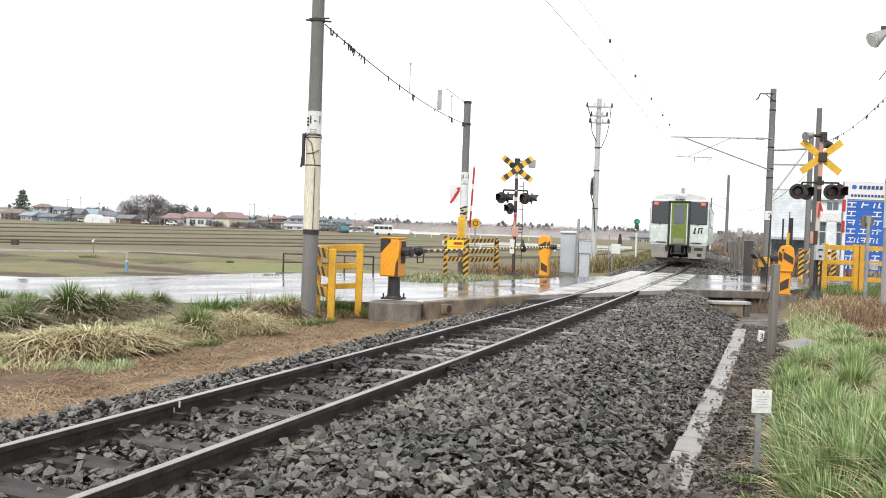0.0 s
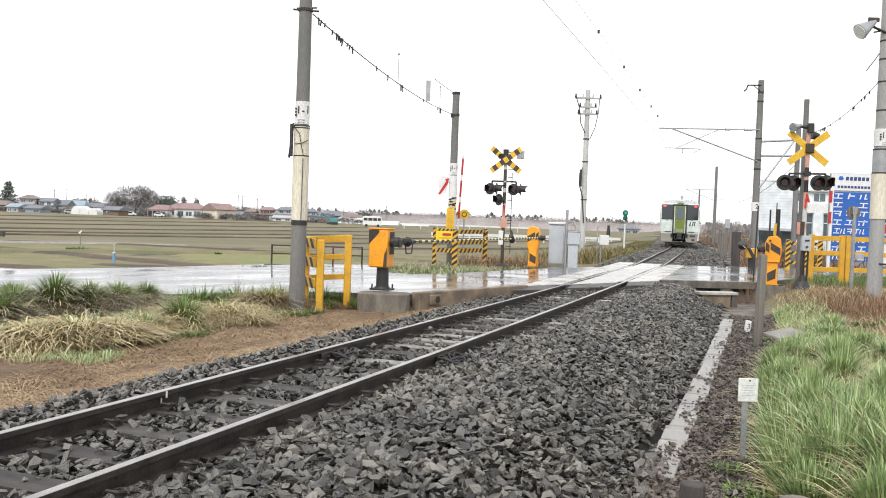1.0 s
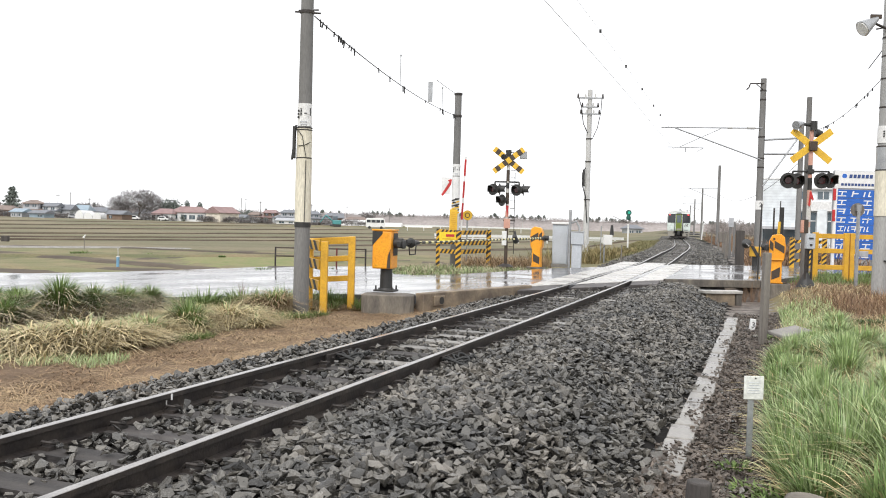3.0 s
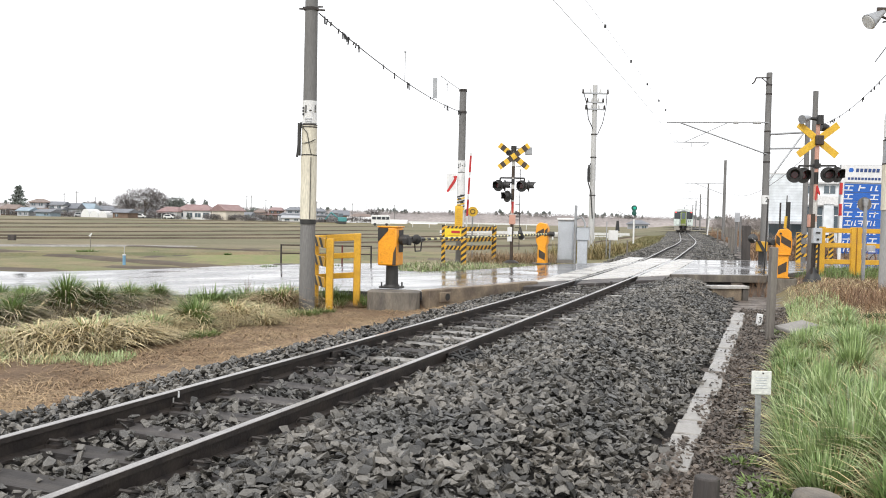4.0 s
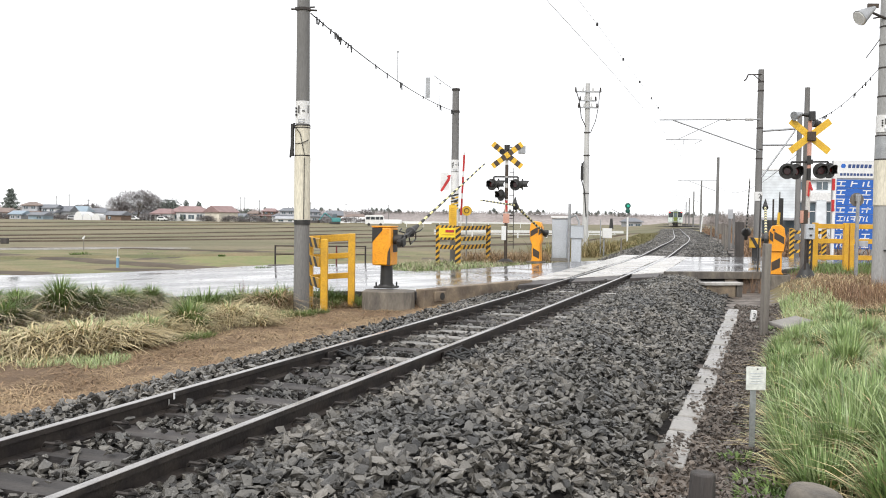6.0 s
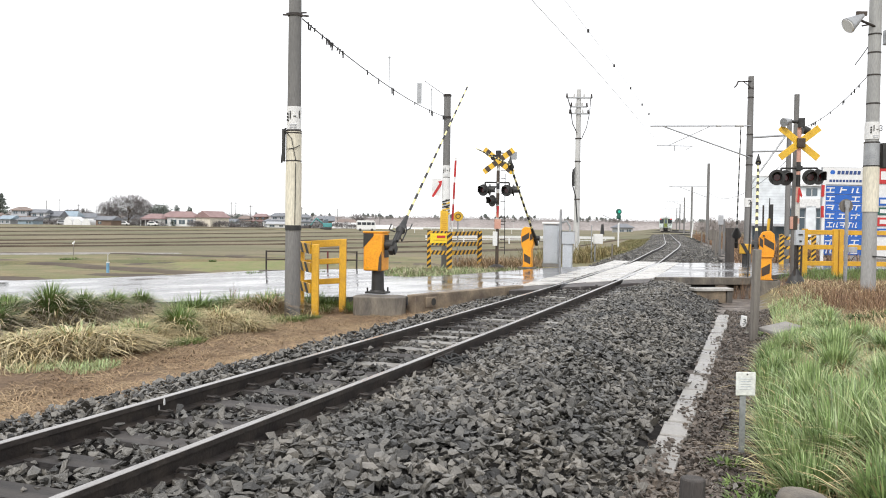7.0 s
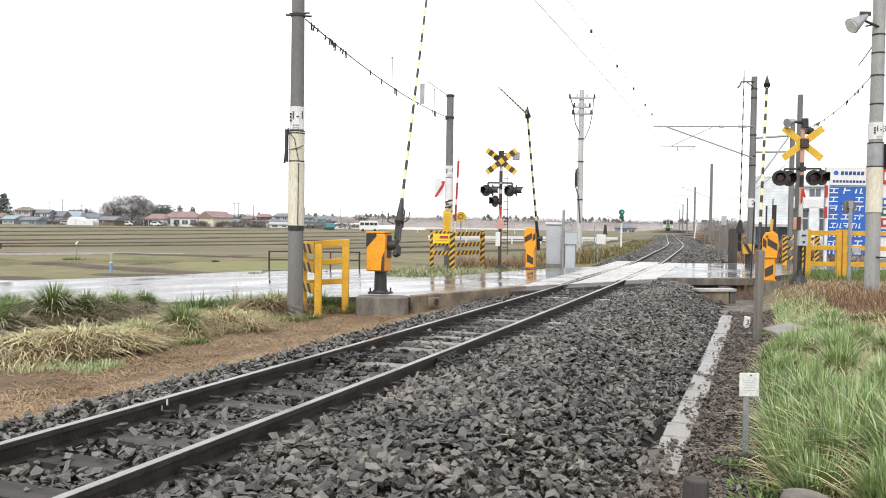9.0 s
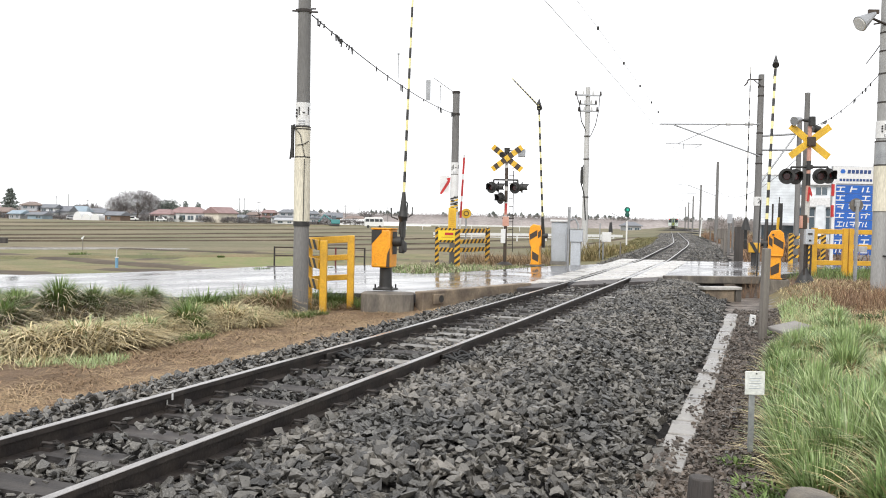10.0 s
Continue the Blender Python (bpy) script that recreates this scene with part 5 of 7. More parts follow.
q = thing("relay_box", 17.2, 52.0, -0.3, 0, "pale grey relay box on a post", "equipment box")
part("box", Form().box((-0.12, 0, 1.4), (0.4, 0.3, 0.62)), WOOD_GREY, q, "", 0.02)
part("post", Form().rod((0.12, 0, 0), (0.12, 0, 1.2), 0.07), POLE_GREY, q)
m3 = thing("marker_stone", 6.16, 16.8, -0.62, 0, "small white marker with a black figure", "marker")
stone = part("stone", Form().box((0, 0, 0.14), (0.10, 0.09, 0.36)), WHITE, m3, "", 0.01, m=pose(0, 0, 0, 0, 7, 0))
writing("3", 0.16, stone, BLACK, pose(0, -0.052, 0.2, 90, 0, 0))
ws = thing("notice_plate", 2.46, 6.6, -0.28, 0, "small white notice plate on a short steel post", "sign")
part("post", Form().box((-0.015, 0.015, 0.2), (0.045, 0.015, 0.55)), GALV, ws, "grey steel strip post", 0.003)
pl = part("plate", Form().box((0, 0, 0.47), (0.155, 0.008, 0.185)), PAPER, ws, "white plate with faint print", 0.004)
for i in range(5):
    part("print_line", Form().box((0.0, -0.0055, 0.43 + i * 0.02), (0.10 - 0.02 * (i % 2), 0.003, 0.004)), GREY_BOX, pl)
part("screw", Form().rod((0.01, -0.004, 0.545), (0.01, -0.009, 0.545), 0.006, n=8), STEEL_DARK, pl)
st = thing("old_stump", 1.74, 5.6, -0.62, 0, "mossy rotten stump of a post", "stump")
part("stump", Form().rod((0, 0, 0), (0.01, 0, 0.36), 0.10, 0.085, 7), WOOD_DARK, st, "", 0.012)
lump = tagged(part("concrete_lump", Form().rod((0, 0, -0.4), (0, 0, 0.0), 0.19, 0.15, 11), CONCRETE_DARK, bevel=0.05, m=pose(2.07, 4.62, -0.055, 4, 6, 0)),
              "rounded old concrete lump in the grass", "concrete lump")
sl_ = tagged(part("concrete_slab", Form().box((0, 0, 0), (0.62, 0.42, 0.07)), CONCRETE, bevel=0.02, m=pose(5.95, 14.4, -0.27, 6, -8, 22)),
             "broken pale concrete slab lying in grass", "slab")
wb = thing("white_box", 8.05, 41.5, -0.5, 0, "white equipment box on a thin post among reeds", "equipment box")
part("box", Form().box((0, 0, 1.38), (0.42, 0.3, 0.48)), WHITE, wb, "", 0.015)
part("post", Form().rod((-0.15, 0, 0), (-0.15, 0, 1.2), 0.04).rod((-0.3, 0.1, 0), (-0.3, 0.1, 2.05), 0.025), GALV, wb)
part("bell", Form().rod((0.2, 0, 1.6), (0.2, 0, 2.1), 0.11, 0.06, 10), BLACK, wb)
kp = thing("stake", 8.75, 41.5, -0.5, 0, "thin grey stake in the verge", "post")
part("stake", Form().rod((0, 0, 0), (0, 0, 1.15), 0.035), WOOD_GREY, kp)
sgn = thing("railway_signal", 15.25, 70.0, -0.4, 0, "railway signal showing green beside the track", "signal")
part("post", Form().rod((0, 0, 0), (0, 0, 2.3), 0.07), WHITE, sgn)
hd = part("head", Form().rod((0, 0, 2.65), (0, 0, 3.3), 0.14, n=12).rod((0, -0.02, 3.2), (0, 0.02, 3.2), 0.24, n=18).rod((0, -0.02, 2.78), (0, 0.02, 2.78), 0.2, n=18), GREEN_DARK, sgn, "dark green signal head")
part("lens", Form().rod((0, -0.18, 3.2), (0, -0.13, 3.2), 0.11, n=14), LENS_GREEN, hd, "lit green lens")
part("lens", Form().rod((0, -0.18, 2.78), (0, -0.13, 2.78), 0.09, n=14), GREEN_DARK, hd, "dark lens")
part("cantilever", Form().rod((0, 0, 2.3), (-1.3, 0, 2.9), 0.02), STEEL_DARK, sgn)
bp_ = thing("hydrant_post", -16.6, 43.6, -1.28, 0, "pale blue valve post with a white cap", "post")
part("post", Form().rod((0, 0, 0), (0, 0, 0.56), 0.075, n=14), BLUE_POST, bp_)
part("cap", Form().rod((0, 0, 0.56), (0, 0, 0.61), 0.09, n=14), WHITE, bp_)
part("rod", Form().rod((0, 0, 0.6), (0, 0, 0.98), 0.018).rod((0, 0, 0.94), (0, 0, 1.02), 0.03), DIRTY_WHITE, bp_)
for px_, pz_, py_, label in ((-26.5, -0.95, 63, "white plastic bag on a stake"), (-38.0, -1.0, 74, "dark crate at the field edge")):
    q = thing("field_stake" if "bag" in label else "crate", px_, py_, pz_ - 0.2, 0, label + " in the field", "stake" if "bag" in label else "crate")
    if "bag" in label:
        part("stake", Form().rod((0, 0, 0), (0, 0, 0.9), 0.025), WOOD_GREY, q)
        part("bag", Form().rod((-0.06, 0, 0.85), (0.09, 0, 1.08), 0.09, 0.03, 7), WHITE, q)
    else:
        part("crate", Form().box((0, 0, 0.35), (0.6, 0.4, 0.5)), WOOD_DARK, q, "", 0.04)

# ---- fields and what stands far off ----
def ridge(name, a, b, height, width, material, label):
    a, b = Vector((*a, 0)), Vector((*b, 0))
    w = (b - a).normalized()
    s = Vector((-w.y, w.x, 0))
    f = Form()
    k = 40
    for i in range(k + 1):
        p = a.lerp(b, i / k)
        g = float(ground_z(p.x, p.y))
        hh = height * (1 + 0.25 * noise.noise((p.x * 0.3, p.y * 0.3, 1))) * min(1, 0.15 + 6 * (i / k) * (1 - i / k))
        wl, wr = (width * (1 + 0.6 * noise.noise((p.x * 0.4, p.y * 0.4, o_))) for o_ in (5, 9))
        for u, z in ((-wl, -0.1), (-wl * 0.35, hh), (wr * 0.35, hh), (wr, -0.1)):
            q = p + s * u
            f.v.append((q.x, q.y, g + z))
        if i:
            o = (i - 1) * 4
            f.f += [(o + j, o + j + 1, o + 5 + j, o + 4 + j) for j in range(3)]
    return tagged(part(name, f, material), label, "", "", "structure")


for (ax, ay), (bx, by) in (((-43.9, 84.2), (-18, 111)), ((-54.8, 105.2), (-24.1, 148.6)), ((-65.4, 125.6), (-29.4, 180.8)), ((-77, 147.8), (-36.1, 222)), ((-13.3, 89.6), (-5.6, 99.8)), ((-93.6, 180), (-45, 265)), ((-49, 94), (-20.5, 126)), ((-8, 76), (6, 93)), ((0, 112), (14, 134)), ((-12, 116), (4, 138)), ((4, 88), (16, 104))):
    dx, dy = bx - ax, by - ay
    g_ = 0.5 if ax < -15 else 0.0
    e_ = 0.55 if g_ else 1.0
    ridge("field_ridge", (ax - dx * g_, ay - dy * g_), (bx + dx * e_, by + dy * e_), 0.17, 0.5, RIDGE, "dark earth ridge between stubble fields")
ridge("field_path", (-58, 50), (-22, 74.0), 0.10, 1.6, CONCRETE, "pale farm track along the field")
ridge("green_bank", (-75, 160), (10, 300), 0.22, 2.6, GRASS_GROUND, "grassy bank between fields")
ridge("grass_strip", (-40, 50), (-13, 38.5), 0.06, 2.2, FIELD_GRASS, "olive grass strip along the road")
ridge("soil_bank", (-30, 72), (-4, 62), 0.08, 1.2, RIDGE, "dark bank of bare earth by the field")
ridge("soil_bank", (-42, 66), (-7, 39.5), 0.10, 1.5, RIDGE, "dark bank of bare earth by the field")
ridge("green_bank", (-36, 45), (-6, 66), 0.15, 1.8, GRASS_GROUND, "grassy bank between fields")


def hip_roof(w, dp, e, h, hip, c=(0, 0)):
    """A roof with eaves at e and ridge at h over a plan of w by dp, hipped by so much at its ends."""
    a, b, r = w / 2 + 0.5, dp / 2 + 0.5, w / 2 + 0.5 - hip
    vs = [(-a, -b, e), (a, -b, e), (a, b, e), (-a, b, e), (-r, 0, h), (r, 0, h), (-a, -b, e - 0.22), (a, -b, e - 0.22), (a, b, e - 0.22), (-a, b, e - 0.22)]
    return Form().add([(x + c[0], y + c[1], z) for x, y, z in vs],
                      [(0, 1, 5, 4), (2, 3, 4, 5), (1, 2, 5), (3, 0, 4), (6, 7, 1, 0), (7, 8, 2, 1), (8, 9, 3, 2), (9, 6, 0, 3), (9, 8, 7, 6)])


def house_window(g, x, y, z, w, h):
    wd = part("window", Form().box((x, y, z), (w, 0.08, h)), WINDOW_BLUE, g, "dark house window")
    part("frame", Form().box((x, y - 0.05, z), (0.09, 0.05, h)).box((x, y - 0.05, z + h / 2), (w, 0.06, 0.08)), WALL_WHITE, wd)


def village_house(x, y, w, dp, h, wall, roof, rz, label, hip=0.0, upper=0.0, porch=False):
    """A farm house; upper is the share of its width that a second storey takes."""
    g = thing("house", x, y, 0.0, rz, label, "house", "village houses")
    r_ = random.Random(int(x * 7))
    z0 = float(ground_z(x, y)) - 0.3
    e = 2.5 if upper else h * 0.62
    part("wall", Form().box((0, 0, (z0 + e) / 2), (w, dp, e - z0)), wall, g)
    part("roof", hip_roof(w, dp, e, 3.5 if upper else h, hip), roof, g)
    if not hip:
        for s in (-1, 1):
            part("gable", Form().prism([(-dp / 2, e - 0.1), (dp / 2, e - 0.1), (0, (3.5 if upper else h) - 0.25)], s * w / 2 - 0.05, s * w / 2 + 0.05, 0), wall, g)
    k = max(2, int(w / 2.6))
    for i in range(k):
        if r_.random() < 0.8:
            house_window(g, (-0.5 + (i + 0.5) / k) * w * 0.94, -dp / 2 - 0.03, e * 0.48, w / k * r_.uniform(0.35, 0.7), e * r_.uniform(0.4, 0.6))
    if upper:
        uw, ux = w * upper, r_.uniform(-0.5, 0.5) * w * (1 - upper)
        part("upper_wall", Form().box((ux, 0.3, (2.5 + h - 1.2) / 2), (uw, dp - 1.6, h - 1.2 - 2.5)), wall, g)
        part("upper_roof", hip_roof(uw, dp - 1.4, h - 1.2, h, hip, (ux, 0.3)), roof, g)
        for i in (-1, 1):
            house_window(g, ux + i * uw * 0.24, -dp / 2 + 1.05, h - 2.0, uw * 0.24, 0.9)
    if porch:
        part("porch_roof", Form().prism([(-w * 0.46, 2.1), (w * 0.1, 2.1), (w * 0.1, 2.25), (-w * 0.46, 2.25)], -dp / 2 - 1.8, -dp / 2), roof, g)
        for u in (-0.45, -0.18, 0.09):
            part("porch_post", Form().box((u * w, -dp / 2 - 1.7, 1.05), (0.15, 0.15, 2.1)), WALL_WHITE, g)
    return g


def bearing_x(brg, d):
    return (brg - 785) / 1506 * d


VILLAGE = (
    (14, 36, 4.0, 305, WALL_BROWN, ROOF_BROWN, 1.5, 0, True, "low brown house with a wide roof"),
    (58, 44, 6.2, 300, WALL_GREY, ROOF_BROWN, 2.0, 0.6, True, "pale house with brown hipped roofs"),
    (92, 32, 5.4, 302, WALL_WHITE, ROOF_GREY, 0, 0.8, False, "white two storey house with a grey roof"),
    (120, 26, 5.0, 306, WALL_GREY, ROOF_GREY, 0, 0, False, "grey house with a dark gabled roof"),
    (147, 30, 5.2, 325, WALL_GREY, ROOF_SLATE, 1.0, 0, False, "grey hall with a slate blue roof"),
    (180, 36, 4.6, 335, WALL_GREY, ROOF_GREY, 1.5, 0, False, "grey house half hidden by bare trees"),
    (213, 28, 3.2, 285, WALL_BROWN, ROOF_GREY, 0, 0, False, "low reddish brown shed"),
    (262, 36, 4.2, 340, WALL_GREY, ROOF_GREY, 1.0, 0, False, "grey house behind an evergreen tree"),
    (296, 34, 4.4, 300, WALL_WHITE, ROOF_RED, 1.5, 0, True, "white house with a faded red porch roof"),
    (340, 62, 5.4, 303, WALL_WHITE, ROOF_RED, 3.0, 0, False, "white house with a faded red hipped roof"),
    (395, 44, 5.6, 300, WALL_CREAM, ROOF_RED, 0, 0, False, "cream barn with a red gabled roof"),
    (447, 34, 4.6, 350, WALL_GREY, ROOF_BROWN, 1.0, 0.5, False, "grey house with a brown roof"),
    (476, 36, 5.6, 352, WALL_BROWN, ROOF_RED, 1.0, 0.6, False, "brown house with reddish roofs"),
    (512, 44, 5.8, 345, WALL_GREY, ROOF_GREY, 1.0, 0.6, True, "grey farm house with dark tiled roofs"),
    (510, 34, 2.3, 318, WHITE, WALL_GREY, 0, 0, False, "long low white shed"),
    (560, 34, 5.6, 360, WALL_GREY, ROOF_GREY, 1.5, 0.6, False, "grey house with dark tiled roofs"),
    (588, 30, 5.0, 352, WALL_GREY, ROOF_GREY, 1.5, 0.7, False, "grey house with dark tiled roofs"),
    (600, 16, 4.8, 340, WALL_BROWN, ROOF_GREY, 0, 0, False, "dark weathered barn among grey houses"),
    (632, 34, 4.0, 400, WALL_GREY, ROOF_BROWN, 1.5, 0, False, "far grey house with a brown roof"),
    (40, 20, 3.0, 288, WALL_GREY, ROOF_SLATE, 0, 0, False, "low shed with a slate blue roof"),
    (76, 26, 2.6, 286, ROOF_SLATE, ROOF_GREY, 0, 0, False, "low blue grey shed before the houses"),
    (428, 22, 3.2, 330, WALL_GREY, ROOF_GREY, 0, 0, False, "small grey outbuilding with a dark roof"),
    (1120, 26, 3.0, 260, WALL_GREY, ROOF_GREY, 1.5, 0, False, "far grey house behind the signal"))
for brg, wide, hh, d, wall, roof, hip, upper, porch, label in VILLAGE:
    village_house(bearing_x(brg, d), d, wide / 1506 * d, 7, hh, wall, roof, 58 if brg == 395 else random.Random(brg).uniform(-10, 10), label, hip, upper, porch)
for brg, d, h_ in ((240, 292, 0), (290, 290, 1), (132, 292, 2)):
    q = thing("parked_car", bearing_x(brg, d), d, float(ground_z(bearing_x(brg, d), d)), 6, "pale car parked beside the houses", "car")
    part("body", Form().prism([(-1.7, 0.35), (1.7, 0.35), (1.75, 0.85), (1.0, 0.95), (0.5, 1.5), (-1.2, 1.5), (-1.7, 0.95)], -0.75, 0.75), WHITE if h_ != 2 else WALL_GREY, q, "", 0.08)
    part("windows", Form().prism([(-1.3, 0.98), (0.75, 0.98), (0.4, 1.42), (-1.1, 1.42)], -0.765, 0.765), WINDOW, q)
    for u in (-1.05, 1.05):
        part("wheel", Form().rod((u, -0.78, 0.3), (u, -0.58, 0.3), 0.3, n=12), BLACK, q)

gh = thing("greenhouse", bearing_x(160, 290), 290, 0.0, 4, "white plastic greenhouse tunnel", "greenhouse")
for i in range(3):
    part("tunnel", Form().prism([(-1.4 + i * 2.9 + 1.4 * math.cos(a), 2.9 * math.sin(a) if i == 0 else 2.3 * math.sin(a)) for a in [math.pi * k / 10 for k in range(11)]], -6, 6), WHITE, gh)
for x0, x1, y0, hh in ((-37, -25, 322, 2.2), (-25, -15, 318, 1.5), (-14, -4, 330, 0.9)):
    q = thing("greenhouse", x0, y0, 0.05, 0, "long low row of white plastic tunnels", "greenhouse")
    for i in range(3):
        part("tunnel", Form().prism([(4 * i + 2 + 1.9 * math.cos(a), hh * math.sin(a)) for a in [math.pi * j / 8 for j in range(9)]], 0, x1 - x0), WHITE, q, m=pose(0, 0, 0, 0, 0, -90))
road_rail = thing("guard_rail", -7.5, 205, -0.1, 8, "long thin white guard rail along a far road", "guard rail")
part("beam", Form().box((15, 0, 1.1), (34, 0.1, 0.35)), WHITE, road_rail)
for i in range(9):
    part("post", Form().box((i * 4.0 - 1, 0.1, 0.5), (0.12, 0.12, 1.3)), WHITE, road_rail)
gd = thing("guard_rail", 3.3, 122.0, -1.02, 28, "white roadside guard rail across the fields", "guard rail")
for i in range(13):
    part("post", Form().box((i * 2.6 - 4, 0, 0.5), (0.16, 0.16, 1.2)), WHITE, gd)
part("beam", Form().box((12, 0, 0.95), (34, 0.1, 0.4)), WHITE, gd)
part("beam", Form().box((12, 0, 0.55), (34, 0.08, 0.12)), WHITE, gd)

van = thing("minibus", -17.2, 217.6, -0.15, 4, "white minibus parked on the field road", "van")
part("body", Form().prism([(-2.4, 0.4), (2.4, 0.4), (2.5, 1.4), (2.25, 2.5), (1.9, 2.75), (-2.3, 2.75), (-2.5, 2.3)], -0.95, 0.95), WHITE, van, "", 0.08)
for i, (a, b) in enumerate(((-2.2, -1.2), (-1.05, 0.05), (0.2, 1.2), (1.35, 2.15))):
    part("window", Form().box(((a + b) / 2, -0.96, 1.95), (b - a, 0.04, 0.7)), WINDOW, van)
for x in (-1.5, 1.5):
    part("wheel", Form().rod((x, -0.98, 0.35), (x, -0.75, 0.35), 0.36, n=16), BLACK, van)
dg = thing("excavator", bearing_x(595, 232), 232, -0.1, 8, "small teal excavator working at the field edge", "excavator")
part("tracks", Form().box((0, 0, 0.35), (3.0, 2.0, 0.7)), BLACK, dg, "", 0.2)
part("body", Form().box((0.4, 0, 1.35), (2.4, 1.9, 1.2)), TEAL, dg, "", 0.15)
part("cab", Form().box((0.0, -0.3, 2.4), (1.2, 1.2, 1.2)), WINDOW_BLUE, dg, "", 0.08)
part("boom", Form().rod((-0.6, 0, 1.6), (-2.6, 0, 3.2), 0.16).rod((-2.6, 0, 3.2), (-4.2, 0, 1.2), 0.13), TEAL, dg)
part("bucket", Form().box((-4.3, 0, 0.9), (0.7, 0.7, 0.7)), STEEL_DARK, dg, "", 0.1)


# ---- plants and stones, many of a kind ----
def bulk(name, verts, tris, material, label, category):
    me = bpy.data.meshes.new(name)
    me.vertices.add(len(verts))
    me.vertices.foreach_set("co", np.asarray(verts, np.float32).ravel())
    me.loops.add(tris.size)
    me.loops.foreach_set("vertex_index", tris.astype(np.int32).ravel())
    me.polygons.add(len(tris))
    me.polygons.foreach_set("loop_start", np.arange(0, tris.size, 3, dtype=np.int32))
    me.update(calc_edges=True)
    me.validate()
    me.materials.append(material)
    if category == "ballast":
        me.shade_flat()
    return tagged(new(name, me), label, category, "", "stuff")


gen = np.random.default_rng(7)


def stone_kind(seed):
    """One angular broken stone: the hull of a few points on a squared ellipsoid."""
    r_ = random.Random(seed)
    bm = bmesh.new()
    for _ in range(r_.choice((9, 10, 11))):
        d = Vector((r_.gauss(0, 1), r_.gauss(0, 1), r_.gauss(0, 1))).normalized()
        d /= max(abs(d.x), abs(d.y), abs(d.z)) ** 0.6
        bm.verts.new((d.x, d.y, d.z))
    bmesh.ops.convex_hull(bm, input=bm.verts)
    bmesh.ops.delete(bm, geom=[v for v in bm.verts if not v.link_faces], context="VERTS")
    bmesh.ops.triangulate(bm, faces=bm.faces)
    bmesh.ops.recalc_face_normals(bm, faces=bm.faces)
    bm.verts.index_update()
    out = np.array([v.co[:] for v in bm.verts]), np.array([[v.index for v in q.verts] for q in bm.faces])
    bm.free()
    return out


STONE_KINDS = [stone_kind(i) for i in range(28)]


def turned(v, i, j, angle):
    c, s = np.cos(angle)[:, None], np.sin(angle)[:, None]
    v[..., i], v[..., j] = v[..., i] * c - v[..., j] * s, v[..., i] * s + v[..., j] * c


def stones(name, x, y, size, material, label, lift=0.012, spread=(-0.03, 0.055)):
    lift = np.broadcast_to(lift, len(x))
    vs, ts, o = [], [], 0
    which = gen.integers(0, len(STONE_KINDS), len(x))
    for k, (kv, kt) in enumerate(STONE_KINDS):
        ok = which == k
        n = int(ok.sum())
        shape = np.stack([gen.uniform(0.85, 1.25, n), gen.uniform(0.5, 0.9, n), gen.uniform(0.28, 0.6, n)], 1)
        v = kv[None] * (size[ok][:, None] * shape * 0.5)[:, None]
        turned(v, 1, 2, gen.normal(0, 0.5, n))
        turned(v, 0, 2, gen.normal(0, 0.5, n))
        turned(v, 0, 1, gen.uniform(0, 6.28, n))
        v += np.stack([x[ok], y[ok], ground_z(x[ok], y[ok]) + gen.uniform(*spread, n) + lift[ok]], 1)[:, None]
        vs.append(v.reshape(-1, 3))
        ts.append((kt[None] + o + len(kv) * np.arange(n)[:, None, None]).reshape(-1, 3))
        o += n * len(kv)
    return bulk(name, np.concatenate(vs), np.concatenate(ts), material, label, "ballast")


def size_by(y, lo, hi):
    """Stone sizes with many small and few large ones."""
    return lo + (hi - lo) * gen.random(len(y)) ** 1.4


def strip(n_lo, n_hi, y_lo, y_hi, per_m2, power=1.0):
    """Random places in a strip along the track."""
    k = int((n_hi - n_lo) * (y_hi - y_lo) / math.cos(radians(19)) * per_m2)
    y = y_lo + (y_hi - y_lo) * gen.random(k) ** power
    n = gen.uniform(n_lo, n_hi, k)
    hd = np.radians(np.interp(y, LINE_Y, LINE_H))
    return np.interp(y, LINE_Y, LINE_X) + n * np.cos(hd), y - n * np.sin(hd), n


x, y, n = strip(0.64, 3.12, 3.0, 25.0, 640)
ph = (np.interp(y + n * 0.35, LINE_Y, LINE_S) - SLEEPER_S) / 0.617
keep = (n < np.interp(y, [8, 19], [2.98, 3.14]) + gen.normal(0, 0.06, len(x)) + 0.09 * np.sin(y * 2.3) * np.sin(y * 0.9 + 1)) | (y < 7.2)
keep &= (n > 1.02) | (y < 11.5) | (np.abs(ph - np.round(ph)) > 0.2)
x, y, n = x[keep], y[keep], n[keep]
stones("ballast_stones", x, y, size_by(y, 0.05, 0.125), STONE, "angular grey ballast stones on the track shoulder", np.interp(n, [0.64, 0.95], [0.045, 0.012]) - np.where((y > 11.5) & (n < 1.02), 0.035, 0))
x, y, n = strip(-1.85, -0.69, 4.0, 21.0, 480)
ok = n > -1.7 + gen.normal(0, 0.09, len(x))
x, y = x[ok], y[ok]
stones("ballast_stones", x, y, size_by(y, 0.05, 0.105), STONE, "angular grey ballast stones beside the far rail")
x, y, n = strip(-0.47, 0.47, 2.5, 22.0, 430)
ok = y < 21.2 + 1.5 * n
x, y, n = x[ok], y[ok], n[ok]
ph = (np.interp(y + n * 0.35, LINE_Y, LINE_S) - SLEEPER_S) / 0.617
bare = np.abs(ph - np.round(ph)) < 0.17 + 0.05 * np.sin(7.0 * np.round(ph))
keep = ~bare | (gen.random(len(x)) < 0.12)
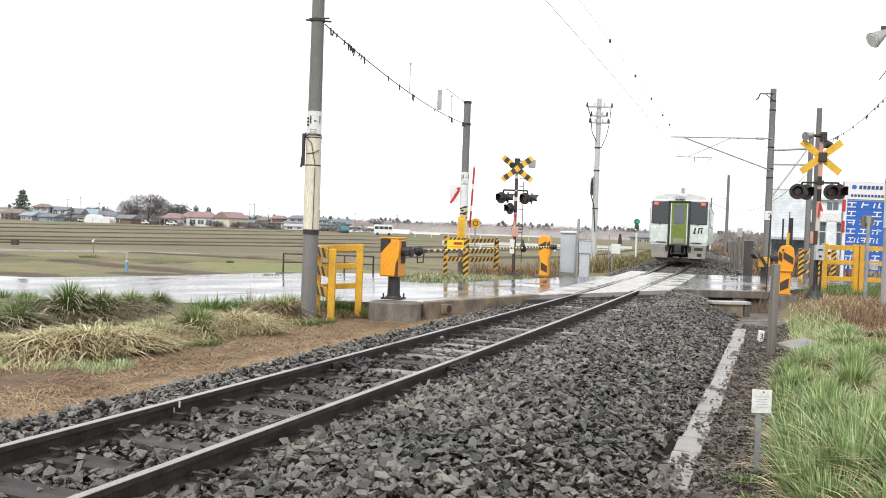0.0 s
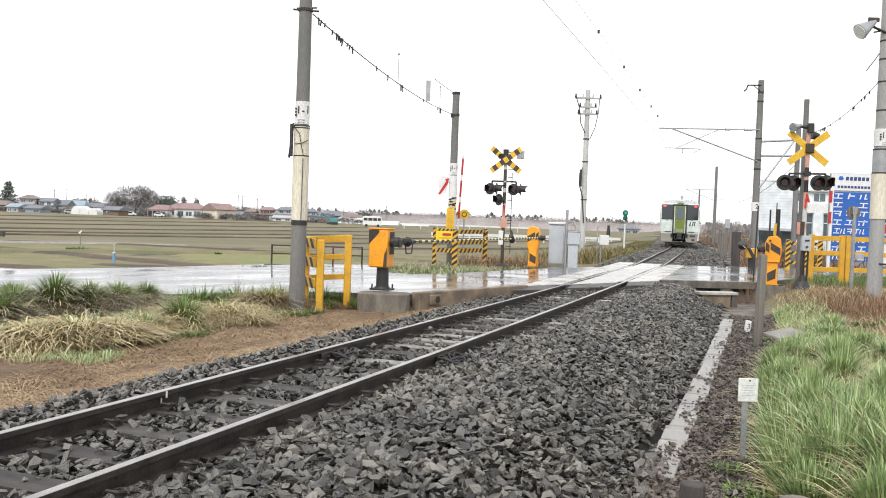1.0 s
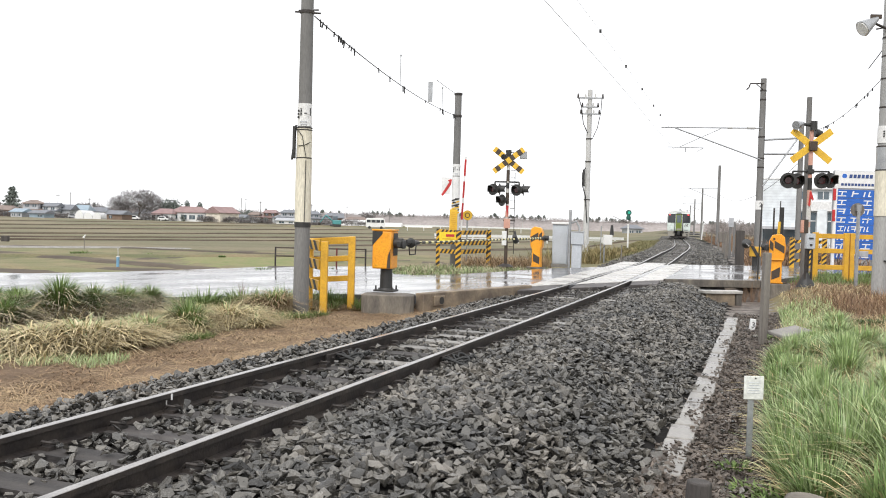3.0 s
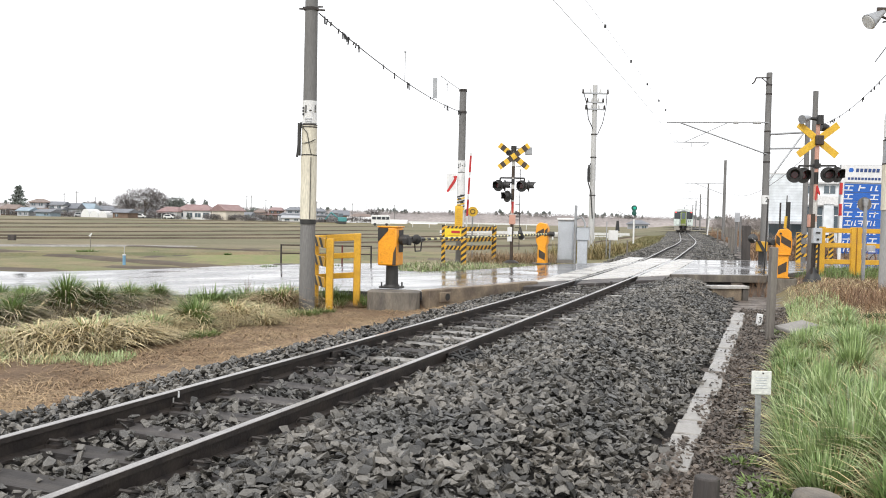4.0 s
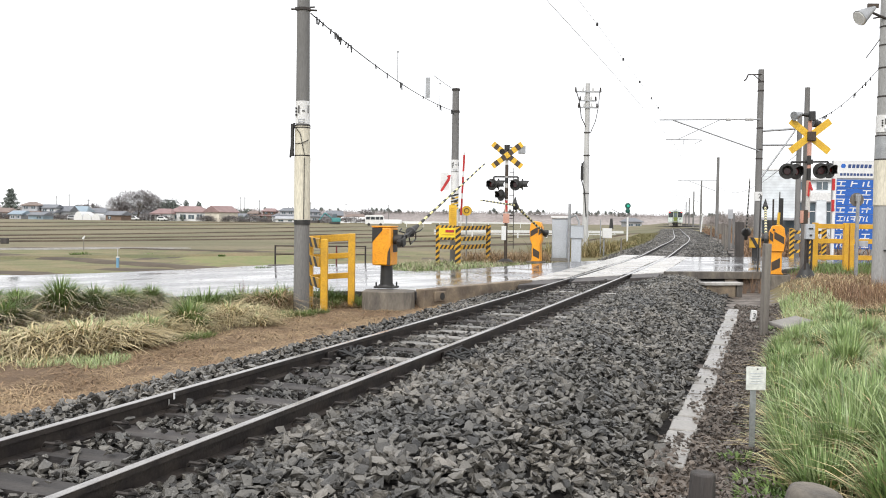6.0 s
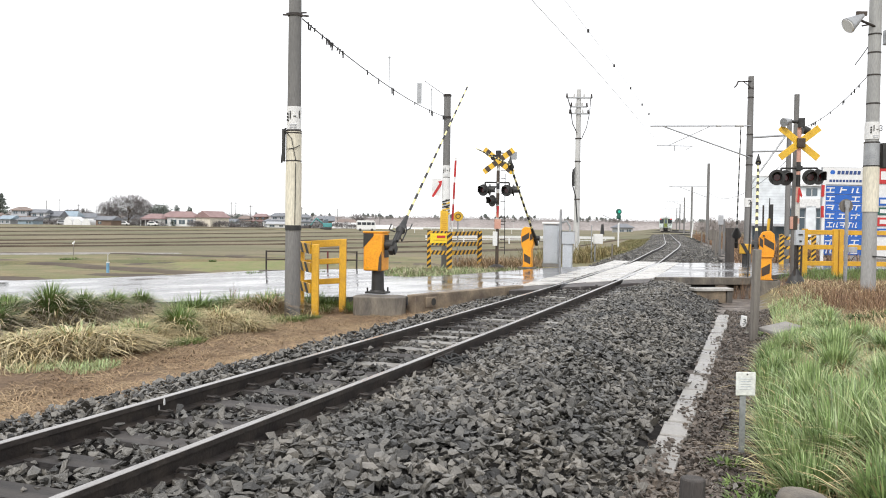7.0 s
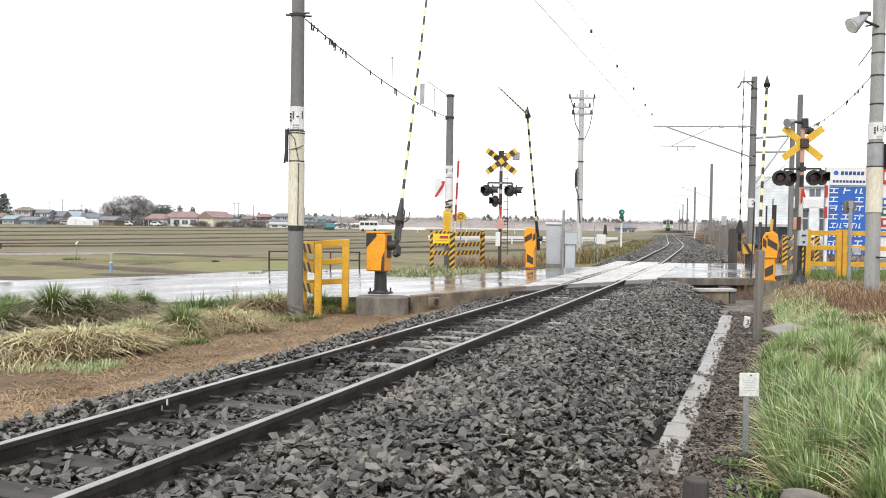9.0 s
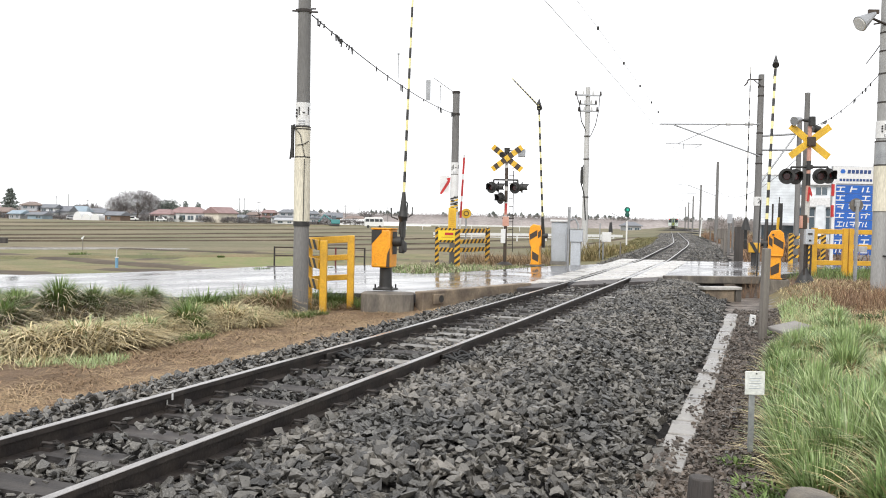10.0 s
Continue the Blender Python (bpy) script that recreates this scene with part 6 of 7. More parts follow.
stones("ballast_stones", x[keep], y[keep], size_by(y[keep], 0.05, 0.11), STONE, "angular grey ballast stones between the rails", np.where(bare[keep], 0.115, np.interp(y[keep], [7, 11], [0.042, 0.022])))
for lo, hi in ((-2.5, -0.66), (-0.46, 0.46), (0.66, 2.9)):
    x, y, n = strip(lo, hi, 36.2, 75.0, 85)
    stones("ballast_stones", x, y, gen.uniform(0.07, 0.12, len(x)), STONE, "grey ballast stones beyond the crossing")
    x, y, n = strip(lo, hi, 75.0, 150.0, 24)
    stones("ballast_stones", x, y, gen.uniform(0.10, 0.17, len(x)), STONE, "grey ballast stones along the far track")
for lo, hi in ((-1.7, -0.69), (-0.44, 0.44), (0.69, 3.05)):
    x, y, n = strip(lo, hi, -10.0, 4.2 if lo < -1 else 3.1, 170)
    stones("ballast_stones", x, y, gen.uniform(0.05, 0.10, len(x)), STONE, "angular grey ballast stones beside the track", 0.02)
x, y, n = strip(3.0, 4.3, -9.0, 4.6, 260)
stones("earth_clods", x, y, gen.uniform(0.02, 0.05, len(x)), SOIL, "small dark clods of damp earth", 0.004)
x, y, n = strip(3.3, 4.2, 4.5, 21.0, 75)
stones("loose_stones", x, y, gen.uniform(0.02, 0.07, len(x)), STONE, "loose dark stones on the muddy strip", 0.006)
x, y, n = strip(3.0, 4.3, 4.5, 21.0, 900)
ok = (n > np.interp(y, [8, 19], [3.17, 3.33]) + 0.05 + 0.10 * gen.random(len(x)) - 0.13 * np.clip(np.sin(y * 1.7 + 2) * np.sin(y * 0.6), 0, 1)) | (y < 7.5)
x, y = x[ok], y[ok]
stones("earth_clods", x, y, gen.uniform(0.02, 0.075, len(x)), SOIL, "small dark clods of damp earth", 0.035 - 0.022 * np.clip((n[ok] - 3.3) / 0.25, 0, 1), (-0.02, 0.03))
x, y, n = strip(3.05, 3.46, 8.0, 20.0, 10)
stones("loose_stones", x, y, gen.uniform(0.03, 0.06, len(x)), STONE, "loose stones lying on the drain lids", 0.065, (0, 0.01))


def blades(name, x, y, length, bend, width, angle, material, label, z=None, rise=1.0):
    """Curved grass blades: length, how far they bend over, width, direction."""
    n = len(x)
    z = ground_z(x, y) - 0.02 if z is None else z
    s = np.array([0, 0.38, 0.72, 1.0])
    out = length[:, None] * bend[:, None] * 0.75 * s**1.7
    up = rise * length[:, None] * (s - 0.42 * bend[:, None] * s**2)
    wd = width[:, None] * np.array([0.8, 1.0, 0.7, 0.0])
    dx, dy = np.cos(angle), np.sin(angle)
    px_ = x[:, None] + out * dx[:, None]
    py_ = y[:, None] + out * dy[:, None]
    pz = z[:, None] + up
    sx, sy = -dy[:, None] * wd / 2, dx[:, None] * wd / 2
    v = np.empty((n, 7, 3))
    for i in range(3):
        v[:, 2 * i] = np.stack([px_[:, i] - sx[:, i], py_[:, i] - sy[:, i], pz[:, i]], 1)
        v[:, 2 * i + 1] = np.stack([px_[:, i] + sx[:, i], py_[:, i] + sy[:, i], pz[:, i]], 1)
    v[:, 6] = np.stack([px_[:, 3], py_[:, 3], pz[:, 3]], 1)
    t = np.array([(0, 1, 3), (0, 3, 2), (2, 3, 5), (2, 5, 4), (4, 5, 6)])
    t = (t[None] + 7 * np.arange(n)[:, None, None]).reshape(-1, 3)
    return bulk(name, v.reshape(-1, 3), t, material, label, "grass")


def patch(x0, x1, y0, y1, k, keep=None):
    x, y = gen.uniform(x0, x1, k), gen.uniform(y0, y1, k)
    ok = ~inside(x, y, ROAD)
    if keep is not None:
        ok &= keep(x, y)
    return x[ok], y[ok]


def tufts(name, centres, per, radius, length, bend, width, material, label, skirt=False):
    c = np.repeat(np.array(centres, float), per, 0)
    n = len(c)
    a = gen.uniform(0, 6.28, n)
    r = np.sqrt(gen.random(n)) * radius * c[:, 2]
    x, y = c[:, 0] + r * np.cos(a), c[:, 1] + r * np.sin(a)
    L = gen.uniform(length[0], length[1], n) * c[:, 2]
    b = np.clip(gen.normal(bend, 0.3, n), 0.05, 1.9)
    return blades(name, x, y, L, b, np.full(n, width) * gen.uniform(0.7, 1.3, n), a + gen.normal(0, 0.5, n), material, label)


def fountain(centres, green, per, dead, label, tall=0.6, wide=0.26, wild=0.35, old=0.011, stool=0.52):
    """Tufts: upright green blades over a dome of old blades that droop outwards to the ground."""
    c = np.repeat(np.array(centres, float), per, 0)
    n = len(c)
    a = gen.uniform(0, 6.28, n)
    r = np.sqrt(gen.random(n)) * wide * 0.55
    x, y = c[:, 0] + r * c[:, 2] * np.cos(a), c[:, 1] + r * c[:, 2] * np.sin(a)
    z = ground_z(x, y) + (stool - 0.2) * tall * c[:, 2] * (1 - (r / wide) ** 2)
    blades("grass_tufts", x, y, tall * c[:, 2] * gen.uniform(0.5, 0.85, n), np.clip(0.15 + 2.6 * r / wide * gen.uniform(0.5, 1.2, n), 0.05, 1.7), gen.uniform(0.008, 0.014, n), a + gen.normal(0, 0.4, n), green, label, z)
    for material, k, text in dead:
        c = np.repeat(np.array(centres, float), k, 0)
        n = len(c)
        a = gen.uniform(0, 6.28, n)
        r = np.sqrt(gen.random(n)) * wide
        x, y = c[:, 0] + r * c[:, 2] * np.cos(a), c[:, 1] + r * c[:, 2] * np.sin(a)
        z = ground_z(x, y) + stool * tall * c[:, 2] * (1 - (r / wide) ** 2) * gen.uniform(0.6, 1.05, n)
        blades("dry_skirts", x, y, tall * c[:, 2] * gen.uniform(0.5, 1.05, n), np.clip(gen.normal(2.0, 0.25, n), 1.2, 2.5), old * gen.uniform(0.6, 1.4, n), a + gen.normal(0, wild, n), material, text, z)


# left bank
DEAD = (DEAD_GREY, 360, "brown drooping dead blades under the grass tufts")
PALE = (STRAW, 150, "pale drooping dry blades under the grass tufts")
fountain([(-6.3, 12.3, 0.85), (-6.6, 11.9, 0.9), (-6.95, 12.6, 1.0), (-6.45, 12.95, 0.95), (-5.98, 13.35, 1.25), (-6.6, 13.6, 0.9), (-5.66, 13.85, 1.0), (-5.45, 14.5, 0.95), (-5.95, 14.5, 0.8), (-5.25, 15.35, 0.85), (-5.65, 15.5, 0.7), (-7.4, 13.2, 1.0), (-8.0, 13.9, 1.0), (-8.7, 14.6, 1.0), (-9.4, 15.2, 1.0), (-7.2, 14.4, 0.9), (-8.0, 15.2, 0.9)],
         GRASS_BLADE, 780, (DEAD, PALE), "domed dark green grass tufts along the roadside", 0.60, 0.33, 0.3, 0.011, 0.75)
row2 = [(-5.0 + 0.22 * i + 0.06 * math.sin(i * 2.3), 16.5 + 0.085 * i + 0.2 * math.sin(i * 1.7), 0.9 + 0.22 * math.sin(i * 4.1)) for i in range(14)]
tufts("grass_tufts", row2, 280, 0.26, (0.30, 0.62), 0.8, 0.011, GRASS_BLADE, "green grass along the road edge")
tufts("roadside_straw", row2, 90, 0.28, (0.25, 0.5), 1.5, 0.010, STRAW, "dry blades in the roadside grass")
row3 = [(-2.35, 17.4, 0.8), (-1.95, 17.5, 0.8), (-1.65, 17.3, 0.7), (-2.15, 16.85, 0.6), (-1.6, 16.95, 0.7)]
tufts("roadside_grass", row3, 160, 0.22, (0.3, 0.52), 0.6, 0.010, GRASS_BLADE, "green grass against the road edge")
tufts("roadside_straw", row3, 200, 0.26, (0.3, 0.5), 1.6, 0.010, STRAW_BROWN, "dry grass against the road edge")
fountain([(-3.95, 13.3, 1.1), (-4.25, 13.75, 0.8), (-3.7, 13.0, 0.6)], GRASS_BLADE, 420, ((STRAW, 380, "pale drooping blades round the fresh tuft"),), "fresh green tuft among dry grass", 0.50, 0.32, 0.5)
fountain([(-3.55, 14.2, 1.05), (-3.25, 14.7, 0.8), (-3.0, 13.9, 0.6)], GRASS_PALE, 40, ((STRAW, 520, "pale drooping blades of dry tufts"),), "thin green blades on dry tufts", 0.46, 0.36, 0.6)
fountain([(-3.15, 16.1, 1.0), (-3.05, 16.6, 0.9), (-3.5, 16.2, 0.8)], GRASS_BLADE, 120, ((STRAW, 220, "pale drooping blades of dry tufts"), (STRAW_BROWN, 220, "brown drooping blades of dry tufts")), "green blades on brown dry tufts", 0.6, 0.32, 0.5)
fountain([(-4.25, 12.4, 1.0), (-4.6, 12.8, 0.9)], GRASS_PALE, 150, ((STRAW, 420, "pale drooping blades of dry tufts"),), "thin green blades on dry tufts", 0.42, 0.36, 0.6)
tufts("short_green_grass", [(-3.55, 12.5, 0.7), (-3.75, 12.2, 0.8), (-2.85, 15.3, 0.9), (-3.05, 15.0, 0.8), (-2.5, 15.5, 0.8), (-3.2, 14.9, 0.6), (-2.3, 15.9, 0.7)], 320, 0.3, (0.10, 0.24), 0.8, 0.009, GRASS_BLADE, "short green grass patches on the bank")
mound = [(-5.2, 10.95, 1.15), (-4.75, 11.25, 1.3), (-4.35, 11.6, 1.0), (-5.05, 11.5, 1.0), (-5.55, 10.75, 0.9)]
fountain(mound, GRASS_PALE, 70, ((STRAW, 620, "pale drooping stalks of the dry heap"), (STRAW_PALE, 150, "long pale flattened straw stalks")), "green blades on the dry heap", 0.40, 0.48, 0.9, 0.017)
tufts("mound_green", [(a_, b_ + 0.35, c_) for a_, b_, c_ in mound], 110, 0.3, (0.28, 0.46), 0.8, 0.010, GRASS_PALE, "green blades behind the dry heap")
tufts("fresh_grass", [(-5.6, 10.1, 0.9), (-5.9, 10.4, 0.9), (-5.3, 9.7, 0.7)], 300, 0.3, (0.16, 0.36), 0.8, 0.010, GRASS_PALE, "fresh green grass at the bank's foot")
x, y, n = strip(-6.6, -3.9, 7.0, 17.0, 230)
ok = ~inside(x, y, ROAD)
x, y = x[ok], y[ok]
blades("dry_grass", x, y, gen.uniform(0.15, 0.42, len(x)), gen.uniform(0.9, 1.7, len(x)), gen.uniform(0.006, 0.011, len(x)), gen.uniform(0, 6.28, len(x)), STRAW, "matted dry grass on the bank")
x, y, n = strip(-9.4, -4.6, 7.0, 16.2, 90)
ok = ~inside(x, y, ROAD)
x, y = x[ok], y[ok]
blades("bank_grass", x, y, gen.uniform(0.12, 0.35, len(x)), gen.uniform(0.3, 1.0, len(x)), gen.uniform(0.006, 0.010, len(x)), gen.uniform(0, 6.28, len(x)), GRASS_BLADE, "short green grass on the bank")
x, y = patch(-5.4, -3.6, 9.6, 10.8, 3600, lambda x, y: (x + 4.5) ** 2 / 0.8 + (y - 10.2) ** 2 / 0.2 < 1 + 0.6 * np.sin(x * 9))
blades("short_green_grass", x, y, gen.uniform(0.06, 0.16, len(x)), gen.uniform(0.3, 1.0, len(x)), gen.uniform(0.005, 0.008, len(x)), gen.uniform(0, 6.28, len(x)), GRASS_PALE, "small fresh green patch at the bank's foot")
x, y, n = strip(-4.7, -1.66, 5.0, 18.0, 800)
ok = ~inside(x, y, ROAD)
x, y = x[ok], y[ok]
blades("brown_straw", x, y, gen.uniform(0.08, 0.26, len(x)), gen.uniform(1.3, 1.9, len(x)), gen.uniform(0.006, 0.013, len(x)), gen.uniform(0, 6.28, len(x)), STRAW_BROWN, "brown dead straw strewn beside the ballast", rise=0.6)

# right bank
x, y, n = strip(4.3, 10.5, -9.0, 3.8, 260)
k = len(x)
blades("bank_grass", x, y, gen.uniform(0.14, 0.34, k), np.clip(gen.normal(0.7, 0.35, k), 0.1, 1.7), gen.uniform(0.006, 0.012, k), gen.uniform(0, 6.28, k), GRASS_PALE, "fresh pale green grass on the bank")
x, y, n = strip(-9.0, -1.75, -9.0, 6.0, 150)
k = len(x)
blades("brown_straw", x, y, gen.uniform(0.08, 0.3, k), gen.uniform(1.0, 1.9, k), gen.uniform(0.006, 0.013, k), gen.uniform(0, 6.28, k), STRAW_BROWN, "brown dead straw strewn beside the ballast", rise=0.6)
x, y, n = strip(4.35, 10.5, 3.6, 17.0, 260)
ok = (y < 14.3 + 0.5 * np.sin(x * 3)) | (n < 5.4)
x, y = x[ok], y[ok]
k = len(x)
blades("bank_grass", x, y, gen.uniform(0.12, 0.32, k), np.clip(gen.normal(0.7, 0.35, k), 0.1, 1.7), gen.uniform(0.006, 0.012, k), gen.uniform(0, 6.28, k), GRASS_PALE, "fresh pale green grass on the bank")
x, y, n = strip(4.15, 10.5, 3.6, 18.0, 130)
k = len(x)
blades("dry_grass", x, y, gen.uniform(0.15, 0.4, k), np.clip(gen.normal(1.2, 0.35, k), 0.1, 1.8), gen.uniform(0.005, 0.010, k), gen.uniform(0, 6.28, k), STRAW, "dry blades among the green grass")
rc = np.random.default_rng(21)
cl = [(float(a), float(b), float(c)) for a, b, c in zip(*((lambda q: (q[0], q[1], rc.uniform(0.5, 1.0, len(q[0]))))(strip(4.55, 9.0, 7.6, 18.5, 1.5))))]
cl = [c_ for c_ in cl if c_[1] < 14.3 or offset(c_[0], c_[1]) < 5.5]
near_cl = [(3.2, 5.5, 1.2), (3.5, 6.1, 1.35), (3.0, 6.25, 1.1), (3.75, 5.5, 1.2), (3.35, 6.9, 1.2), (4.0, 6.4, 1.1), (2.8, 5.1, 0.9), (3.8, 7.3, 1.1), (3.2, 7.5, 0.9), (3.35, 4.9, 1.0), (4.3, 7.4, 1.0),
           (3.75, 8.3, 1.0), (4.7, 8.6, 1.0), (4.1, 9.3, 0.9), (4.9, 10.2, 0.9), (5.5, 11.5, 0.9), (5.2, 9.3, 0.9), (4.6, 10.9, 0.7), (5.3, 12.6, 0.8), (6.3, 12.6, 0.8)]
near_cl += [(2.62, 5.75, 0.75), (2.72, 6.25, 0.8), (2.85, 6.8, 0.8), (3.05, 7.3, 0.8), (3.3, 8.0, 0.8), (3.6, 8.8, 0.75), (3.95, 9.8, 0.75), (4.3, 10.7, 0.7), (4.65, 11.6, 0.7), (5.0, 12.4, 0.65)]
tufts("grass_tufts", near_cl, 270, 0.17, (0.30, 0.62), 0.45, 0.013, GRASS_FRESH, "tall arching green grass blades")
tufts("grass_tufts", near_cl, 130, 0.2, (0.34, 0.64), 0.6, 0.014, GRASS_PALE, "tall arching pale green grass blades")
tufts("dry_blades", near_cl, 85, 0.22, (0.32, 0.6), 1.15, 0.014, STRAW, "long dry blades drooping from the green tufts")
# These short blades put the shade inside the tufts into their colour.
tufts("heart_shade_blades", near_cl + cl, 170, 0.16, (0.14, 0.34), 0.5, 0.012, GRASS_DARK, "short blades coloured dark for the shade in the tuft hearts")
tufts("grass_tufts", cl, 150, 0.22, (0.26, 0.56), 0.85, 0.012, GRASS_PALE, "tall arching green grass tufts")
tufts("grass_tufts", cl, 190, 0.22, (0.24, 0.52), 0.65, 0.011, GRASS_FRESH, "darker green blades in the tufts")
tufts("dry_blades", cl, 40, 0.3, (0.3, 0.6), 1.25, 0.012, STRAW, "dry blades in the green tufts")
tufts("leafy_weeds", [(2.42, 5.5, 1.2), (2.5, 6.0, 1.2), (2.38, 6.3, 0.9), (2.6, 5.1, 1.2), (2.1, 5.45, 1.0), (2.25, 5.9, 0.9), (2.35, 5.2, 1.0), (2.45, 6.9, 0.8), (6.1, 15.2, 1.6), (7.9, 16.0, 1.3), (8.7, 16.3, 1.3)], 150, 0.16, (0.05, 0.16), 0.9, 0.022, GRASS_BLADE, "small leafy green weeds")
x, y = patch(7.5, 15.0, 17.0, 26.5, 9000, lambda x, y: offset(x, y) > 4.6)
k = len(x)
blades("brown_weeds", x, y, gen.uniform(0.10, 0.40, k) * np.interp(y, [19, 22.5], [1, 0.45]), np.clip(gen.normal(1.0, 0.5, k), 0.1, 1.8), gen.uniform(0.007, 0.013, k), gen.uniform(0, 6.28, k), WEED, "brown dead weeds round the pole")
x, y = patch(8.5, 12.5, 16.0, 19.5, 2600)
k = len(x)
blades("brown_weeds", x, y, gen.uniform(0.25, 0.6, k), gen.uniform(0.2, 1.0, k), gen.uniform(0.006, 0.010, k), gen.uniform(0, 6.28, k), WEED, "tall brown dead weeds round the pole")
x, y = patch(6.2, 14.0, 14.0, 24.0, 5000, lambda x, y: offset(x, y) > 4.4)
k = len(x)
blades("dry_grass", x, y, gen.uniform(0.12, 0.35, k), gen.uniform(0.8, 1.7, k), gen.uniform(0.007, 0.012, k), gen.uniform(0, 6.28, k), STRAW, "pale dry grass near the crossing")
x, y = patch(10.8, 16.5, 24.5, 31.5, 5500)
k = len(x)
blades("fence_grass", x, y, gen.uniform(0.12, 0.36, k), gen.uniform(0.2, 0.9, k), gen.uniform(0.008, 0.013, k), gen.uniform(0, 6.28, k), GRASS_BLADE, "green grass under the yellow fence")

x, y, n = strip(4.3, 5.4, 14.0, 21.5, 330)
k = len(x)
blades("bank_grass", x, y, gen.uniform(0.10, 0.32, k), np.clip(gen.normal(0.7, 0.35, k), 0.1, 1.7), gen.uniform(0.007, 0.013, k), gen.uniform(0, 6.28, k), GRASS_PALE, "green grass strip beside the wooden post")
tufts("twiggy_weed", [(8.75, 23.9, 1.0), (8.9, 23.7, 0.8), (-4.3, 18.3, 0.7), (8.5, 23.8, 0.7)], 40, 0.08, (0.35, 0.8), 0.35, 0.006, WEED, "leafless twiggy weed at the road edge")

x, y = patch(6.6, 15.0, 13.6, 24.0, 11000, lambda x, y: (offset(x, y) > 5.2) & (y > 14.2 + 0.5 * np.sin(x * 3)))
k = len(x)
blades("brown_weeds", x, y, gen.uniform(0.10, 0.38, k), np.clip(gen.normal(1.5, 0.4, k), 0.2, 2.2), gen.uniform(0.008, 0.014, k), gen.uniform(0, 6.28, k), STRAW_BROWN, "brown matted dead grass round the signal mast")
tufts("leafy_weeds", [(8.0, 15.6, 1.2), (8.5, 15.5, 1.3), (9.0, 15.4, 1.4), (9.2, 15.9, 1.2), (7.6, 15.9, 1.0)], 260, 0.22, (0.06, 0.2), 0.9, 0.03, GRASS_DARK, "dark leafy weeds among brown dead grass")

# verges beyond the road
x, y = patch(-1.8, 4.2, 26.8, 30.6, 3500, lambda x, y: (offset(x, y) < -2.6) & (np.sin(x * 2.1) + np.sin(x * 5.3 + y * 3) > -0.2))
k = len(x)
blades("verge_grass", x, y, gen.uniform(0.1, 0.36, k), gen.uniform(0.3, 1.2, k), gen.uniform(0.010, 0.018, k), gen.uniform(0, 6.28, k), GRASS_PALE, "long green grass at the far road edge")
x, y = patch(0.8, 4.0, 31.0, 36.0, 3500)
k = len(x)
blades("verge_straw", x, y, gen.uniform(0.4, 0.9, k), gen.uniform(0.3, 1.2, k), gen.uniform(0.010, 0.020, k), gen.uniform(0, 6.28, k), STRAW_BROWN, "tall dry grass behind the far signal mast")
x, y = patch(-3.5, 7.5, 26.6, 32.0, 15000, lambda x, y: (offset(x, y) < -2.6))
k = len(x)
blades("verge_grass", x, y, gen.uniform(0.08, 0.30, k), gen.uniform(0.3, 1.3, k), gen.uniform(0.010, 0.018, k), gen.uniform(0, 6.28, k), GRASS_BLADE, "green grass on the verge round the striped fence")
x, y = patch(-4.0, 7.5, 26.9, 36.0, 14000, lambda x, y: (offset(x, y) < -3.2))
k = len(x)
blades("verge_straw", x, y, gen.uniform(0.15, 0.46, k), gen.uniform(0.6, 1.7, k), gen.uniform(0.010, 0.018, k), gen.uniform(0, 6.28, k), DEAD_GREY, "dry brown grass on the verge")
x, y, n = strip(-6.5, -2.9, 39.5, 60.0, 110)
k = len(x)
blades("reeds", x, y, gen.uniform(0.3, 1.6, k) * (0.6 + 0.4 * np.sin(x * 2.1 + y)) * np.interp(y, [43, 52], [1, 0.4]), gen.uniform(0.2, 1.3, k), gen.uniform(0.015, 0.04, k), gen.uniform(0, 6.28, k), REED, "ochre reeds and brush beside the track")
x, y, n = strip(-5.0, -2.3, 45.0, 110.0, 40)
k = len(x)
blades("verge_grass", x, y, gen.uniform(0.1, 0.3, k), gen.uniform(0.4, 1.4, k), gen.uniform(0.02, 0.05, k), gen.uniform(0, 6.28, k), FIELD_GRASS, "green grass strip beside the far track")
x, y, n = strip(3.7, 9.0, 40.0, 130.0, 26)
k = len(x)
blades("brush", x, y, gen.uniform(0.4, 1.7, k) * (0.6 + 0.4 * np.sin(x * 1.3 + y * 0.6)), gen.uniform(0.2, 1.4, k), gen.uniform(0.02, 0.05, k), gen.uniform(0, 6.28, k), WEED, "brown leafless brush beside the far track")
tufts("field_weeds", [(-23.6, 56, 1.6), (-24.3, 56.4, 1.2), (-20.0, 58, 0.9), (-15.0, 58, 0.8), (-6.9, 33.0, 0.9), (-7.3, 33.3, 0.6), (-10.5, 33.0, 0.7), (-5.2, 33.5, 0.7), (-4.4, 33.2, 0.8)], 160, 0.3, (0.15, 0.32), 0.9, 0.03, GRASS_BLADE, "small green weeds at the field edge")


def crown(boxes, size, per):
    """Small leaf or twig clumps inside lumps (x, y, z, rx, ry, rz), with gaps between them."""
    vs = []
    for x, y, z, rx, ry, rz in boxes:
        d = gen.normal(size=(per, 3))
        d /= np.linalg.norm(d, axis=1)[:, None]
        r = gen.random(per) ** 0.45 * (1 + gen.uniform(-0.15, 0.2, per))
        c = np.array([x, y, z]) + d * r[:, None] * [rx, ry, rz]
        t = c[:, None] + gen.normal(size=(per, 3, 3)) * size * gen.uniform(0.5, 1.3, per)[:, None, None]
        vs.append(t.reshape(-1, 3))
    v = np.concatenate(vs)
    return v, np.arange(len(v)).reshape(-1, 3)


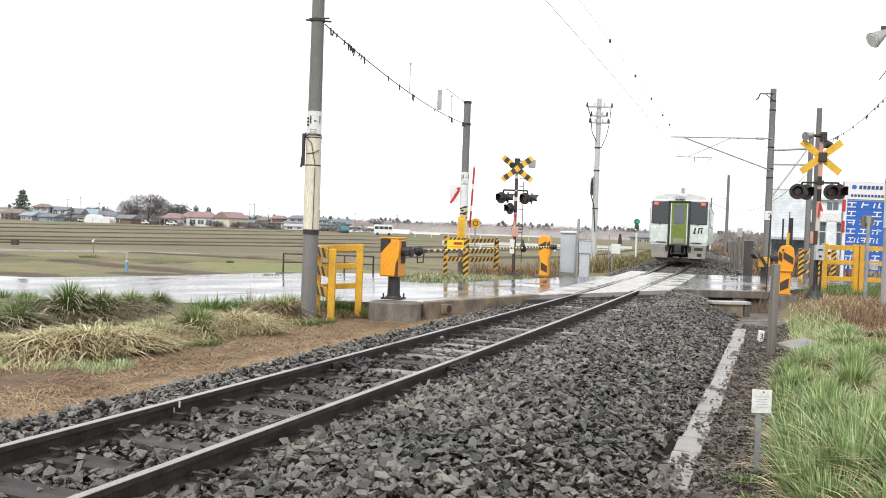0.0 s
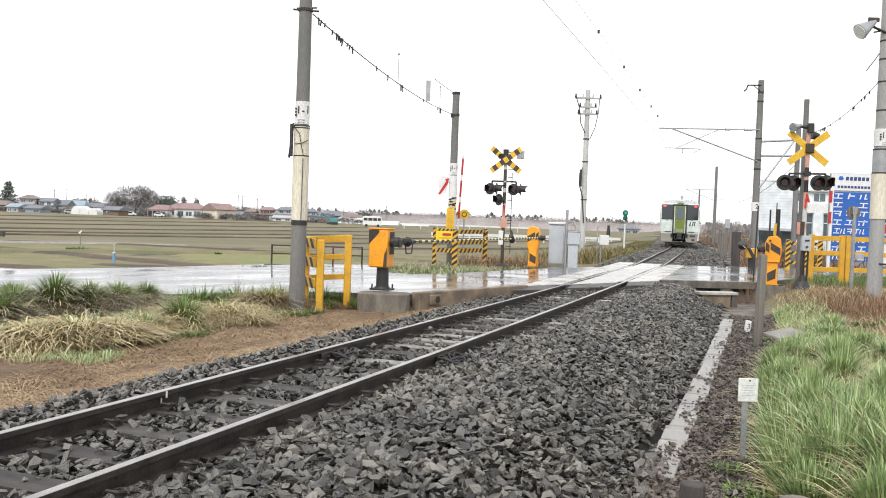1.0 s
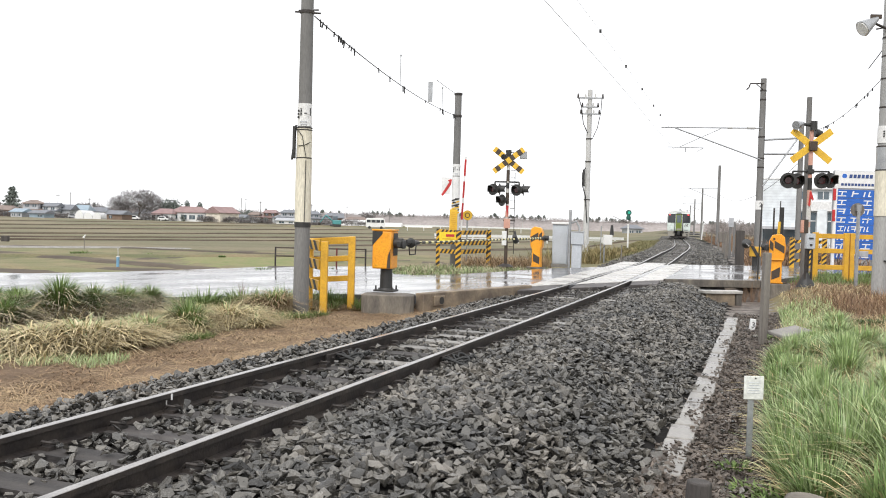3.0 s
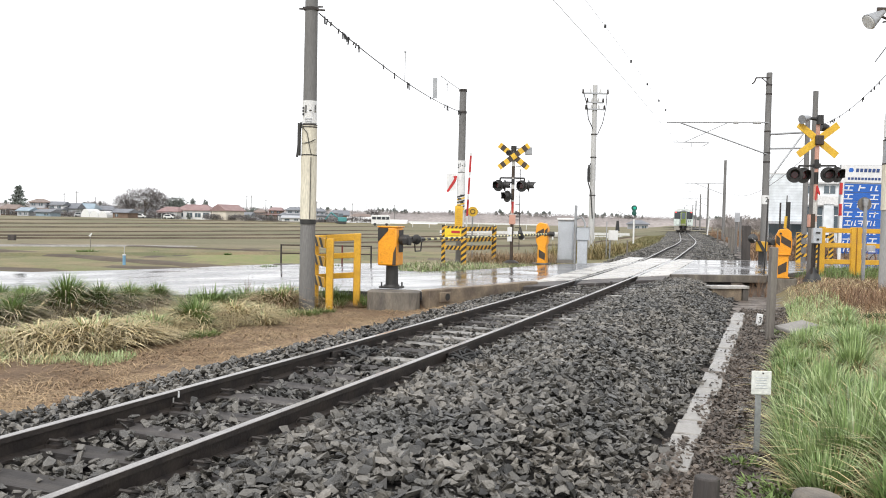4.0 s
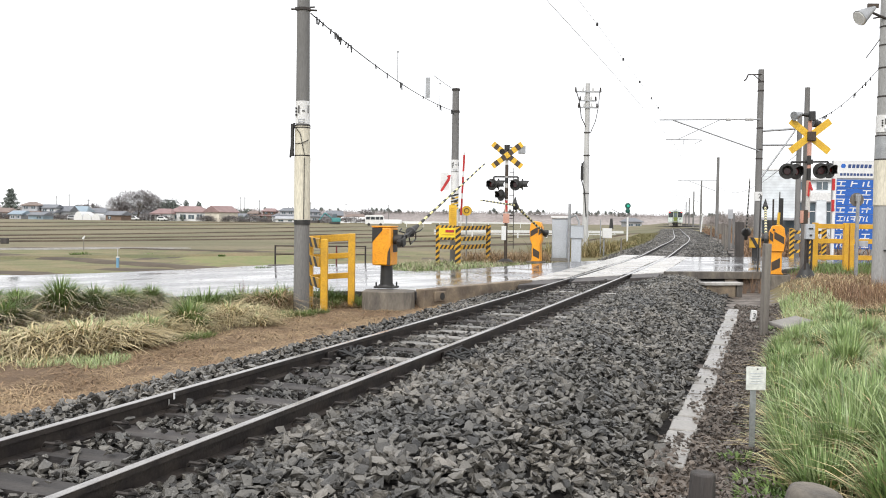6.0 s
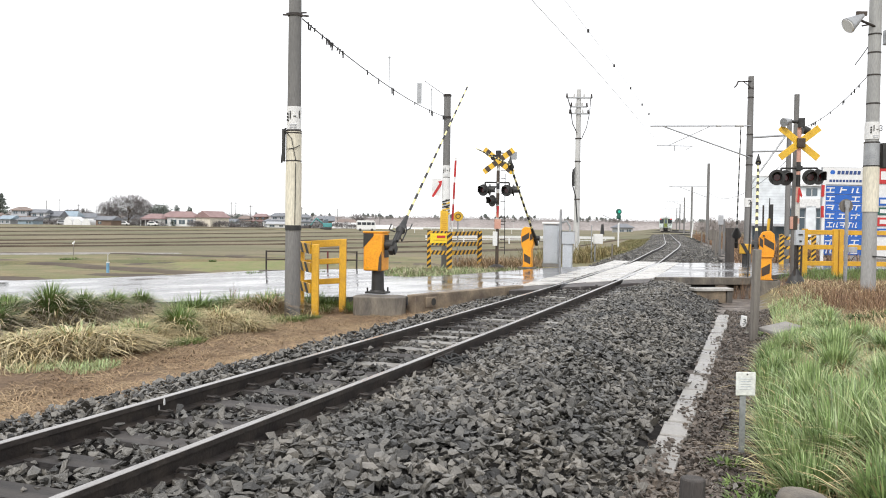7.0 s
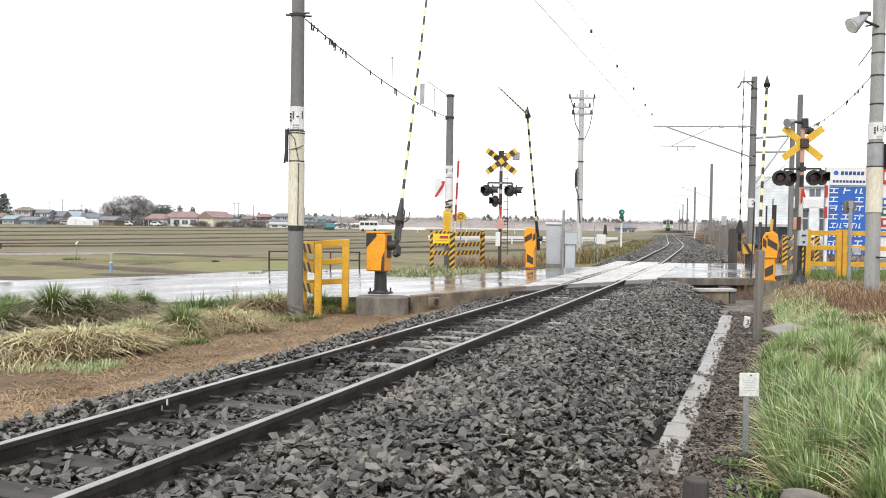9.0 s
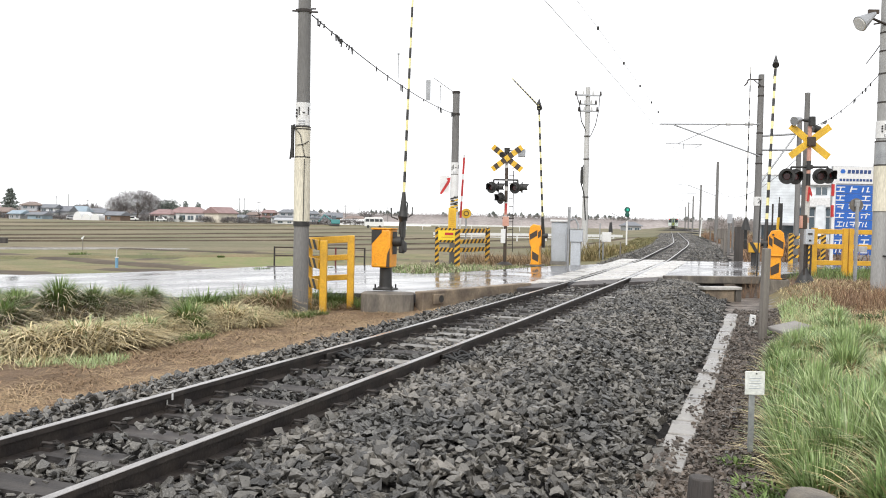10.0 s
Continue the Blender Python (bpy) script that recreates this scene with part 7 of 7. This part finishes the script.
def twigs(lumps, length, width, per):
    """Thin slivers that fan out and upwards inside lumps (x, y, z, rx, ry, rz)."""
    vs = []
    for x, y, z, rx, ry, rz in lumps:
        d = gen.normal(size=(per, 3))
        d /= np.linalg.norm(d, axis=1)[:, None]
        c = np.array([x, y, z]) + d * (gen.random(per) ** 0.5)[:, None] * [rx, ry, rz]
        w = d * 0.8 + gen.normal(size=(per, 3)) * 0.5 + [0, 0, 0.5]
        w *= (length * gen.uniform(0.5, 1.4, per) / np.linalg.norm(w, axis=1))[:, None]
        s = np.cross(w, gen.normal(size=(per, 3)))
        s *= width / np.linalg.norm(s, axis=1)[:, None]
        vs.append(np.stack([c - s, c + s, c + w], 1).reshape(-1, 3))
    v = np.concatenate(vs)
    return v, np.arange(len(v)).reshape(-1, 3)


def branch(f, r_, a, way, length, r, depth):
    """A limb that forks into thinner ones."""
    b = a + way * length
    f.rod(a, b, r, r * 0.7, 5)
    if depth:
        for _ in range(3 if depth > 1 else 2):
            turn = Vector((r_.uniform(-1, 1), r_.uniform(-0.8, 0.8), r_.uniform(-0.2, 0.7))) * 0.85
            branch(f, r_, a + way * length * r_.uniform(0.6, 1.0), (way + turn).normalized(), length * r_.uniform(0.6, 0.8), r * 0.62, depth - 1)


def tree(x, y, h, lumps, material, size, per, label, limbs=5, name="tree"):
    g = thing(name, x, y, float(ground_z(x, y)), 0, label, "tree")
    r_ = random.Random(int(x * 10))
    f = Form()
    if limbs:
        branch(f, r_, Vector((0, 0, -0.3)), Vector((0.03, 0, 1)), h * 0.32, 0.03 * h, 4 if limbs > 5 else 2)
    else:
        f.rod((0, 0, -0.3), (0.1, 0, h * 0.95), 0.03 * h, 0.006 * h, 8)
    part("trunk", f, BARK, g)
    v, t = twigs(lumps, 1.1, size * 0.42, per) if material is TWIG else crown(lumps, size, per)
    ob = bulk("crown", v, t, material, "", "")
    for key in ("kind", "label", "category"):
        if key in ob:
            del ob[key]
    ob.parent = g
    return g


tree(-167, 330, 12, [(0, 0, 1.6 + 1.5 * i, 5.2 - 0.68 * i, 4.0 - 0.5 * i, 0.75) for i in range(7)], FOLIAGE_HAZED, 0.28, 420, "dark pointed conifer among the houses", 0, "conifer")
tree(-113.5, 318, 11, [(-8, 0, 5.5, 4, 3, 3.2), (-3.5, 0, 7.5, 4.5, 3, 3.5), (1.5, 1, 8.5, 4, 3, 3), (5, 0, 6.8, 3.6, 3, 3), (-5, 0, 4, 5, 3, 2.6), (3, 0, 4.2, 4.5, 3, 2.6)], TWIG, 0.16, 1300, "large bare spreading tree behind the houses", 8, "bare_tree")
tree(-104, 322, 9, [(-1, 0, 5, 3, 3, 3.5), (2.2, 0, 5.2, 2.4, 2, 3), (4, 0, 3.6, 1.8, 2, 2.4)], FOLIAGE_HAZED, 0.3, 900, "dark evergreen tree behind the houses", 3, "evergreen_tree")
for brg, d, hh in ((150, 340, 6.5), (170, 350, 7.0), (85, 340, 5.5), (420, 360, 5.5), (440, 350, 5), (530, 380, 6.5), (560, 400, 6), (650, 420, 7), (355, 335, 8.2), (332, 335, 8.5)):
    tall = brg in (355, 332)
    tree(bearing_x(brg, d), d, hh, [(0, 0, hh * 0.55, hh * (0.12 if tall else 0.45), 2, hh * 0.42), (hh * (0.03 if tall else 0.3), 0, hh * 0.4, hh * (0.12 if tall else 0.35), 2, hh * 0.3)], FOLIAGE_HAZED if tall or brg % 20 == 0 else TWIG, 0.35, 350,
         "tall thin evergreen behind the red roofs" if tall else "garden tree beside far houses", 3)

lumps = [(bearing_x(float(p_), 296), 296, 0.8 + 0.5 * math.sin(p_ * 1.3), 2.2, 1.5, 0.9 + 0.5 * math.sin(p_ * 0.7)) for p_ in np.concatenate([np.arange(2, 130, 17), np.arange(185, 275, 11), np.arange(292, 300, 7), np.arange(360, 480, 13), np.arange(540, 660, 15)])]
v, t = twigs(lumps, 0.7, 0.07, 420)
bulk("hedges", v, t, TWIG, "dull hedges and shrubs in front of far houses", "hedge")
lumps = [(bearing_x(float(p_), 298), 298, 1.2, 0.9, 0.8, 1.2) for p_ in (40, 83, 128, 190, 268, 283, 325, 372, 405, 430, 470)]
v, t = crown(lumps, 0.16, 320)
bulk("garden_shrubs", v, t, FOLIAGE_HAZED, "dark evergreen shrubs in far gardens", "shrub")

for brg, d, hh in ((104, 320, 9), (126, 330, 10), (160, 330, 8), (284, 330, 8), (428, 340, 10), (436, 340, 10), (462, 350, 9), (552, 380, 9), (615, 400, 9), (690, 420, 9)):
    q = thing("far_utility_pole", bearing_x(brg, d), d, 0.0, 0, "thin far utility pole among the houses", "utility pole", "far poles")
    part("shaft", Form().rod((0, 0, -0.5), (0, 0, hh), 0.16, 0.11, 8), POLE_GREY, q)
    part("crossarm", Form().box((0, 0, hh - 0.6), (1.6, 0.15, 0.15)), POLE_GREY, q)
for brg, d, hh in ((640, 420, 12.5), (926, 520, 12)):
    q = thing("radio_mast", bearing_x(brg, d), d, 0.0, 0, "thin pale radio mast on the horizon", "mast")
    part("mast", Form().rod((0, 0, 0), (0, 0, hh), 0.14, 0.08, 6), POLE_LIGHT, q)
    part("platform", Form().box((0, 0, hh * 0.42), (2.6, 0.8, 0.4)), POLE_GREY, q)

# far woods: a long low wooded rise, leafless brown paled as by haze, with small dark conifers standing out of it
f = Form()
WOOD_X = [-420 + 3.0 * i for i in range(250)]


def wood_h(x):
    return 6.6 + 1.1 * noise.noise((x * 0.012, 0, 3)) + 0.7 * noise.noise((x * 0.06, 0, 5)) + 0.8 * noise.noise((x * 0.4, 0, 7))


for i, xx in enumerate(WOOD_X):
    for k, (yy, zz) in enumerate(((545, -0.5), (552, 0.45), (560, 0.8), (575, 1.0), (600, 0.9), (640, -0.5))):
        f.v.append((xx, yy + 3 * noise.noise((xx * 0.1, k, 2)), zz * wood_h(xx + 9 * k) if zz > 0 else zz))
    if i:
        o = (i - 1) * 6
        f.f += [(o + j, o + j + 1, o + 7 + j, o + 6 + j) for j in range(5)]
tagged(part("wooded_rise", f, FAR_WOOD_HAZED, smooth=True), "low leafless woods along the horizon, brown paled as by haze", "", "", "structure")
lumps = [(xx, 560 + 8 * math.sin(xx), 0.86 * wood_h(xx) + 0.4, 4, 6, 1.5) for xx in WOOD_X]
v, t = twigs(lumps, 1.3, 0.07, 150)
bulk("far_twigs", v, t, FAR_WOOD_HAZED, "leafless treetops of the low woods, paled as by haze", "woods")
spots = [float(c + 5.0 * gen.normal()) for c in (-42, -36, -30, 9, 15, 34, 44, 56, 62, 95, 104, 118, 126, 165, 176, 190, 205, 214, 228, 240, -290, -240, -200, -150, -110, -80) for _ in range(6)]
lumps = [(xx, 566, wood_h(xx) + 0.2 + 0.7 * math.sin(xx * 1.7) + 0.6 * j, 1.3 - 0.36 * j, 1.4, 0.8) for xx in spots for j in range(3)]
v, t = crown(lumps, 0.22, 80)
bulk("far_conifers", v, t, FOLIAGE_HAZED, "row of small dark conifers on the horizon", "woods")
lumps = [(float(xx), 250, 1.8 + 0.7 * math.sin(xx * 1.1), 2.2, 3, 2.2 + 0.7 * math.sin(xx * 2.1)) for xx in np.arange(79, 104, 2.7)]
v, t = twigs(lumps, 1.0, 0.05, 900)
bulk("far_woods", v, t, FAR_WOOD_HAZED, "leafless trees beyond the crossing posts, brown paled as by haze", "woods")

# ---- the train ----
train = thing("railcar", 0, 0, 0, 0, "white and green diesel railcar seen from its rear end", "train")


def ring_body(profile, ys):
    f = Form()
    k = len(profile)
    for i, v in enumerate(ys):
        f.v += [(a, v, b) for a, b in profile]
        if i:
            o = (i - 1) * k
            f.f += [(o + j, o + (j + 1) % k, o + k + (j + 1) % k, o + k + j) for j in range(k)]
    f.f += [tuple(range(k)), tuple(range(len(f.v) - k, len(f.v)))]
    return f


part("body", ring_body([(-1.40, 0.98), (1.40, 0.98), (1.45, 1.4), (1.45, 3.05), (1.36, 3.32), (-1.36, 3.32), (-1.45, 3.05), (-1.45, 1.4)], [0, 19.5]), TRAIN_WHITE, train, "white car body", 0.04)
part("roof", ring_body([(-1.38, 3.30), (1.38, 3.30), (1.20, 3.50), (0.7, 3.62), (0, 3.66), (-0.7, 3.62), (-1.20, 3.50)], [0.06, 19.4]), TRAIN_ROOF, train, "pale grey curved roof")
for s in (-1, 1):
    w = part("end_window", Form().box((s * 0.95, -0.012, 2.66), (0.86, 0.05, 1.16)), WINDOW, train, "dark cab window", 0.03)
    part("wiper", Form().rod((s * 0.94, -0.05, 2.08), (s * 0.94 - 0.2, -0.05, 2.12), 0.014).rod((s * 0.94, -0.05, 2.02), (s * 0.94, -0.05, 2.1), 0.02), BLACK, w)
    t_ = part("tail_light", Form().box((s * 1.16, -0.05, 3.12), (0.20, 0.06, 0.13)), TAIL_RED, train, "lit red tail lamp", 0.015)
    part("end_pillar", Form().box((s * 0.50, -0.07, 2.1), (0.09, 0.16, 2.3)), BLACK, train, "black gangway frame post", 0.02)
    part("front_panel", Form().box((s * 0.95, -0.01, 1.52), (0.86, 0.035, 0.82)), TRAIN_WHITE, train, "", 0.015)
    part("step_slot", Form().box((s * 0.88, -0.035, 1.13), (0.5, 0.02, 0.05)), BLACK, train)
    part("skirt", Form().prism([(s * 0.42, 0.98), (s * 1.38, 0.98), (s * 1.34, 0.32), (s * 0.52, 0.32)], -0.02, 0.6), TRAIN_SKIRT, train, "dusty skirt plate", 0.02)
    part("grab_rail", Form().rod((s * 1.47, 0.15, 1.5), (s * 1.47, 0.15, 2.9), 0.018), GALV, train)
part("skirt_vent", Form().box((1.0, -0.03, 0.82), (0.42, 0.02, 0.14)).box((1.05, -0.03, 0.52), (0.22, 0.02, 0.14)), BLACK, train)
dr = part("gangway_door", Form().box((0, -0.10, 2.1), (0.86, 0.06, 2.15)), TRAIN_GREEN, train, "green gangway door", 0.02)
part("pane", Form().box((0, -0.135, 2.58), (0.52, 0.02, 0.96)), WINDOW_BLUE, dr, "door window")
part("lower_panel", Form().box((0, -0.135, 1.22), (0.52, 0.02, 0.24)), TRAIN_SKIRT, dr)
part("door_edge", Form().box((-0.40, -0.14, 2.1), (0.05, 0.02, 2.1)).box((0.40, -0.14, 2.1), (0.05, 0.02, 2.1)), TRAIN_WHITE, dr)
part("handle", Form().box((-0.24, -0.15, 2.0), (0.12, 0.03, 0.04)), GALV, dr)
part("gangway_top", Form().box((0, -0.08, 3.22), (1.1, 0.18, 0.1)), BLACK, train, "", 0.03)
part("threshold", Form().box((0, -0.12, 1.0), (1.08, 0.24, 0.08)), BLACK, train, "", 0.02)
ds = part("destination_box", Form().box((0, -0.03, 3.46), (0.52, 0.12, 0.22)), TRAIN_WHITE, train, "destination box with a dark display", 0.02)
part("display", Form().box((0, -0.095, 3.46), (0.42, 0.01, 0.14)), WALL_GREY, ds)
for q in ([(0.72, 1.62), (0.80, 1.62), (0.86, 1.92), (0.78, 1.92)], [(0.70, 1.60), (0.84, 1.60), (0.84, 1.66), (0.70, 1.66)], [(0.92, 1.62), (0.99, 1.62), (1.04, 1.92), (0.97, 1.92)], [(0.97, 1.86), (1.20, 1.86), (1.20, 1.92), (0.97, 1.92)], [(1.08, 1.62), (1.16, 1.62), (1.16, 1.86), (1.08, 1.80)]):
    part("emblem_bar", Form().prism(q, -0.036, -0.030), BLACK, train)
part("coupler", Form().box((0, -0.25, 0.80), (0.36, 0.5, 0.34)).box((0, -0.35, 0.58), (0.42, 0.3, 0.12)), BLACK, train, "dark coupler", 0.04)
for s in (-1, 1):
    part("hose", Form().line([(s * 0.3, -0.1, 0.9), (s * 0.36, -0.25, 0.6), (s * 0.25, -0.28, 0.5)], 0.03), BLACK, train)
for s in (-1, 1):
    part("jumper_box", Form().box((s * 0.56, -0.06, 0.84), (0.16, 0.16, 0.24)), STEEL_DARK, train, "", 0.02)
part("snow_plough", Form().prism([(-1.15, 0.34), (1.15, 0.34), (1.0, 0.14), (-1.0, 0.14)], 0.1, 0.2), STEEL_DARK, train, "dark rail guard")
part("underframe", Form().box((0, 9.7, 0.75), (2.4, 18.0, 0.5)), STEEL_DARK, train)
part("vent", Form().rod((0.1, 0.6, 3.62), (0.1, 0.6, 3.95), 0.09, n=10).box((0.1, 0.6, 3.8), (0.14, 0.14, 0.24)), GALV, train, "roof exhaust")
for v in (2.5, 4.6, 14.9, 17.0):
    ax = new("wheelset")
    ax.parent = train
    ax.matrix_basis = pose(0, v, 0.43)
    part("axle", Form().rod((-0.6, 0, 0), (0.6, 0, 0), 0.08), STEEL_DARK, ax)
    for s in (-1, 1):
        part("wheel", Form().rod((s * 0.50, 0, 0), (s * 0.63, 0, 0), 0.43, n=24), STEEL_DARK, ax)
for s in (-1, 1):
    for i in range(9):
        part("side_window", Form().box((s * 1.455, 2.2 + i * 1.9, 2.45), (0.03, 1.3, 0.9)), WINDOW, train, "", 0.02)
    part("side_stripe", Form().box((s * 1.456, 9.75, 3.12), (0.015, 19.3, 0.12)), TRAIN_GREEN, train)


# ---- what moves ----
def motions():
    rows = []
    for i in range(21):
        t = 0.5 * i
        y = 43.8 + 22.6 * t - 0.06 * t * t
        p = line_at(y)
        q = line_at(y + 14)
        a = math.degrees(math.atan2(q.x - p.x, q.y - p.y))
        rows.append((t, pose(p.x, p.y, p.z, 0.24, 0, -a)))
    walk(train, rows)

    def lift(pivot, angles, lean=0.0, arm=None):
        walk(arm, [(t, pose(*pivot, 0, lean, 0) @ pose(0, 0, 0, a)) for t, a in angles])

    rise = [(0, 0), (2.5, 0), (5.0, 0), (5.3, 1.5), (5.6, 7.5), (6.0, 16.5), (6.3, 22.5), (6.5, 26), (7.0, 36), (7.5, 45.5), (8.0, 55), (8.5, 64), (9.0, 72), (9.5, 80), (9.8, 84), (10.0, 85.5)]
    lift(ARM_N, rise, 0, arm_n)
    slow = [(0, 0), (2.5, 0), (5.0, 0), (5.3, 1), (5.6, 5), (6.0, 11), (6.3, 16.5), (6.5, 20), (7.0, 30.5), (7.5, 41), (8.0, 51), (8.5, 59.5), (9.0, 66.5), (9.5, 73.5), (9.8, 77.5), (10.0, 79)]

    def folded(pivot, arm, tip, length, lean, slow, sink):
        lift(pivot, slow, lean, arm)
        rows = []
        for t, a in slow:
            knee = pose(*pivot, 0, lean, 0) @ pose(0, 0, 0, a) @ Vector((0, length, 0))
            rows.append((t, pose(*knee, sink * math.sin(radians(a)), 0, 0)))
        walk(tip, rows)

    folded(ARM_F, arm_f, tip_f, 4.5, 1.0, slow, 4)
    folded(ARM_T, arm_r, tip_r, 5.4, 1.6, slow, 0)
    lift(ARM_2, rise, 0, arm_2)


motions()
